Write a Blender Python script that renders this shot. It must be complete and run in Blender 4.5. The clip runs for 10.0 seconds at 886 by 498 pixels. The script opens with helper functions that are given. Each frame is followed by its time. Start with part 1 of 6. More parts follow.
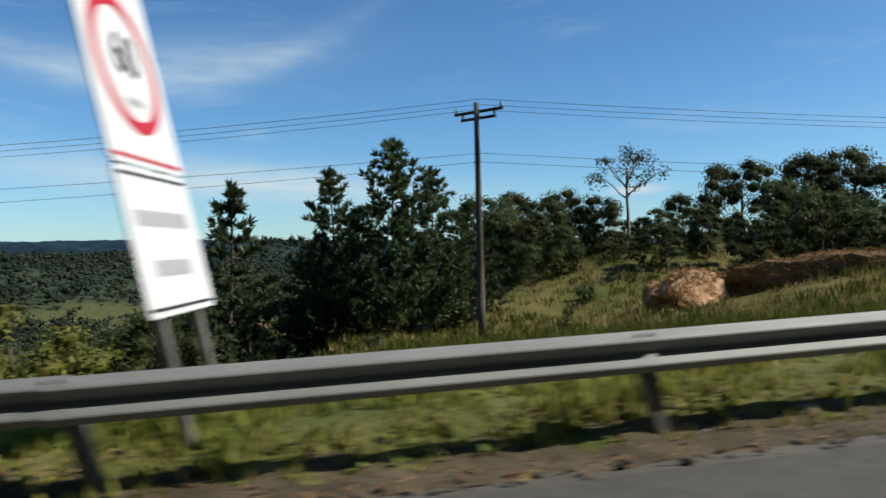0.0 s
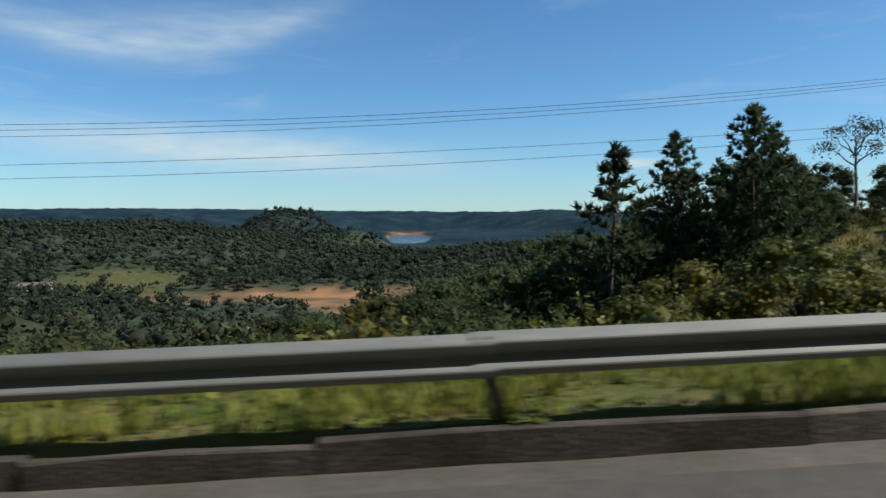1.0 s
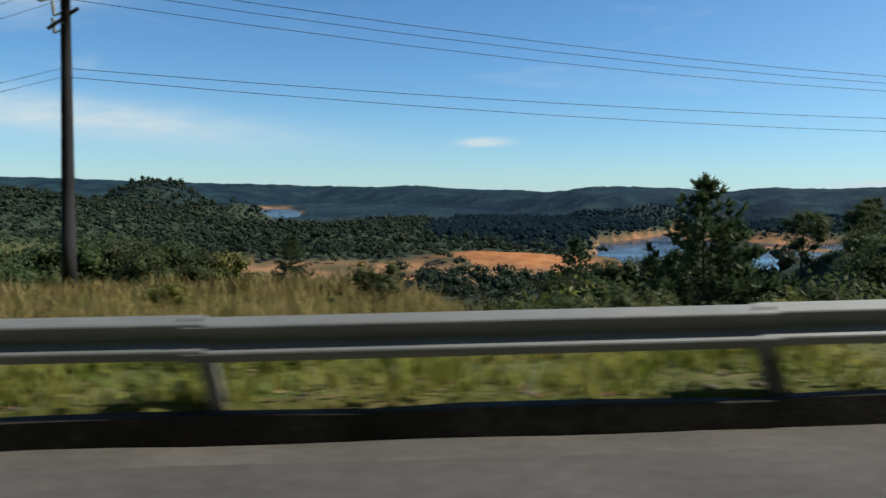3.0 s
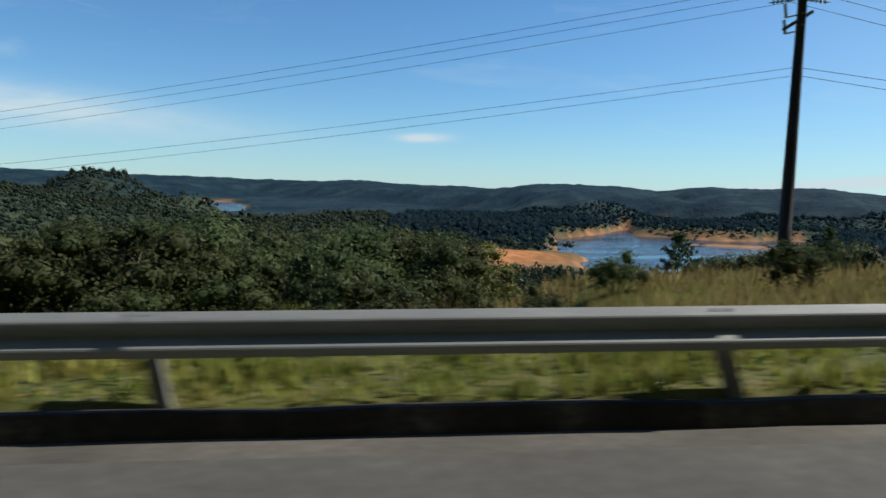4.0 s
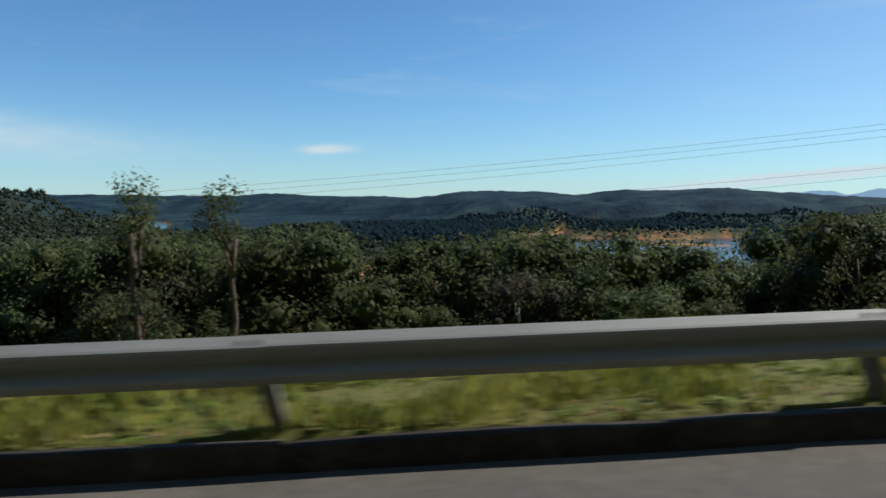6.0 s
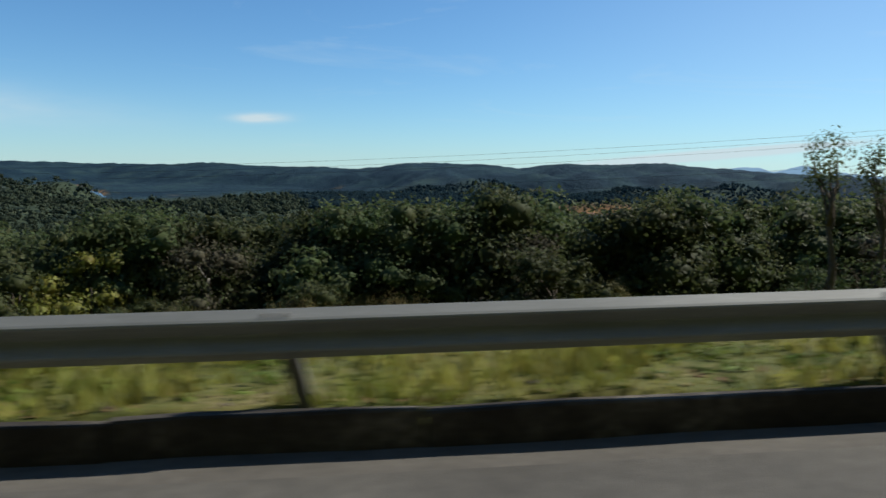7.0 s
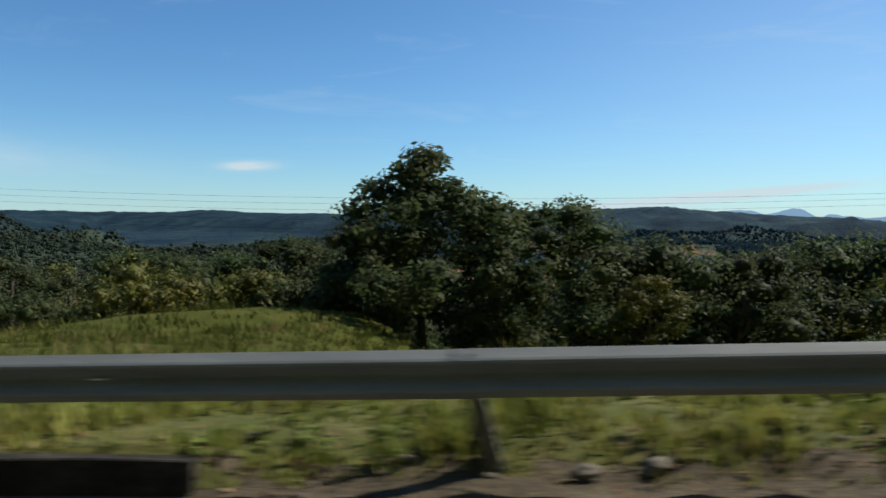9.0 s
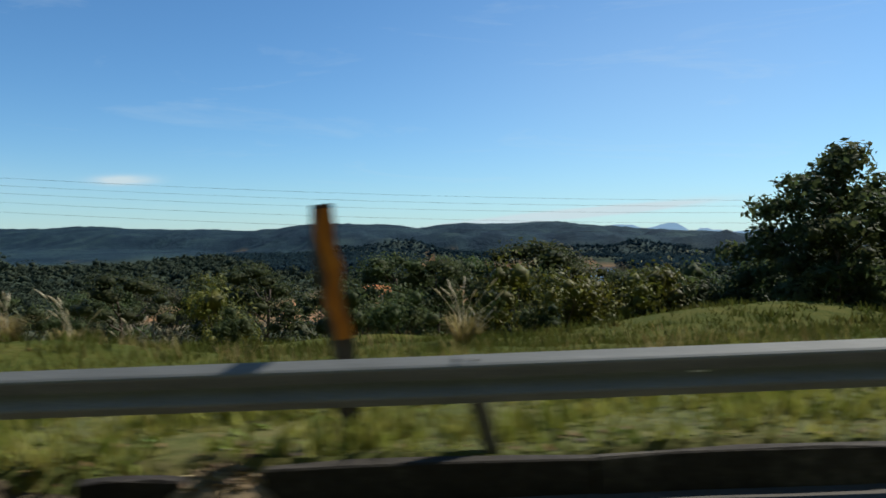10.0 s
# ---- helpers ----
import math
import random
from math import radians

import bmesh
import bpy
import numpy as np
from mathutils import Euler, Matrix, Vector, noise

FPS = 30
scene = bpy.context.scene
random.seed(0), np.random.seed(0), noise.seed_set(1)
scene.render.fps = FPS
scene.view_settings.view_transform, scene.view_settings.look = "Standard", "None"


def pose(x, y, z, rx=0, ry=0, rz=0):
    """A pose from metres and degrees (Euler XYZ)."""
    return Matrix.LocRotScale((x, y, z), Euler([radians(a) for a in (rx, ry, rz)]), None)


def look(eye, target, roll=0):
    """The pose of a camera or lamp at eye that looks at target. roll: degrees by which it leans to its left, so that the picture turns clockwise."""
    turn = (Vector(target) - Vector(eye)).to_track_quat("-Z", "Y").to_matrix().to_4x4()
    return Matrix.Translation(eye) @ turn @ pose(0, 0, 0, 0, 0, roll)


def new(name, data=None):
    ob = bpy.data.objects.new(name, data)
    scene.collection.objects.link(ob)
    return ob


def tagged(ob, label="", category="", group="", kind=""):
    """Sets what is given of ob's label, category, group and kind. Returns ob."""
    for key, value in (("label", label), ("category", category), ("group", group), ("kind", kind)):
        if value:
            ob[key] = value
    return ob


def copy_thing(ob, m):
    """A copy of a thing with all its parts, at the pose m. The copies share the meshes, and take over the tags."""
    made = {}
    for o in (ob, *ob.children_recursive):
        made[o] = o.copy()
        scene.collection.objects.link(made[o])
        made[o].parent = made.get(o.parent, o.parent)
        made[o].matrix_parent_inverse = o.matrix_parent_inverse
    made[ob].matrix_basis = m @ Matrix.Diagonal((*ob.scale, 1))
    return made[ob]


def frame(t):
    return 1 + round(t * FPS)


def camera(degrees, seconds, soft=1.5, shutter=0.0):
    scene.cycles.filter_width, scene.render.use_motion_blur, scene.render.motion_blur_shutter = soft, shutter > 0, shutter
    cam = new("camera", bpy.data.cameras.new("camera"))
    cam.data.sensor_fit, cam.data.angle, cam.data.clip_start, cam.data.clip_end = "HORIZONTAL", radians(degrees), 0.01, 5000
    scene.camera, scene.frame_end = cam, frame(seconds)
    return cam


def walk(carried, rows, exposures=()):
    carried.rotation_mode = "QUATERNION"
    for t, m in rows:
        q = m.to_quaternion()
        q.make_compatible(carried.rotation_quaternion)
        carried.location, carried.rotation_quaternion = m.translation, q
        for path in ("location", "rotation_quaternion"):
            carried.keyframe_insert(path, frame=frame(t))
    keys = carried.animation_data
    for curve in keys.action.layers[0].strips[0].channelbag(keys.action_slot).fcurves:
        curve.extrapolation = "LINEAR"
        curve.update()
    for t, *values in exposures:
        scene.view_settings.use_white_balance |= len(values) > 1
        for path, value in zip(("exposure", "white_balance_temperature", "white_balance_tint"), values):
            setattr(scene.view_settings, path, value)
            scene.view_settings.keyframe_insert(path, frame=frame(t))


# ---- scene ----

cam = camera(61.96, 10.0, soft=1.5, shutter=0.12)
WALK = [
    (0.0, pose(2.276, -4.775, 0.791, 89.674, 0.829, -2.425)),
    (0.5, pose(-8.978, -6.158, 0.459, 88.684, 0.434, -3.155)),
    (1.0, pose(-20.4, -6.686, 0.131, 87.495, 0.215, -2.674)),
    (1.5, pose(-31.929, -6.475, -0.207, 87.22, 0.254, -4.125)),
    (2.0, pose(-43.601, -5.637, -0.536, 86.113, 0.408, -7.923)),
    (2.5, pose(-55.296, -4.231, -0.904, 86.193, 1.302, -10.783)),
    (2.7, pose(-60.035, -3.551, -1.034, 85.158, 0.099, -12.106)),
    (3.8, pose(-85.999, 1.814, -1.686, 87.519, -0.727, -17.977)),
    (4.0, pose(-90.662, 3.0, -1.836, 85.42, -1.593, -18.777)),
    (4.5, pose(-102.515, 6.252, -2.126, 86.279, -0.913, -21.145)),
    (5.0, pose(-114.306, 9.889, -2.455, 86.086, -0.809, -23.77)),
    (5.5, pose(-126.054, 14.094, -2.788, 85.555, -1.51, -25.614)),
    (5.7, pose(-130.645, 15.802, -2.915, 86.211, 0.005, -24.555)),
    (6.8, pose(-155.649, 26.292, -3.606, 85.004, -0.121, -31.319)),
    (7.0, pose(-160.003, 28.408, -3.719, 84.112, -0.515, -30.955)),
    (7.5, pose(-170.959, 33.982, -4.067, 85.009, -0.568, -32.38)),
    (8.0, pose(-181.599, 40.15, -4.394, 86.271, 1.444, -29.432)),
    (8.2, pose(-185.768, 42.732, -4.539, 86.934, 0.442, -30.631)),
    (8.5, pose(-191.965, 46.755, -4.743, 86.833, 0.914, -30.723)),
    (9.0, pose(-202.116, 53.751, -5.114, 87.637, 0.003, -31.902)),
    (9.5, pose(-211.934, 61.155, -5.518, 85.407, 0.228, -32.914)),
    (10.0, pose(-221.524, 69.046, -5.925, 88.808, 0.354, -40.509)),
]
walk(cam, WALK, exposures=[(0.0, 0.0), (10.0, 0.0)])

# ---------------------------------------------------------------- world, sun
SUN_AZ, SUN_EL = 97.0, 45.0      # clockwise from +y, above the horizon


def build_world():
    w = bpy.data.worlds.new("daylight")
    scene.world = w
    w.use_nodes = True
    nt = w.node_tree
    nt.nodes.clear()
    N = nt.nodes.new
    L = nt.links.new
    sky = N("ShaderNodeTexSky")
    sky.sky_type = "NISHITA"
    sky.sun_disc = False
    sky.sun_elevation = radians(SUN_EL)
    sky.sun_rotation = radians(SUN_AZ)
    sky.altitude = 900
    sky.air_density = 1.0
    sky.dust_density = 0.25
    sky.ozone_density = 3.0
    tc = N("ShaderNodeTexCoord")
    sep = N("ShaderNodeSeparateXYZ")
    L(tc.outputs["Generated"], sep.inputs[0])

    def m(op, a, b=None, c=None):
        n = N("ShaderNodeMath")
        n.operation = op
        for k, v in enumerate((a, b, c)):
            if v is None:
                continue
            if isinstance(v, (int, float)):
                n.inputs[k].default_value = v
            else:
                L(v, n.inputs[k])
        return n.outputs[0]
    az = m("MULTIPLY", m("ARCTAN2", sep.outputs[0], sep.outputs[1]), 57.2958)
    el = m("MULTIPLY", m("ARCSINE", sep.outputs[2]), 57.2958)
    comb = N("ShaderNodeCombineXYZ")
    L(m("MULTIPLY", az, 0.045), comb.inputs[0])
    L(m("MULTIPLY", el, 0.28), comb.inputs[1])
    nz = N("ShaderNodeTexNoise")
    nz.inputs["Scale"].default_value = 1.3
    nz.inputs["Detail"].default_value = 7
    nz.inputs["Roughness"].default_value = 0.62
    nz.inputs["Distortion"].default_value = 0.9
    L(comb.outputs[0], nz.inputs["Vector"])
    comb2 = N("ShaderNodeCombineXYZ")
    L(m("MULTIPLY", az, 0.35), comb2.inputs[0])
    L(m("MULTIPLY", el, 1.4), comb2.inputs[1])
    nf = N("ShaderNodeTexNoise")
    nf.inputs["Scale"].default_value = 1.0
    nf.inputs["Detail"].default_value = 5
    L(comb2.outputs[0], nf.inputs["Vector"])
    # thin high cloud: broad wisps everywhere, thicker where the banks lie
    def bank(a0, e0, wa, we, slope=0.0, curve=0.0):
        e = m("SUBTRACT", m("SUBTRACT", el, e0), m("MULTIPLY", m("SUBTRACT", az, a0), slope))
        if curve:
            e = m("SUBTRACT", e, m("MULTIPLY", m("MULTIPLY", m("SUBTRACT", az, a0), m("SUBTRACT", az, a0)), curve))
        d = m("ADD", m("POWER", m("ABSOLUTE", m("DIVIDE", m("SUBTRACT", az, a0), wa)), 2.0),
              m("POWER", m("ABSOLUTE", m("DIVIDE", e, we)), 2.0))
        return m("POWER", 2.718, m("MULTIPLY", d, -1.0))
    general = m("MULTIPLY", m("MAXIMUM", m("SUBTRACT", nz.outputs[0], 0.56), 0.0), 0.9)
    wisps = m("ADD", m("ADD", m("MULTIPLY", bank(-20.0, 11.9, 13, 1.1, 0.0, 0.020), 0.42), m("MULTIPLY", bank(-17.0, 13.6, 10, 1.6, 0.1), 0.28)), m("MULTIPLY", bank(-14.0, 5.0, 15, 1.3, -0.06), 0.85))
    wisps = m("ADD", wisps, m("MULTIPLY", bank(50.5, 1.45, 7, 0.27, 0.085), 2.6))
    wisps = m("MULTIPLY", wisps, m("ADD", m("MULTIPLY", nf.outputs[0], 1.3), m("MULTIPLY", nz.outputs[0], 0.5)))
    wisps = m("ADD", wisps, m("MULTIPLY", bank(62.0, 9.0, 22, 11), 0.2))
    puff = m("MULTIPLY", bank(17.3, 3.95, 1.7, 0.3, 0.03), m("MULTIPLY", nf.outputs[0], 2.3))
    haze = m("MULTIPLY", m("POWER", 2.718, m("MULTIPLY", m("ABSOLUTE", el), -0.33)), 0.40)
    mask = m("MINIMUM", m("ADD", m("ADD", general, wisps), m("ADD", puff, haze)), 0.92)
    mix = N("ShaderNodeMix")
    mix.data_type = "RGBA"
    L(mask, mix.inputs["Factor"])
    tint = N("ShaderNodeMix")
    tint.data_type, tint.blend_type = "RGBA", "MULTIPLY"
    tint.inputs["Factor"].default_value = 1.0
    tint.inputs["B"].default_value = (0.615, 0.975, 1.19, 1)
    L(sky.outputs[0], tint.inputs["A"])
    L(tint.outputs["Result"], mix.inputs["A"])
    mix.inputs["B"].default_value = (5.75, 6.95, 7.5, 1)
    bg = N("ShaderNodeBackground")
    bg.inputs["Strength"].default_value = 0.104
    L(mix.outputs["Result"], bg.inputs["Color"])
    out = N("ShaderNodeOutputWorld")
    L(bg.outputs[0], out.inputs["Surface"])


build_world()
sun_data = bpy.data.lights.new("sun", "SUN")
sun_data.energy = 5.0
sun_data.angle = radians(0.53)
sun_data.color = (1.0, 0.94, 0.84)
sun = new("sun", sun_data)
_a, _e = radians(SUN_AZ), radians(SUN_EL)
sun.matrix_world = look((0, 0, 60), (-math.sin(_a) * math.cos(_e), -math.cos(_a) * math.cos(_e), 60 - math.sin(_e)))


# ---------------------------------------------------------------- materials
def material(name, stops, scale=4.0, rough=0.85, metal=0.0, bump=0.3, bump_scale=None, detail=6, vary=0.0,
             island=0.0, stretch=(1, 1, 1), fine=0.25, spec=0.3, distance=0.05, through_light=0.0):
    """Noise-driven surface: stops is a list of (position, colour); fine mixes a grain ten times smaller; vary changes the
    value from object to object and island from loose piece to loose piece."""
    mt = bpy.data.materials.new(name)
    mt.use_nodes = True
    nt = mt.node_tree
    nt.nodes.clear()
    N, L = nt.nodes.new, nt.links.new
    out = N("ShaderNodeOutputMaterial")
    b = N("ShaderNodeBsdfPrincipled")
    L(b.outputs[0], out.inputs[0])
    geo = N("ShaderNodeNewGeometry")
    mp = N("ShaderNodeMapping")
    mp.inputs["Scale"].default_value = stretch
    L(geo.outputs["Position"], mp.inputs[0])
    n1 = N("ShaderNodeTexNoise")
    n1.inputs["Scale"].default_value = scale
    n1.inputs["Detail"].default_value = detail
    L(mp.outputs[0], n1.inputs["Vector"])
    n2 = N("ShaderNodeTexNoise")
    n2.inputs["Scale"].default_value = scale * 11
    n2.inputs["Detail"].default_value = 4
    L(mp.outputs[0], n2.inputs["Vector"])
    mx = N("ShaderNodeMix")
    mx.inputs["Factor"].default_value = fine
    L(n1.outputs[0], mx.inputs["A"])
    L(n2.outputs[0], mx.inputs["B"])
    fac = mx.outputs["Result"]
    ramp = N("ShaderNodeValToRGB")
    el = ramp.color_ramp.elements
    while len(el) < len(stops):
        el.new(0.5)
    for e, (p, c) in zip(el, stops):
        e.position = p
        e.color = (*c, 1)
    L(fac, ramp.inputs[0])
    col = ramp.outputs[0]
    for amount, source in ((vary, "obj"), (island, "isl")):
        if not amount:
            continue
        hs = N("ShaderNodeHueSaturation")
        if source == "obj":
            src = N("ShaderNodeObjectInfo").outputs["Random"]
        else:
            src = geo.outputs["Random Per Island"]
        mr = N("ShaderNodeMapRange")
        mr.inputs["To Min"].default_value = 1 - amount
        mr.inputs["To Max"].default_value = 1 + amount
        L(src, mr.inputs["Value"])
        L(mr.outputs[0], hs.inputs["Value"])
        mh = N("ShaderNodeMapRange")
        mh.inputs["To Min"].default_value = 0.5 - amount * 0.06
        mh.inputs["To Max"].default_value = 0.5 + amount * 0.06
        L(src, mh.inputs["Value"])
        L(mh.outputs[0], hs.inputs["Hue"])
        L(col, hs.inputs["Color"])
        col = hs.outputs[0]
    L(col, b.inputs["Base Color"])
    b.inputs["Roughness"].default_value = rough
    b.inputs["Metallic"].default_value = metal
    b.inputs["Specular IOR Level"].default_value = spec
    if bump:
        bp = N("ShaderNodeBump")
        bp.inputs["Strength"].default_value = bump
        bp.inputs["Distance"].default_value = distance
        if bump_scale:
            n3 = N("ShaderNodeTexNoise")
            n3.inputs["Scale"].default_value = bump_scale
            n3.inputs["Detail"].default_value = 5
            L(geo.outputs["Position"], n3.inputs["Vector"])
            L(n3.outputs[0], bp.inputs["Height"])
        else:
            L(fac, bp.inputs["Height"])
        L(bp.outputs[0], b.inputs["Normal"])
    if through_light:
        tr = N("ShaderNodeBsdfTranslucent")
        L(col, tr.inputs[0])
        ms = N("ShaderNodeMixShader")
        ms.inputs[0].default_value = through_light
        L(b.outputs[0], ms.inputs[1])
        L(tr.outputs[0], ms.inputs[2])
        L(ms.outputs[0], out.inputs[0])
    return mt


MAT = {
    "asphalt": material("asphalt", [(0.3, (0.068, 0.065, 0.057)), (0.55, (0.100, 0.095, 0.083)), (0.75, (0.145, 0.136, 0.118))], 0.7, 0.9, bump=0.5, bump_scale=70, fine=0.45, distance=0.01),
    "patch": material("asphalt_patch", [(0.3, (0.035, 0.035, 0.036)), (0.7, (0.06, 0.058, 0.056))], 1.5, 0.85, bump=0.5, bump_scale=80, distance=0.01),
    "gutter": material("gutter_concrete", [(0.3, (0.070, 0.066, 0.057)), (0.55, (0.115, 0.107, 0.092)), (0.8, (0.19, 0.176, 0.15))], 1.1, 0.92, bump=0.4, bump_scale=45, fine=0.4, distance=0.01),
    "kerb": material("kerb_concrete", [(0.30, (0.016, 0.014, 0.012)), (0.5, (0.037, 0.032, 0.027)), (0.6, (0.068, 0.060, 0.050)), (0.72, (0.184, 0.164, 0.136))], 1.5, 0.95, bump=0.6, bump_scale=30, fine=0.35, vary=0.25, distance=0.02),
    "kerbpale": material("kerb_concrete_pale", [(0.30, (0.035, 0.030, 0.026)), (0.48, (0.075, 0.066, 0.056)), (0.6, (0.13, 0.117, 0.098)), (0.74, (0.28, 0.25, 0.21))], 1.9, 0.95, bump=0.6, bump_scale=30, fine=0.35, vary=0.3, distance=0.02),
    "zinc": material("galvanised_steel", [(0.3, (0.21, 0.222, 0.218)), (0.55, (0.27, 0.284, 0.28)), (0.8, (0.36, 0.375, 0.37))], 3.5, 0.68, metal=0.3, bump=0.12, fine=0.4, vary=0.08, stretch=(0.4, 0.4, 3), distance=0.004),
    "poststeel": material("weathered_post_steel", [(0.3, (0.09, 0.088, 0.08)), (0.6, (0.17, 0.168, 0.155)), (0.8, (0.25, 0.245, 0.23))], 5, 0.85, bump=0.1, vary=0.2, distance=0.004),
    "bolt": material("bolt_steel", [(0.3, (0.16, 0.15, 0.14)), (0.7, (0.32, 0.30, 0.28))], 40, 0.5, metal=0.6, bump=0),
    "reflector": material("reflector_film", [(0.3, (0.65, 0.66, 0.66)), (0.7, (0.82, 0.83, 0.83))], 30, 0.35, bump=0),
    "grass": material("verge_grass", [(0.28, (0.10, 0.12, 0.022)), (0.45, (0.21, 0.232, 0.042)), (0.6, (0.345, 0.325, 0.08)), (0.78, (0.50, 0.41, 0.20))], 0.7, 0.8, bump=0, fine=0.3, island=0.3, through_light=0.35),
    "dry": material("dry_grass", [(0.25, (0.17, 0.15, 0.05)), (0.5, (0.30, 0.235, 0.09)), (0.75, (0.42, 0.33, 0.15))], 0.35, 0.8, bump=0, island=0.25, through_light=0.35),
    "verge": material("verge_soil", [(0.25, (0.035, 0.050, 0.010)), (0.45, (0.085, 0.098, 0.022)), (0.6, (0.14, 0.13, 0.04)), (0.78, (0.20, 0.155, 0.08))], 1.2, 0.95, bump=0.8, bump_scale=9, fine=0.4, distance=0.06),
    "pasture": material("pasture_grass", [(0.28, (0.050, 0.066, 0.014)), (0.48, (0.098, 0.112, 0.024)), (0.62, (0.150, 0.145, 0.038)), (0.78, (0.22, 0.19, 0.07))], 0.5, 0.9, bump=0, spec=0.05, fine=0.3, island=0.3, through_light=0.3),
    "rustgrass": material("rusty_grass", [(0.28, (0.11, 0.064, 0.025)), (0.5, (0.22, 0.13, 0.05)), (0.75, (0.36, 0.24, 0.095))], 0.8, 0.85, bump=0, island=0.3, through_light=0.5),
    "straw": material("straw_litter", [(0.3, (0.16, 0.11, 0.06)), (0.5, (0.28, 0.21, 0.12)), (0.75, (0.42, 0.34, 0.21))], 12, 0.9, bump=0.5, island=0.4, distance=0.02),
    "bankground": material("bank_turf", [(0.28, (0.032, 0.046, 0.008)), (0.46, (0.062, 0.075, 0.014)), (0.62, (0.105, 0.10, 0.024)), (0.78, (0.16, 0.13, 0.045))], 0.8, 0.95, bump=0.9, bump_scale=6, fine=0.45, spec=0.05, distance=0.08),
    "soil": material("bare_soil", [(0.28, (0.032, 0.025, 0.015)), (0.46, (0.07, 0.055, 0.032)), (0.6, (0.12, 0.094, 0.058)), (0.78, (0.22, 0.18, 0.12))], 3.0, 0.95, bump=0.9, bump_scale=14, fine=0.45, distance=0.05),
    "weed": material("weed_leaves", [(0.3, (0.06, 0.10, 0.014)), (0.5, (0.13, 0.18, 0.025)), (0.75, (0.24, 0.25, 0.05))], 1.3, 0.7, bump=0, island=0.4, through_light=0.3),
    "brownearth": material("brown_earth", [(0.28, (0.10, 0.06, 0.03)), (0.5, (0.20, 0.125, 0.06)), (0.75, (0.33, 0.22, 0.12))], 2.0, 0.95, bump=0.8, distance=0.1),
    "stone": material("rubble_stone", [(0.3, (0.10, 0.085, 0.065)), (0.6, (0.18, 0.155, 0.125)), (0.8, (0.27, 0.24, 0.20))], 7, 0.95, bump=0.6, vary=0.3, distance=0.02),
    "plume": material("seed_plume", [(0.3, (0.55, 0.48, 0.33)), (0.7, (0.75, 0.69, 0.52))], 9, 0.9, bump=0, through_light=0.4),
    "bark": material("bark", [(0.3, (0.055, 0.042, 0.032)), (0.6, (0.13, 0.105, 0.08)), (0.8, (0.22, 0.19, 0.155))], 6, 0.95, bump=0.7, stretch=(3, 3, 0.6), distance=0.03),
    "palebark": material("pale_bark", [(0.3, (0.20, 0.18, 0.155)), (0.7, (0.40, 0.37, 0.33))], 6, 0.9, bump=0.5, stretch=(3, 3, 0.6), distance=0.03),
    "leaf": material("broad_leaves", [(0.3, (0.040, 0.061, 0.022)), (0.5, (0.075, 0.098, 0.036)), (0.72, (0.145, 0.145, 0.065))], 0.5, 0.62, bump=0, fine=0.35, vary=0.3, island=0.2, spec=0.16, through_light=0.45),
    "dullleaf": material("dull_leaves", [(0.3, (0.055, 0.054, 0.034)), (0.5, (0.092, 0.088, 0.058)), (0.72, (0.155, 0.132, 0.095))], 0.6, 0.75, bump=0, vary=0.2, island=0.25, spec=0.1, through_light=0.4),
    "leafy": material("yellow_green_leaves", [(0.3, (0.07, 0.085, 0.015)), (0.55, (0.15, 0.15, 0.025)), (0.75, (0.24, 0.19, 0.035))], 0.6, 0.6, bump=0, vary=0.15, island=0.3, through_light=0.3),
    "needle": material("pine_needles", [(0.3, (0.042, 0.070, 0.034)), (0.55, (0.085, 0.122, 0.056)), (0.75, (0.14, 0.175, 0.082))], 0.6, 0.6, bump=0, vary=0.15, island=0.25, through_light=0.3),
    "canopy": material("forest_canopy", [(0.3, (0.014, 0.024, 0.010)), (0.47, (0.030, 0.041, 0.016)), (0.6, (0.053, 0.058, 0.022)), (0.76, (0.09, 0.078, 0.034))], 0.11, 0.75, bump=0, fine=0.35, island=0.25, through_light=0.12),
    # hill crowns: leaf colour lightened to stand in for haze
    "hillcanopy": material("hazy_hill_forest", [(0.3, (0.024, 0.037, 0.025)), (0.48, (0.039, 0.054, 0.033)), (0.6, (0.058, 0.070, 0.040)), (0.74, (0.085, 0.088, 0.050))], 0.06, 0.85, bump=0, fine=0.35, island=0.14, spec=0.1, through_light=0.28),
    # far crowns: distance haze put into the colour, lighter and bluer
    "farcanopy": material("hazy_far_forest", [(0.3, (0.020, 0.040, 0.050)), (0.5, (0.028, 0.053, 0.062)), (0.72, (0.040, 0.066, 0.070))], 0.02, 0.95, bump=0, fine=0.3, island=0.04, spec=0.0, through_light=0.55),
    "pole": material("pole_concrete", [(0.3, (0.065, 0.058, 0.052)), (0.6, (0.11, 0.10, 0.09)), (0.8, (0.17, 0.158, 0.14))], 3, 0.9, bump=0.3, stretch=(2, 2, 0.4), distance=0.01),
    # pole seen against the light: its shade is put into the colour
    "darkpole": material("backlit_pole", [(0.3, (0.018, 0.018, 0.020)), (0.6, (0.032, 0.031, 0.032)), (0.8, (0.055, 0.052, 0.050))], 3, 0.8, bump=0.3, stretch=(2, 2, 0.4), distance=0.01),
    "timber": material("weathered_timber", [(0.3, (0.05, 0.04, 0.032)), (0.7, (0.12, 0.10, 0.08))], 5, 0.9, bump=0.4),
    "porcelain": material("insulator_porcelain", [(0.3, (0.22, 0.25, 0.22)), (0.7, (0.42, 0.46, 0.42))], 20, 0.25, bump=0),
    "wire": material("line_wire", [(0.3, (0.035, 0.038, 0.042)), (0.7, (0.06, 0.062, 0.066))], 5, 0.6, metal=0.3, bump=0),
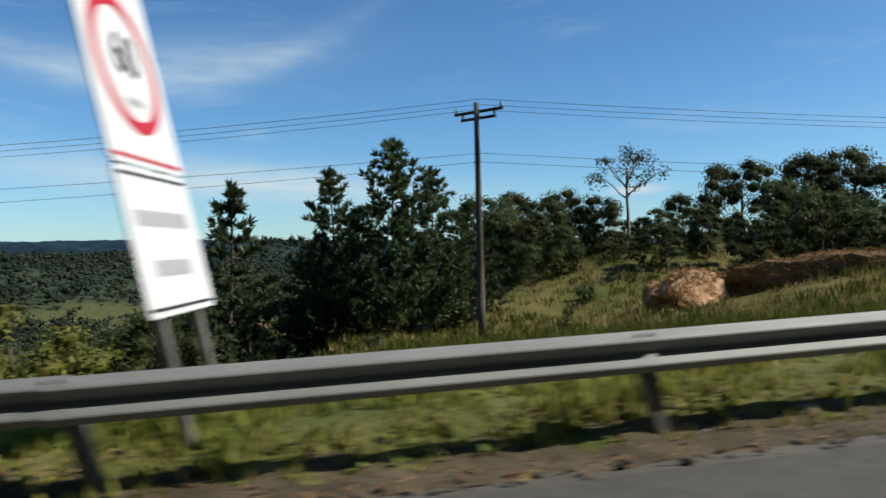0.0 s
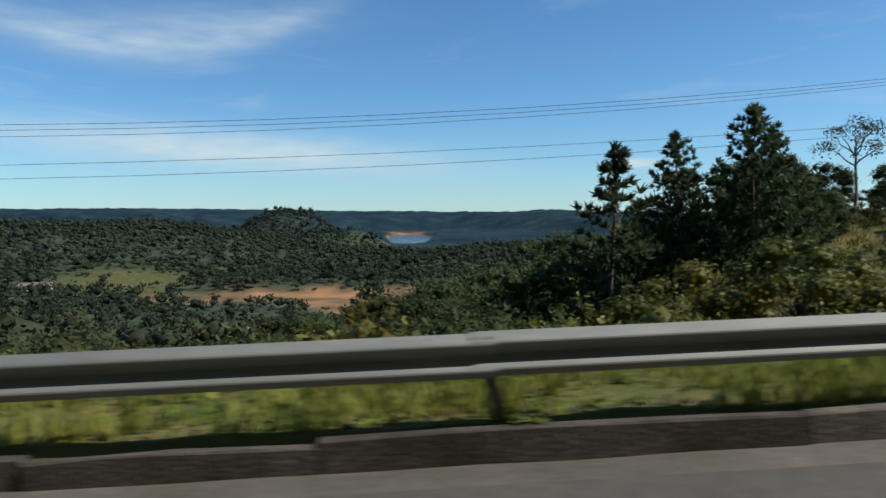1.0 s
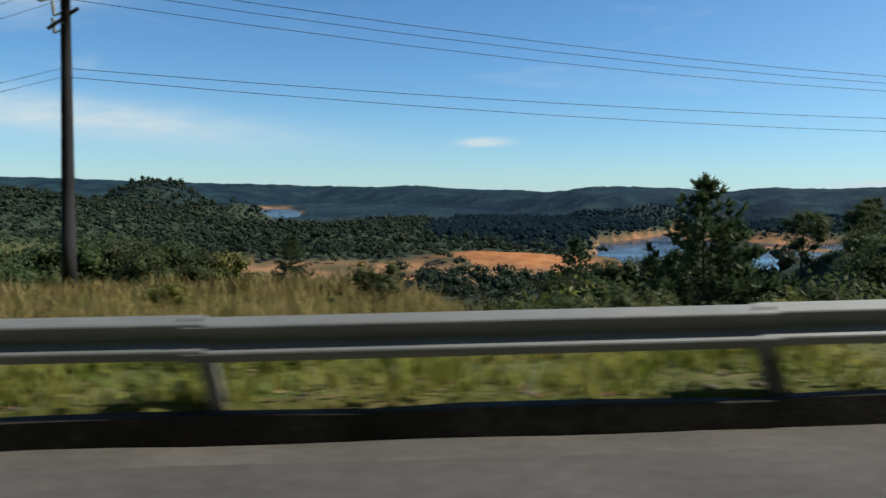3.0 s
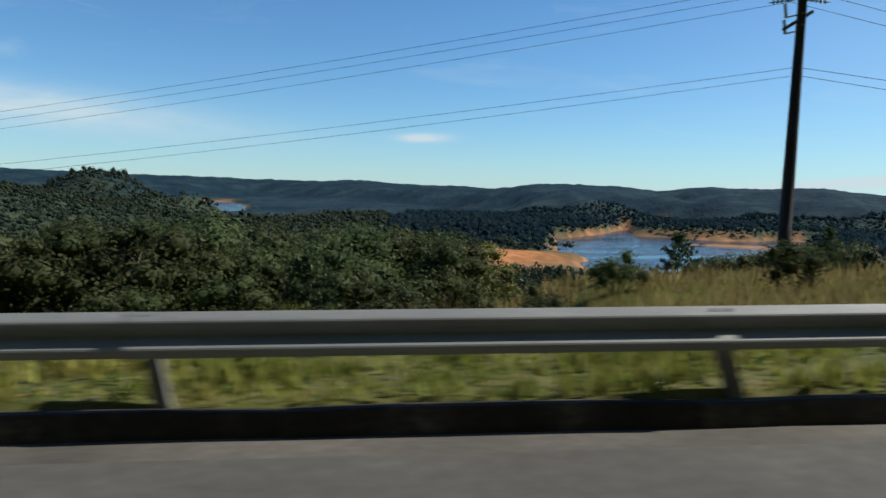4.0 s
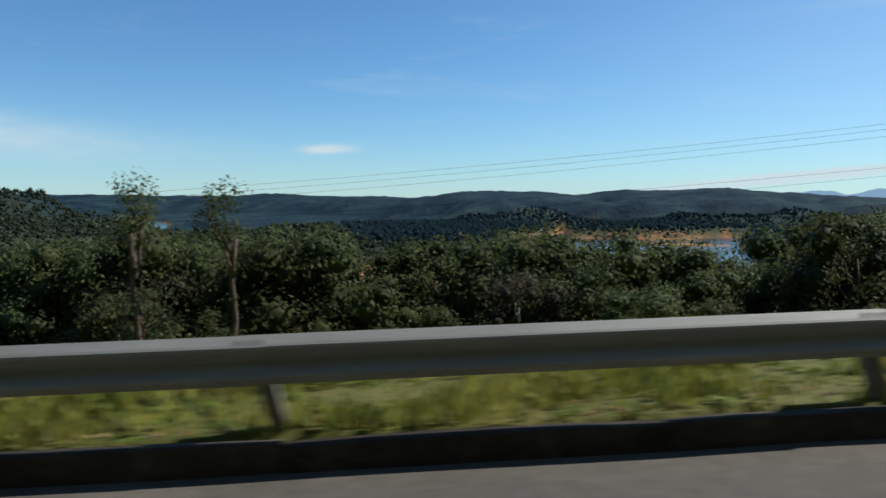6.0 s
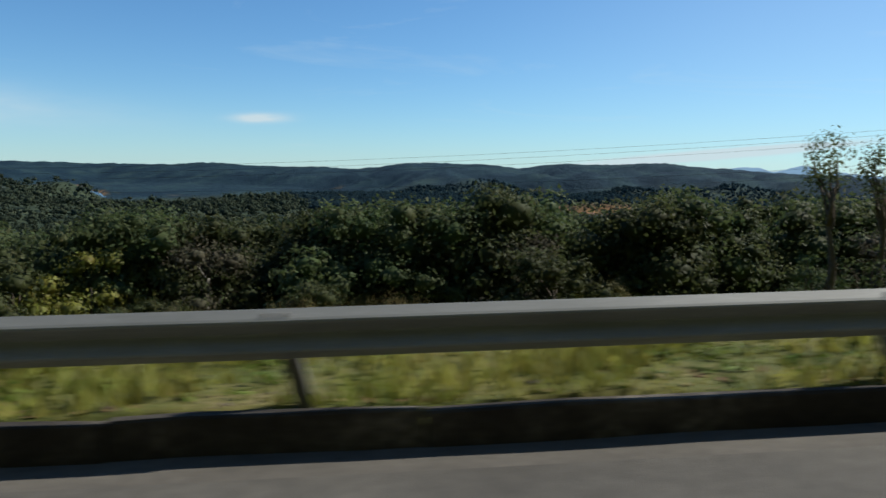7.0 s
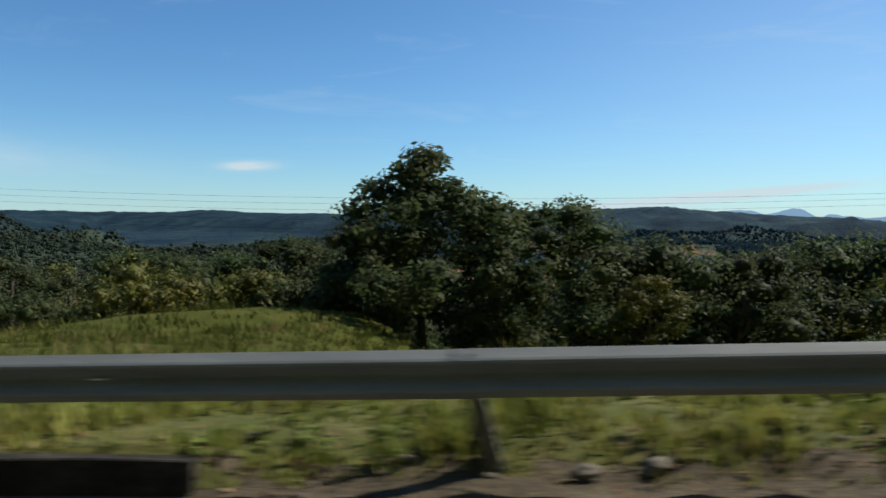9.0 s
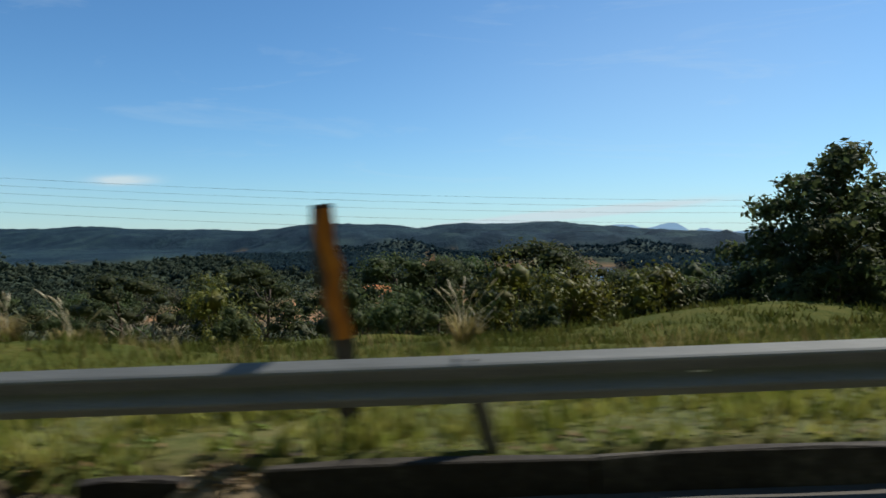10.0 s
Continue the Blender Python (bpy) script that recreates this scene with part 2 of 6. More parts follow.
    "white": material("sign_white", [(0.3, (0.74, 0.75, 0.75)), (0.7, (0.84, 0.85, 0.85))], 2.5, 0.45, bump=0, fine=0.2),
    "red": material("sign_red", [(0.3, (0.50, 0.018, 0.03)), (0.7, (0.62, 0.03, 0.045))], 4, 0.45, bump=0),
    "black": material("sign_black", [(0.3, (0.012, 0.012, 0.013)), (0.7, (0.025, 0.025, 0.027))], 6, 0.5, bump=0),
    "greytext": material("sign_grey", [(0.3, (0.34, 0.35, 0.37)), (0.7, (0.44, 0.45, 0.47))], 20, 0.5, bump=0),
    "signback": material("sign_back", [(0.3, (0.035, 0.036, 0.040)), (0.7, (0.07, 0.07, 0.075))], 3, 0.6, metal=0.2, bump=0),
    "orange": material("orange_paint", [(0.3, (0.42, 0.13, 0.012)), (0.6, (0.62, 0.22, 0.02)), (0.8, (0.68, 0.30, 0.05))], 5, 0.6, bump=0.3, distance=0.01),
    "cutclay": material("cut_clay", [(0.28, (0.24, 0.12, 0.06)), (0.45, (0.46, 0.27, 0.15)), (0.65, (0.60, 0.41, 0.27)), (0.8, (0.66, 0.50, 0.36))], 1.6, 0.95, bump=0.9, distance=0.15),
    "gravel": material("gravel", [(0.3, (0.09, 0.075, 0.055)), (0.55, (0.19, 0.155, 0.11)), (0.8, (0.33, 0.29, 0.23))], 6, 0.95, bump=0, island=0.45),
    "deadleaf": material("dead_leaves", [(0.3, (0.10, 0.055, 0.025)), (0.55, (0.20, 0.12, 0.055)), (0.8, (0.34, 0.25, 0.14))], 8, 0.9, bump=0, island=0.35),
    "plastic": material("white_plastic", [(0.3, (0.72, 0.73, 0.74)), (0.7, (0.85, 0.86, 0.87))], 14, 0.4, bump=0.4),
    "wallpaint": material("house_wall", [(0.3, (0.55, 0.54, 0.5)), (0.7, (0.7, 0.69, 0.65))], 2, 0.9, bump=0.1),
    "roof": material("house_roof", [(0.3, (0.12, 0.10, 0.09)), (0.7, (0.22, 0.19, 0.17))], 2, 0.9, bump=0.2),
    "glass": material("dark_pane", [(0.3, (0.02, 0.024, 0.028)), (0.7, (0.04, 0.045, 0.05))], 3, 0.12, bump=0),
    "machine": material("machine_yellow", [(0.3, (0.62, 0.24, 0.02)), (0.7, (0.72, 0.34, 0.03))], 2, 0.5, bump=0),
    "rubber": material("rubber", [(0.3, (0.015, 0.015, 0.015)), (0.7, (0.03, 0.03, 0.03))], 5, 0.9, bump=0.2),
}


def ground_material():
    """Grass near the road, forest floor, bare red clay along the drawn-down shore, far ridges in haze blue: by the
    mesh's own cover attribute.
    """
    mt = bpy.data.materials.new("ground_cover")
    mt.use_nodes = True
    nt = mt.node_tree
    nt.nodes.clear()
    N, L = nt.nodes.new, nt.links.new
    out, b = N("ShaderNodeOutputMaterial"), N("ShaderNodeBsdfPrincipled")
    L(b.outputs[0], out.inputs[0])
    b.inputs["Roughness"].default_value = 0.95
    b.inputs["Specular IOR Level"].default_value = 0.1
    geo = N("ShaderNodeNewGeometry")

    def tex(scale, stops, detail=6):
        n = N("ShaderNodeTexNoise")
        n.inputs["Scale"].default_value = scale
        n.inputs["Detail"].default_value = detail
        L(geo.outputs["Position"], n.inputs["Vector"])
        r = N("ShaderNodeValToRGB")
        el = r.color_ramp.elements
        while len(el) < len(stops):
            el.new(0.5)
        for e, (p, c) in zip(el, stops):
            e.position, e.color = p, (*c, 1)
        L(n.outputs[0], r.inputs[0])
        return n.outputs[0], r.outputs[0]
    h1, forest = tex(0.03, [(0.3, (0.030, 0.046, 0.030)), (0.55, (0.050, 0.068, 0.040)), (0.75, (0.085, 0.092, 0.050))])
    h2, clay = tex(0.035, [(0.27, (0.075, 0.068, 0.034)), (0.42, (0.16, 0.11, 0.055)), (0.52, (0.27, 0.155, 0.075)), (0.64, (0.36, 0.19, 0.09)), (0.8, (0.46, 0.30, 0.17))], 9)
    h3, grass = tex(0.25, [(0.25, (0.06, 0.075, 0.02)), (0.5, (0.12, 0.115, 0.035)), (0.75, (0.21, 0.165, 0.065))], 8)
    at = N("ShaderNodeAttribute")
    at.attribute_name = "cover"
    sp = N("ShaderNodeSeparateXYZ")
    L(at.outputs["Vector"], sp.inputs[0])

    def mixer(f, a, c):
        m = N("ShaderNodeMix")
        m.data_type = "RGBA"
        L(f, m.inputs["Factor"])
        L(a, m.inputs["A"])
        L(c, m.inputs["B"])
        return m.outputs["Result"]
    h5, fresh = tex(0.12, [(0.3, (0.30, 0.115, 0.04)), (0.5, (0.44, 0.17, 0.058)), (0.7, (0.52, 0.25, 0.10))], 8)
    clay = mixer(at.outputs["Alpha"], clay, fresh)
    col = mixer(sp.outputs[0], forest, clay)
    # air haze painted as ground colour, mixed in over the far ridges
    h4, hazy_ridge = tex(0.011, [(0.36, (0.0085, 0.024, 0.037)), (0.47, (0.012, 0.031, 0.044)), (0.56, (0.017, 0.040, 0.050)), (0.68, (0.028, 0.055, 0.058))], 12)
    col = mixer(sp.outputs[2], col, hazy_ridge)
    col = mixer(sp.outputs[1], col, grass)
    L(col, b.inputs["Base Color"])
    bp = N("ShaderNodeBump")
    bp.inputs["Strength"].default_value = 0.7
    bp.inputs["Distance"].default_value = 0.4
    n = N("ShaderNodeTexNoise")
    n.inputs["Scale"].default_value = 0.4
    n.inputs["Detail"].default_value = 8
    L(geo.outputs["Position"], n.inputs["Vector"])
    L(n.outputs[0], bp.inputs["Height"])
    bq = N("ShaderNodeBump")
    bq.inputs["Distance"].default_value = 9.0
    nq = N("ShaderNodeTexNoise")
    nq.inputs["Scale"].default_value = 0.03
    nq.inputs["Detail"].default_value = 7
    nq.inputs["Roughness"].default_value = 0.65
    L(geo.outputs["Position"], nq.inputs["Vector"])
    L(nq.outputs[0], bq.inputs["Height"])
    L(sp.outputs[2], bq.inputs["Strength"])
    L(bp.outputs[0], bq.inputs["Normal"])
    L(bq.outputs[0], b.inputs["Normal"])
    return mt


def water_material():
    mt = bpy.data.materials.new("lake_water")
    mt.use_nodes = True
    nt = mt.node_tree
    b = nt.nodes["Principled BSDF"]
    b.inputs["Base Color"].default_value = (0.012, 0.035, 0.075, 1)
    b.inputs["Roughness"].default_value = 0.12
    b.inputs["IOR"].default_value = 1.33
    geo = nt.nodes.new("ShaderNodeNewGeometry")
    n = nt.nodes.new("ShaderNodeTexNoise")
    n.inputs["Scale"].default_value = 0.6
    n.inputs["Detail"].default_value = 6
    nt.links.new(geo.outputs["Position"], n.inputs["Vector"])
    bp = nt.nodes.new("ShaderNodeBump")
    bp.inputs["Distance"].default_value = 0.5
    mp = nt.nodes.new("ShaderNodeMapping")
    mp.inputs["Rotation"].default_value = (0, 0, radians(35))
    mp.inputs["Scale"].default_value = (0.006, 0.03, 1)
    nt.links.new(geo.outputs["Position"], mp.inputs[0])
    wind = nt.nodes.new("ShaderNodeTexNoise")
    wind.inputs["Scale"].default_value = 1.0
    wind.inputs["Detail"].default_value = 4
    nt.links.new(mp.outputs[0], wind.inputs["Vector"])
    calm = nt.nodes.new("ShaderNodeMapRange")
    calm.inputs["From Min"].default_value, calm.inputs["From Max"].default_value = 0.42, 0.58
    calm.inputs["To Min"].default_value, calm.inputs["To Max"].default_value = 0.03, 0.6
    nt.links.new(wind.outputs[0], calm.inputs["Value"])
    nt.links.new(calm.outputs[0], bp.inputs["Strength"])
    nt.links.new(n.outputs[0], bp.inputs["Height"])
    nt.links.new(bp.outputs[0], b.inputs["Normal"])
    return mt


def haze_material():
    """The palest range: a blue emission colour that stands in for the bright air before it."""
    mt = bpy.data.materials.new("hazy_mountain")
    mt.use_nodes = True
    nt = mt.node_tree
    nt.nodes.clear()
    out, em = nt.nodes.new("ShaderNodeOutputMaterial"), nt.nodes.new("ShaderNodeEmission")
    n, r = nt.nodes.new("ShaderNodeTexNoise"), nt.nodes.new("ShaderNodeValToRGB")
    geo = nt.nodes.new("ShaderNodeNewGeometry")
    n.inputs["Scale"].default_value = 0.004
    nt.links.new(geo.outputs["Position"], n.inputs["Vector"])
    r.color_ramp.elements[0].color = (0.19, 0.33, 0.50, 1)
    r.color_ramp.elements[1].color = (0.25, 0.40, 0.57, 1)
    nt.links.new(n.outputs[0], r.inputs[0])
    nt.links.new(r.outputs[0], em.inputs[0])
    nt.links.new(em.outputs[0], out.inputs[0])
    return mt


MAT["ground"] = ground_material()
MAT["farmont"] = haze_material()
MAT["water"] = water_material()


# ---------------------------------------------------------------- helpers for meshes
def link_mesh(name, bm, mat, smooth=False):
    me = bpy.data.meshes.new(name)
    bm.to_mesh(me)
    bm.free()
    me.materials.append(MAT[mat])
    if smooth:
        me.shade_smooth()
    return new(name, me)


def part(name, bm, mat, parent, label="", smooth=False):
    ob = link_mesh(name, bm, mat, smooth)
    ob.parent = parent
    if label:
        tagged(ob, label)
    return ob


def from_arrays(name, verts, faces, mat, smooth=False):
    """A mesh object from arrays of vertices and of faces that all have the same number of corners."""
    verts = np.asarray(verts, dtype=np.float32)
    faces = np.asarray(faces, dtype=np.int32)
    me = bpy.data.meshes.new(name)
    me.vertices.add(len(verts))
    me.vertices.foreach_set("co", verts.ravel())
    k = faces.shape[1]
    me.loops.add(faces.size)
    me.loops.foreach_set("vertex_index", faces.ravel())
    me.polygons.add(len(faces))
    me.polygons.foreach_set("loop_start", np.arange(0, faces.size, k, dtype=np.int32))
    me.polygons.foreach_set("loop_total", np.full(len(faces), k, dtype=np.int32))
    me.update(calc_edges=True)
    me.materials.append(MAT[mat])
    if smooth:
        me.shade_smooth()
    return new(name, me)


def box(bm, x0, x1, y0, y1, z0, z1, bevel=0.0, lean=0.0):
    vs = [bm.verts.new((x + lean * (z - z1), y, z)) for z in (z0, z1) for y in (y0, y1) for x in (x0, x1)]
    fs = [bm.faces.new([vs[i] for i in f]) for f in ((0, 2, 3, 1), (4, 5, 7, 6), (0, 1, 5, 4), (2, 6, 7, 3), (0, 4, 6, 2), (1, 3, 7, 5))]
    if bevel:
        es = list({e for f in fs for e in f.edges})
        bmesh.ops.bevel(bm, geom=es, offset=bevel, segments=2, affect="EDGES", profile=0.6)
    return bm


def tube(bm, p0, p1, r0, r1, n=8, cap=True):
    p0, p1 = Vector(p0), Vector(p1)
    d = (p1 - p0).normalized()
    u = d.orthogonal().normalized()
    v = d.cross(u)
    rings = []
    for p, r in ((p0, r0), (p1, r1)):
        rings.append([bm.verts.new(p + (u * math.cos(2 * math.pi * k / n) + v * math.sin(2 * math.pi * k / n)) * r) for k in range(n)])
    for k in range(n):
        bm.faces.new((rings[0][k], rings[0][(k + 1) % n], rings[1][(k + 1) % n], rings[1][k]))
    if cap:
        bm.faces.new(rings[0][::-1])
        bm.faces.new(rings[1])
    return bm


def empty(name, m=None):
    ob = new(name)
    ob.empty_display_size = 0.2
    if m is not None:
        ob.matrix_world = m
    return ob


# ---------------------------------------------------------------- the line of the road
KN = np.arange(-20, 281, 30.0)
PSI = np.array([14.99, 4.76, -5.16, -11.54, -15.47, -20.02, -25.27, -31.64, -37.99, -43.19, -48.39])
SS = np.arange(-60, 321, 1.0)


def psi_at(s):
    return np.interp(s, KN, PSI)


_am = np.radians(psi_at((SS[1:] + SS[:-1]) / 2))
RX = np.concatenate([[0], np.cumsum(-np.cos(_am))])
RY = np.concatenate([[0], np.cumsum(-np.sin(_am))])
RX -= RX[60]
RY -= RY[60]


def grade(s):
    """Height of the rail's top edge along the road."""
    s = np.clip(s, -60, 300)
    return -0.03479 * s + 0.7818 * (s / 100) ** 2 - 0.2175 * (s / 100) ** 3


def rail_xy(s, o=0.0):
    a = np.radians(psi_at(s))
    return np.interp(s, SS, RX) - np.sin(a) * o, np.interp(s, SS, RY) + np.cos(a) * o


def road_drop(s):
    return np.interp(s, [0, 60, 95, 135, 165, 225], [-0.875, -0.875, -0.83, -0.825, -0.862, -0.89])


def to_road(x, y):
    """Nearest place on the rail line: s, and the distance o beyond it (negative on the carriageway's side)."""
    x, y = np.atleast_1d(x).astype(float), np.atleast_1d(y).astype(float)
    s = np.zeros_like(x)
    o = np.zeros_like(x)
    for k in range(0, len(x), 4000):
        dx = x[k:k + 4000, None] - RX[None]
        dy = y[k:k + 4000, None] - RY[None]
        j = (dx * dx + dy * dy).argmin(1)
        i = np.arange(len(j))
        s[k:k + 4000] = SS[j]
        a = np.radians(psi_at(SS[j]))
        side = -np.sin(a) * dx[i, j] + np.cos(a) * dy[i, j]
        o[k:k + 4000] = np.where(side < 0, -1, 1) * np.hypot(dx[i, j], dy[i, j])
    return s, o


def smooth(x, a, b):
    t = np.clip((x - a) / (b - a), 0, 1)
    return t * t * (3 - 2 * t)


def waves(x, y, size, seed):
    """Cheap smooth unevenness: a sum of crossed sines, about -1 to 1."""
    r = np.random.RandomState(seed)
    z = np.zeros_like(np.asarray(x, dtype=float))
    for k in range(7):
        a = r.uniform(0, math.pi)
        f = 2 * math.pi / (size * r.uniform(0.45, 1.7))
        z = z + np.sin((x * math.cos(a) + y * math.sin(a)) * f + r.uniform(0, 6.28))
    return z / 3.2


def humps(x, y):
    """The swells of the grass banks: behind the first pole, and on the last knoll."""
    late = 0.95 * np.exp(-((x + 192) / 7.5) ** 2 - ((y - 84.5) / 4.5) ** 2) + 0.65 * np.exp(-((x + 218.6) / 3.5) ** 2 - ((y - 83.5) / 3.0) ** 2)
    return late + 2.6 * np.exp(-((x - 31) / 8) ** 2 - ((y - 38) / 7) ** 2) + 2.6 * np.exp(-((x - 24) / 12) ** 2 - ((y - 53) / 6.5) ** 2)


def near_height(s, o):
    """Ground beside the road, relative to the rail's top edge."""
    s, o = np.asarray(s, float), np.asarray(o, float)
    base = np.interp(o, [0, 1.6, 4, 10, 20, 40, 80, 200, 400], [-0.635, -0.66, -1.35, -3.7, -7.6, -13.8, -21.5, -38.0, -50.5])
    k1 = np.interp(o, [0, 1.6, 4, 10, 20, 30, 40, 60, 75, 95, 200], [-0.635, -0.66, -0.95, -1.75, -3.1, -4.2, -4.9, -5.6, -11, -22, -45]) + 0.10 * np.clip(-s - 7, 0, 30) * smooth(o, 36, 56)
    k2 = np.interp(o, [0, 1.6, 4, 10, 18, 26, 40, 80, 200], [-0.635, -0.66, -0.95, -1.65, -2.1, -4.0, -10, -19, -36])
    k3 = np.interp(o, [0, 1.6, 4, 9, 15, 22, 30, 60, 200], [-0.635, -0.66, -0.9, -1.5, -2.35, -3.05, -4.5, -13, -36])
    w1 = 1 - smooth(s, -6, 8)
    w2 = smooth(s, 58, 68) * (1 - smooth(s, 83, 92))
    w3 = smooth(s, 207, 219)
    z = base * (1 - w1 - w2 - w3) + k1 * w1 + k2 * w2 + k3 * w3
    return z


LAKE = -55.0
# the skyline: compass angle from +y to the right, and its height in degrees
SKY_AZ = np.array([-60, -35, -20, -13, -3, 4, 8.1, 10.3, 11.4, 13.1, 14.9, 20, 23.15, 26.2, 29, 32.2, 35.1, 38, 40.7, 42.6, 44.4, 46.3, 48.2, 52.1, 55, 59.3, 61, 62.4, 64, 80])
SKY_EL = np.array([0.5, 0.55, 0.72, 0.66, 0.57, 0.50, 0.46, 0.46, 0.55, 0.57, 0.38, 0.28, 0.2, 0.65, 0.66, 0.6, 0.31, 0.7, 0.62, 0.68, 0.76, 0.74, 0.53, 0.27, 0.05, -0.15, -0.3, -0.12, -0.4, 0.0])
# outline of the open water, clockwise from its near end
SHORE = [(140, 305), (160, 430), (196, 505), (214, 528), (212, 578), (250, 665), (302, 772), (318, 800), (332, 788), (392, 842), (462, 908), (570, 1030), (520, 930),
         (474, 852), (506, 784), (560, 742), (640, 770), (690, 720), (560, 640), (500, 592), (440, 520), (370, 430), (290, 330), (210, 285)]


def shore_distance(x, y):
    """Distance from the lake's outline, negative over the water."""
    x, y = np.asarray(x, float), np.asarray(y, float)
    d = np.full(x.shape, 1e6)
    inside = np.zeros(x.shape, bool)
    for (x0, y0), (x1, y1) in zip(SHORE, SHORE[1:] + SHORE[:1]):
        q = np.clip(((x - x0) * (x1 - x0) + (y - y0) * (y1 - y0)) / ((x1 - x0) ** 2 + (y1 - y0) ** 2), 0, 1)
        d = np.minimum(d, np.hypot(x - x0 - q * (x1 - x0), y - y0 - q * (y1 - y0)))
        if y0 != y1:
            inside ^= ((y0 > y) != (y1 > y)) & (x < (x1 - x0) * (y - y0) / (y1 - y0) + x0)
    return np.where(inside, -d, d) + 5 * waves(x, y, 70, 14)


def far_bank(x, y):
    """1 along the high bare bank on the lake's far side."""
    return smooth(y + 0.15 * x, 800, 850) * smooth(x, 250, 310) * (1 - smooth(x, 640, 720))


def with_lake(x, y, z):
    d = shore_distance(x, y)
    w = far_bank(x, y)
    flute = 1.6 * np.abs(waves(x, y, 26, 15))
    z = np.maximum(z, z + w * (3.6 * smooth(d, 6, 44) - flute * smooth(d, 4, 14) * (1 - smooth(d, 34, 60))) * (1 - smooth(d, 250, 500)))
    k = 1 - smooth(d, -16, 12)
    z = z * (1 - k) - 61.0 * k
    # the low bars of clay in the water
    for x0, y0, x1, y1, r, top in ((418, 688, 514, 632, 12, 2.4), (300, 612, 318, 604, 7, 1.2), (352, 716, 372, 712, 8, 1.5)):
        q = np.clip(((x - x0) * (x1 - x0) + (y - y0) * (y1 - y0)) / ((x1 - x0) ** 2 + (y1 - y0) ** 2), 0, 1)
        c = np.hypot(x - x0 - q * (x1 - x0), y - y0 - q * (y1 - y0)) + 3 * waves(x, y, 30, 16)
        z = np.maximum(z, LAKE - 6 + (6 + top) * (1 - np.clip(c / (r * 1.8), 0, 1) ** 2))
    return z


def far_height(x, y):
    dx, dy = x + 95.0, y - 5.0
    r = np.hypot(dx, dy)
    az = np.degrees(np.arctan2(dx, dy))
    z = -53.2 + 1.0 * waves(x, y, 260, 3) + 0.5 * waves(x, y, 70, 4) + 9.0 * smooth(r, 640, 900) * (0.05 + 0.95 * smooth(np.abs(az + 1), 6, 14)) + 5.5 * smooth(r, 1560, 1680) * (1 - smooth(np.abs(az + 1), 6, 14))
    # wooded hill across the inlet, its spur towards the lake, and the round knoll behind
    def hill(cx, cy, sx, sy, turn, amp, power=1.3):
        a = math.radians(turn)
        u = ((x - cx) * math.cos(a) + (y - cy) * math.sin(a)) / sx
        v = (-(x - cx) * math.sin(a) + (y - cy) * math.cos(a)) / sy
        return amp * np.exp(-(u * u + v * v) ** power)
    z = z + hill(-390, 850, 270, 330, 0, 34, 2.0) + hill(70, 735, 215, 170, -12, 11, 2.0) + hill(-231, 1296, 88, 85, 0, 60)
    z = z + hill(-460, 390, 170, 110, 10, 14) + hill(395, 430, 120, 150, 0, 11) + hill(-122, 1050, 46, 120, 0, 24) + hill(-75, 1050, 34, 60, 0, 17, 2.0)
    z = z + 4.5 * smooth(y + 0.08 * x, 492, 540) * (1 - smooth(x, 70, 150)) * (1 - smooth(y, 700, 760)) * smooth(x, -190, -140)
    z = z - hill(-20, 1930, 50, 320, 0, 38, 2.0) + hill(125, 522, 75, 24, 8, 6.0, 1.6) + hill(62, 492, 16, 14, 0, 5.5)
    # rising country and the skyline ridges
    r0 = np.interp(az, [-60, -10, 5, 18, 26, 60, 80], [1500, 2000, 2800, 1800, 1150, 1050, 900])
    r1 = np.interp(az, [-60, -10, 15, 22, 25, 33, 37, 60], [3300, 3400, 3100, 2800, 2100, 2100, 2450, 2500])
    top = r1 * np.tan(np.radians(np.interp(az, SKY_AZ, SKY_EL))) - 11.0
    t = smooth(r, r0, r1) * 0.75 + 0.25 * smooth(r, r0, r0 + 500)
    folds = 13 - 30 * np.abs(waves(x, y, 520, 9)) + 6 * waves(x, y, 160, 10)
    bump = folds * (1 - smooth(r, r1 - 800, r1 - 200)) * smooth(r, r0, r0 + 300)
    z = z + (top + 54) * t + bump
    z = np.where(r > r1, z - smooth(r, r1, r1 + 900) * 40, z)
    z = np.where(np.abs(az) > 95, np.maximum(z, -30), z)
    return z


def bare_shore(x, y, z):
    """1 where the ground is drawn-down clay, 0 where plants grow."""
    wob = 0.9 * waves(x, y, 130, 21) + 0.6 * waves(x, y, 40, 22)
    inland = smooth(y, 545, 575) * (1 - smooth(y, 1600, 1640)) * (1 - smooth(x, 95, 140)) * smooth(x, -420, -380)
    high = far_bank(x, y) * 1.2 * (1 - smooth(shore_distance(x, y), 30, 60))
    heap = np.exp(-(((x - 125) / 78) ** 2 + ((y - 516) / 26) ** 2) ** 2)
    return np.maximum((1 - smooth(z + wob - high, LAKE + 3.0, LAKE + 5.2)) * (1 - inland), heap)


def ground_height(x, y, s=None, o=None):
    x, y = np.asarray(x, float), np.asarray(y, float)
    if s is None:
        s, o = to_road(x.ravel(), y.ravel())
        s, o = s.reshape(x.shape), o.reshape(x.shape)
    near = grade(s) + near_height(s, np.maximum(o, 0)) + 0.35 * waves(x, y, 22, 5) * smooth(o, 12, 40)
    near = near + humps(x, y)
    w = smooth(o, 190, 420)
    z = with_lake(x, y, near * (1 - w) + far_height(x, y) * w)
    bank = grade(s) - 1.0 + 55.0 * smooth(-o, 10.0, 27)      # unseen slope added across the road to block sky light
    return np.where(o < 0, bank, z)


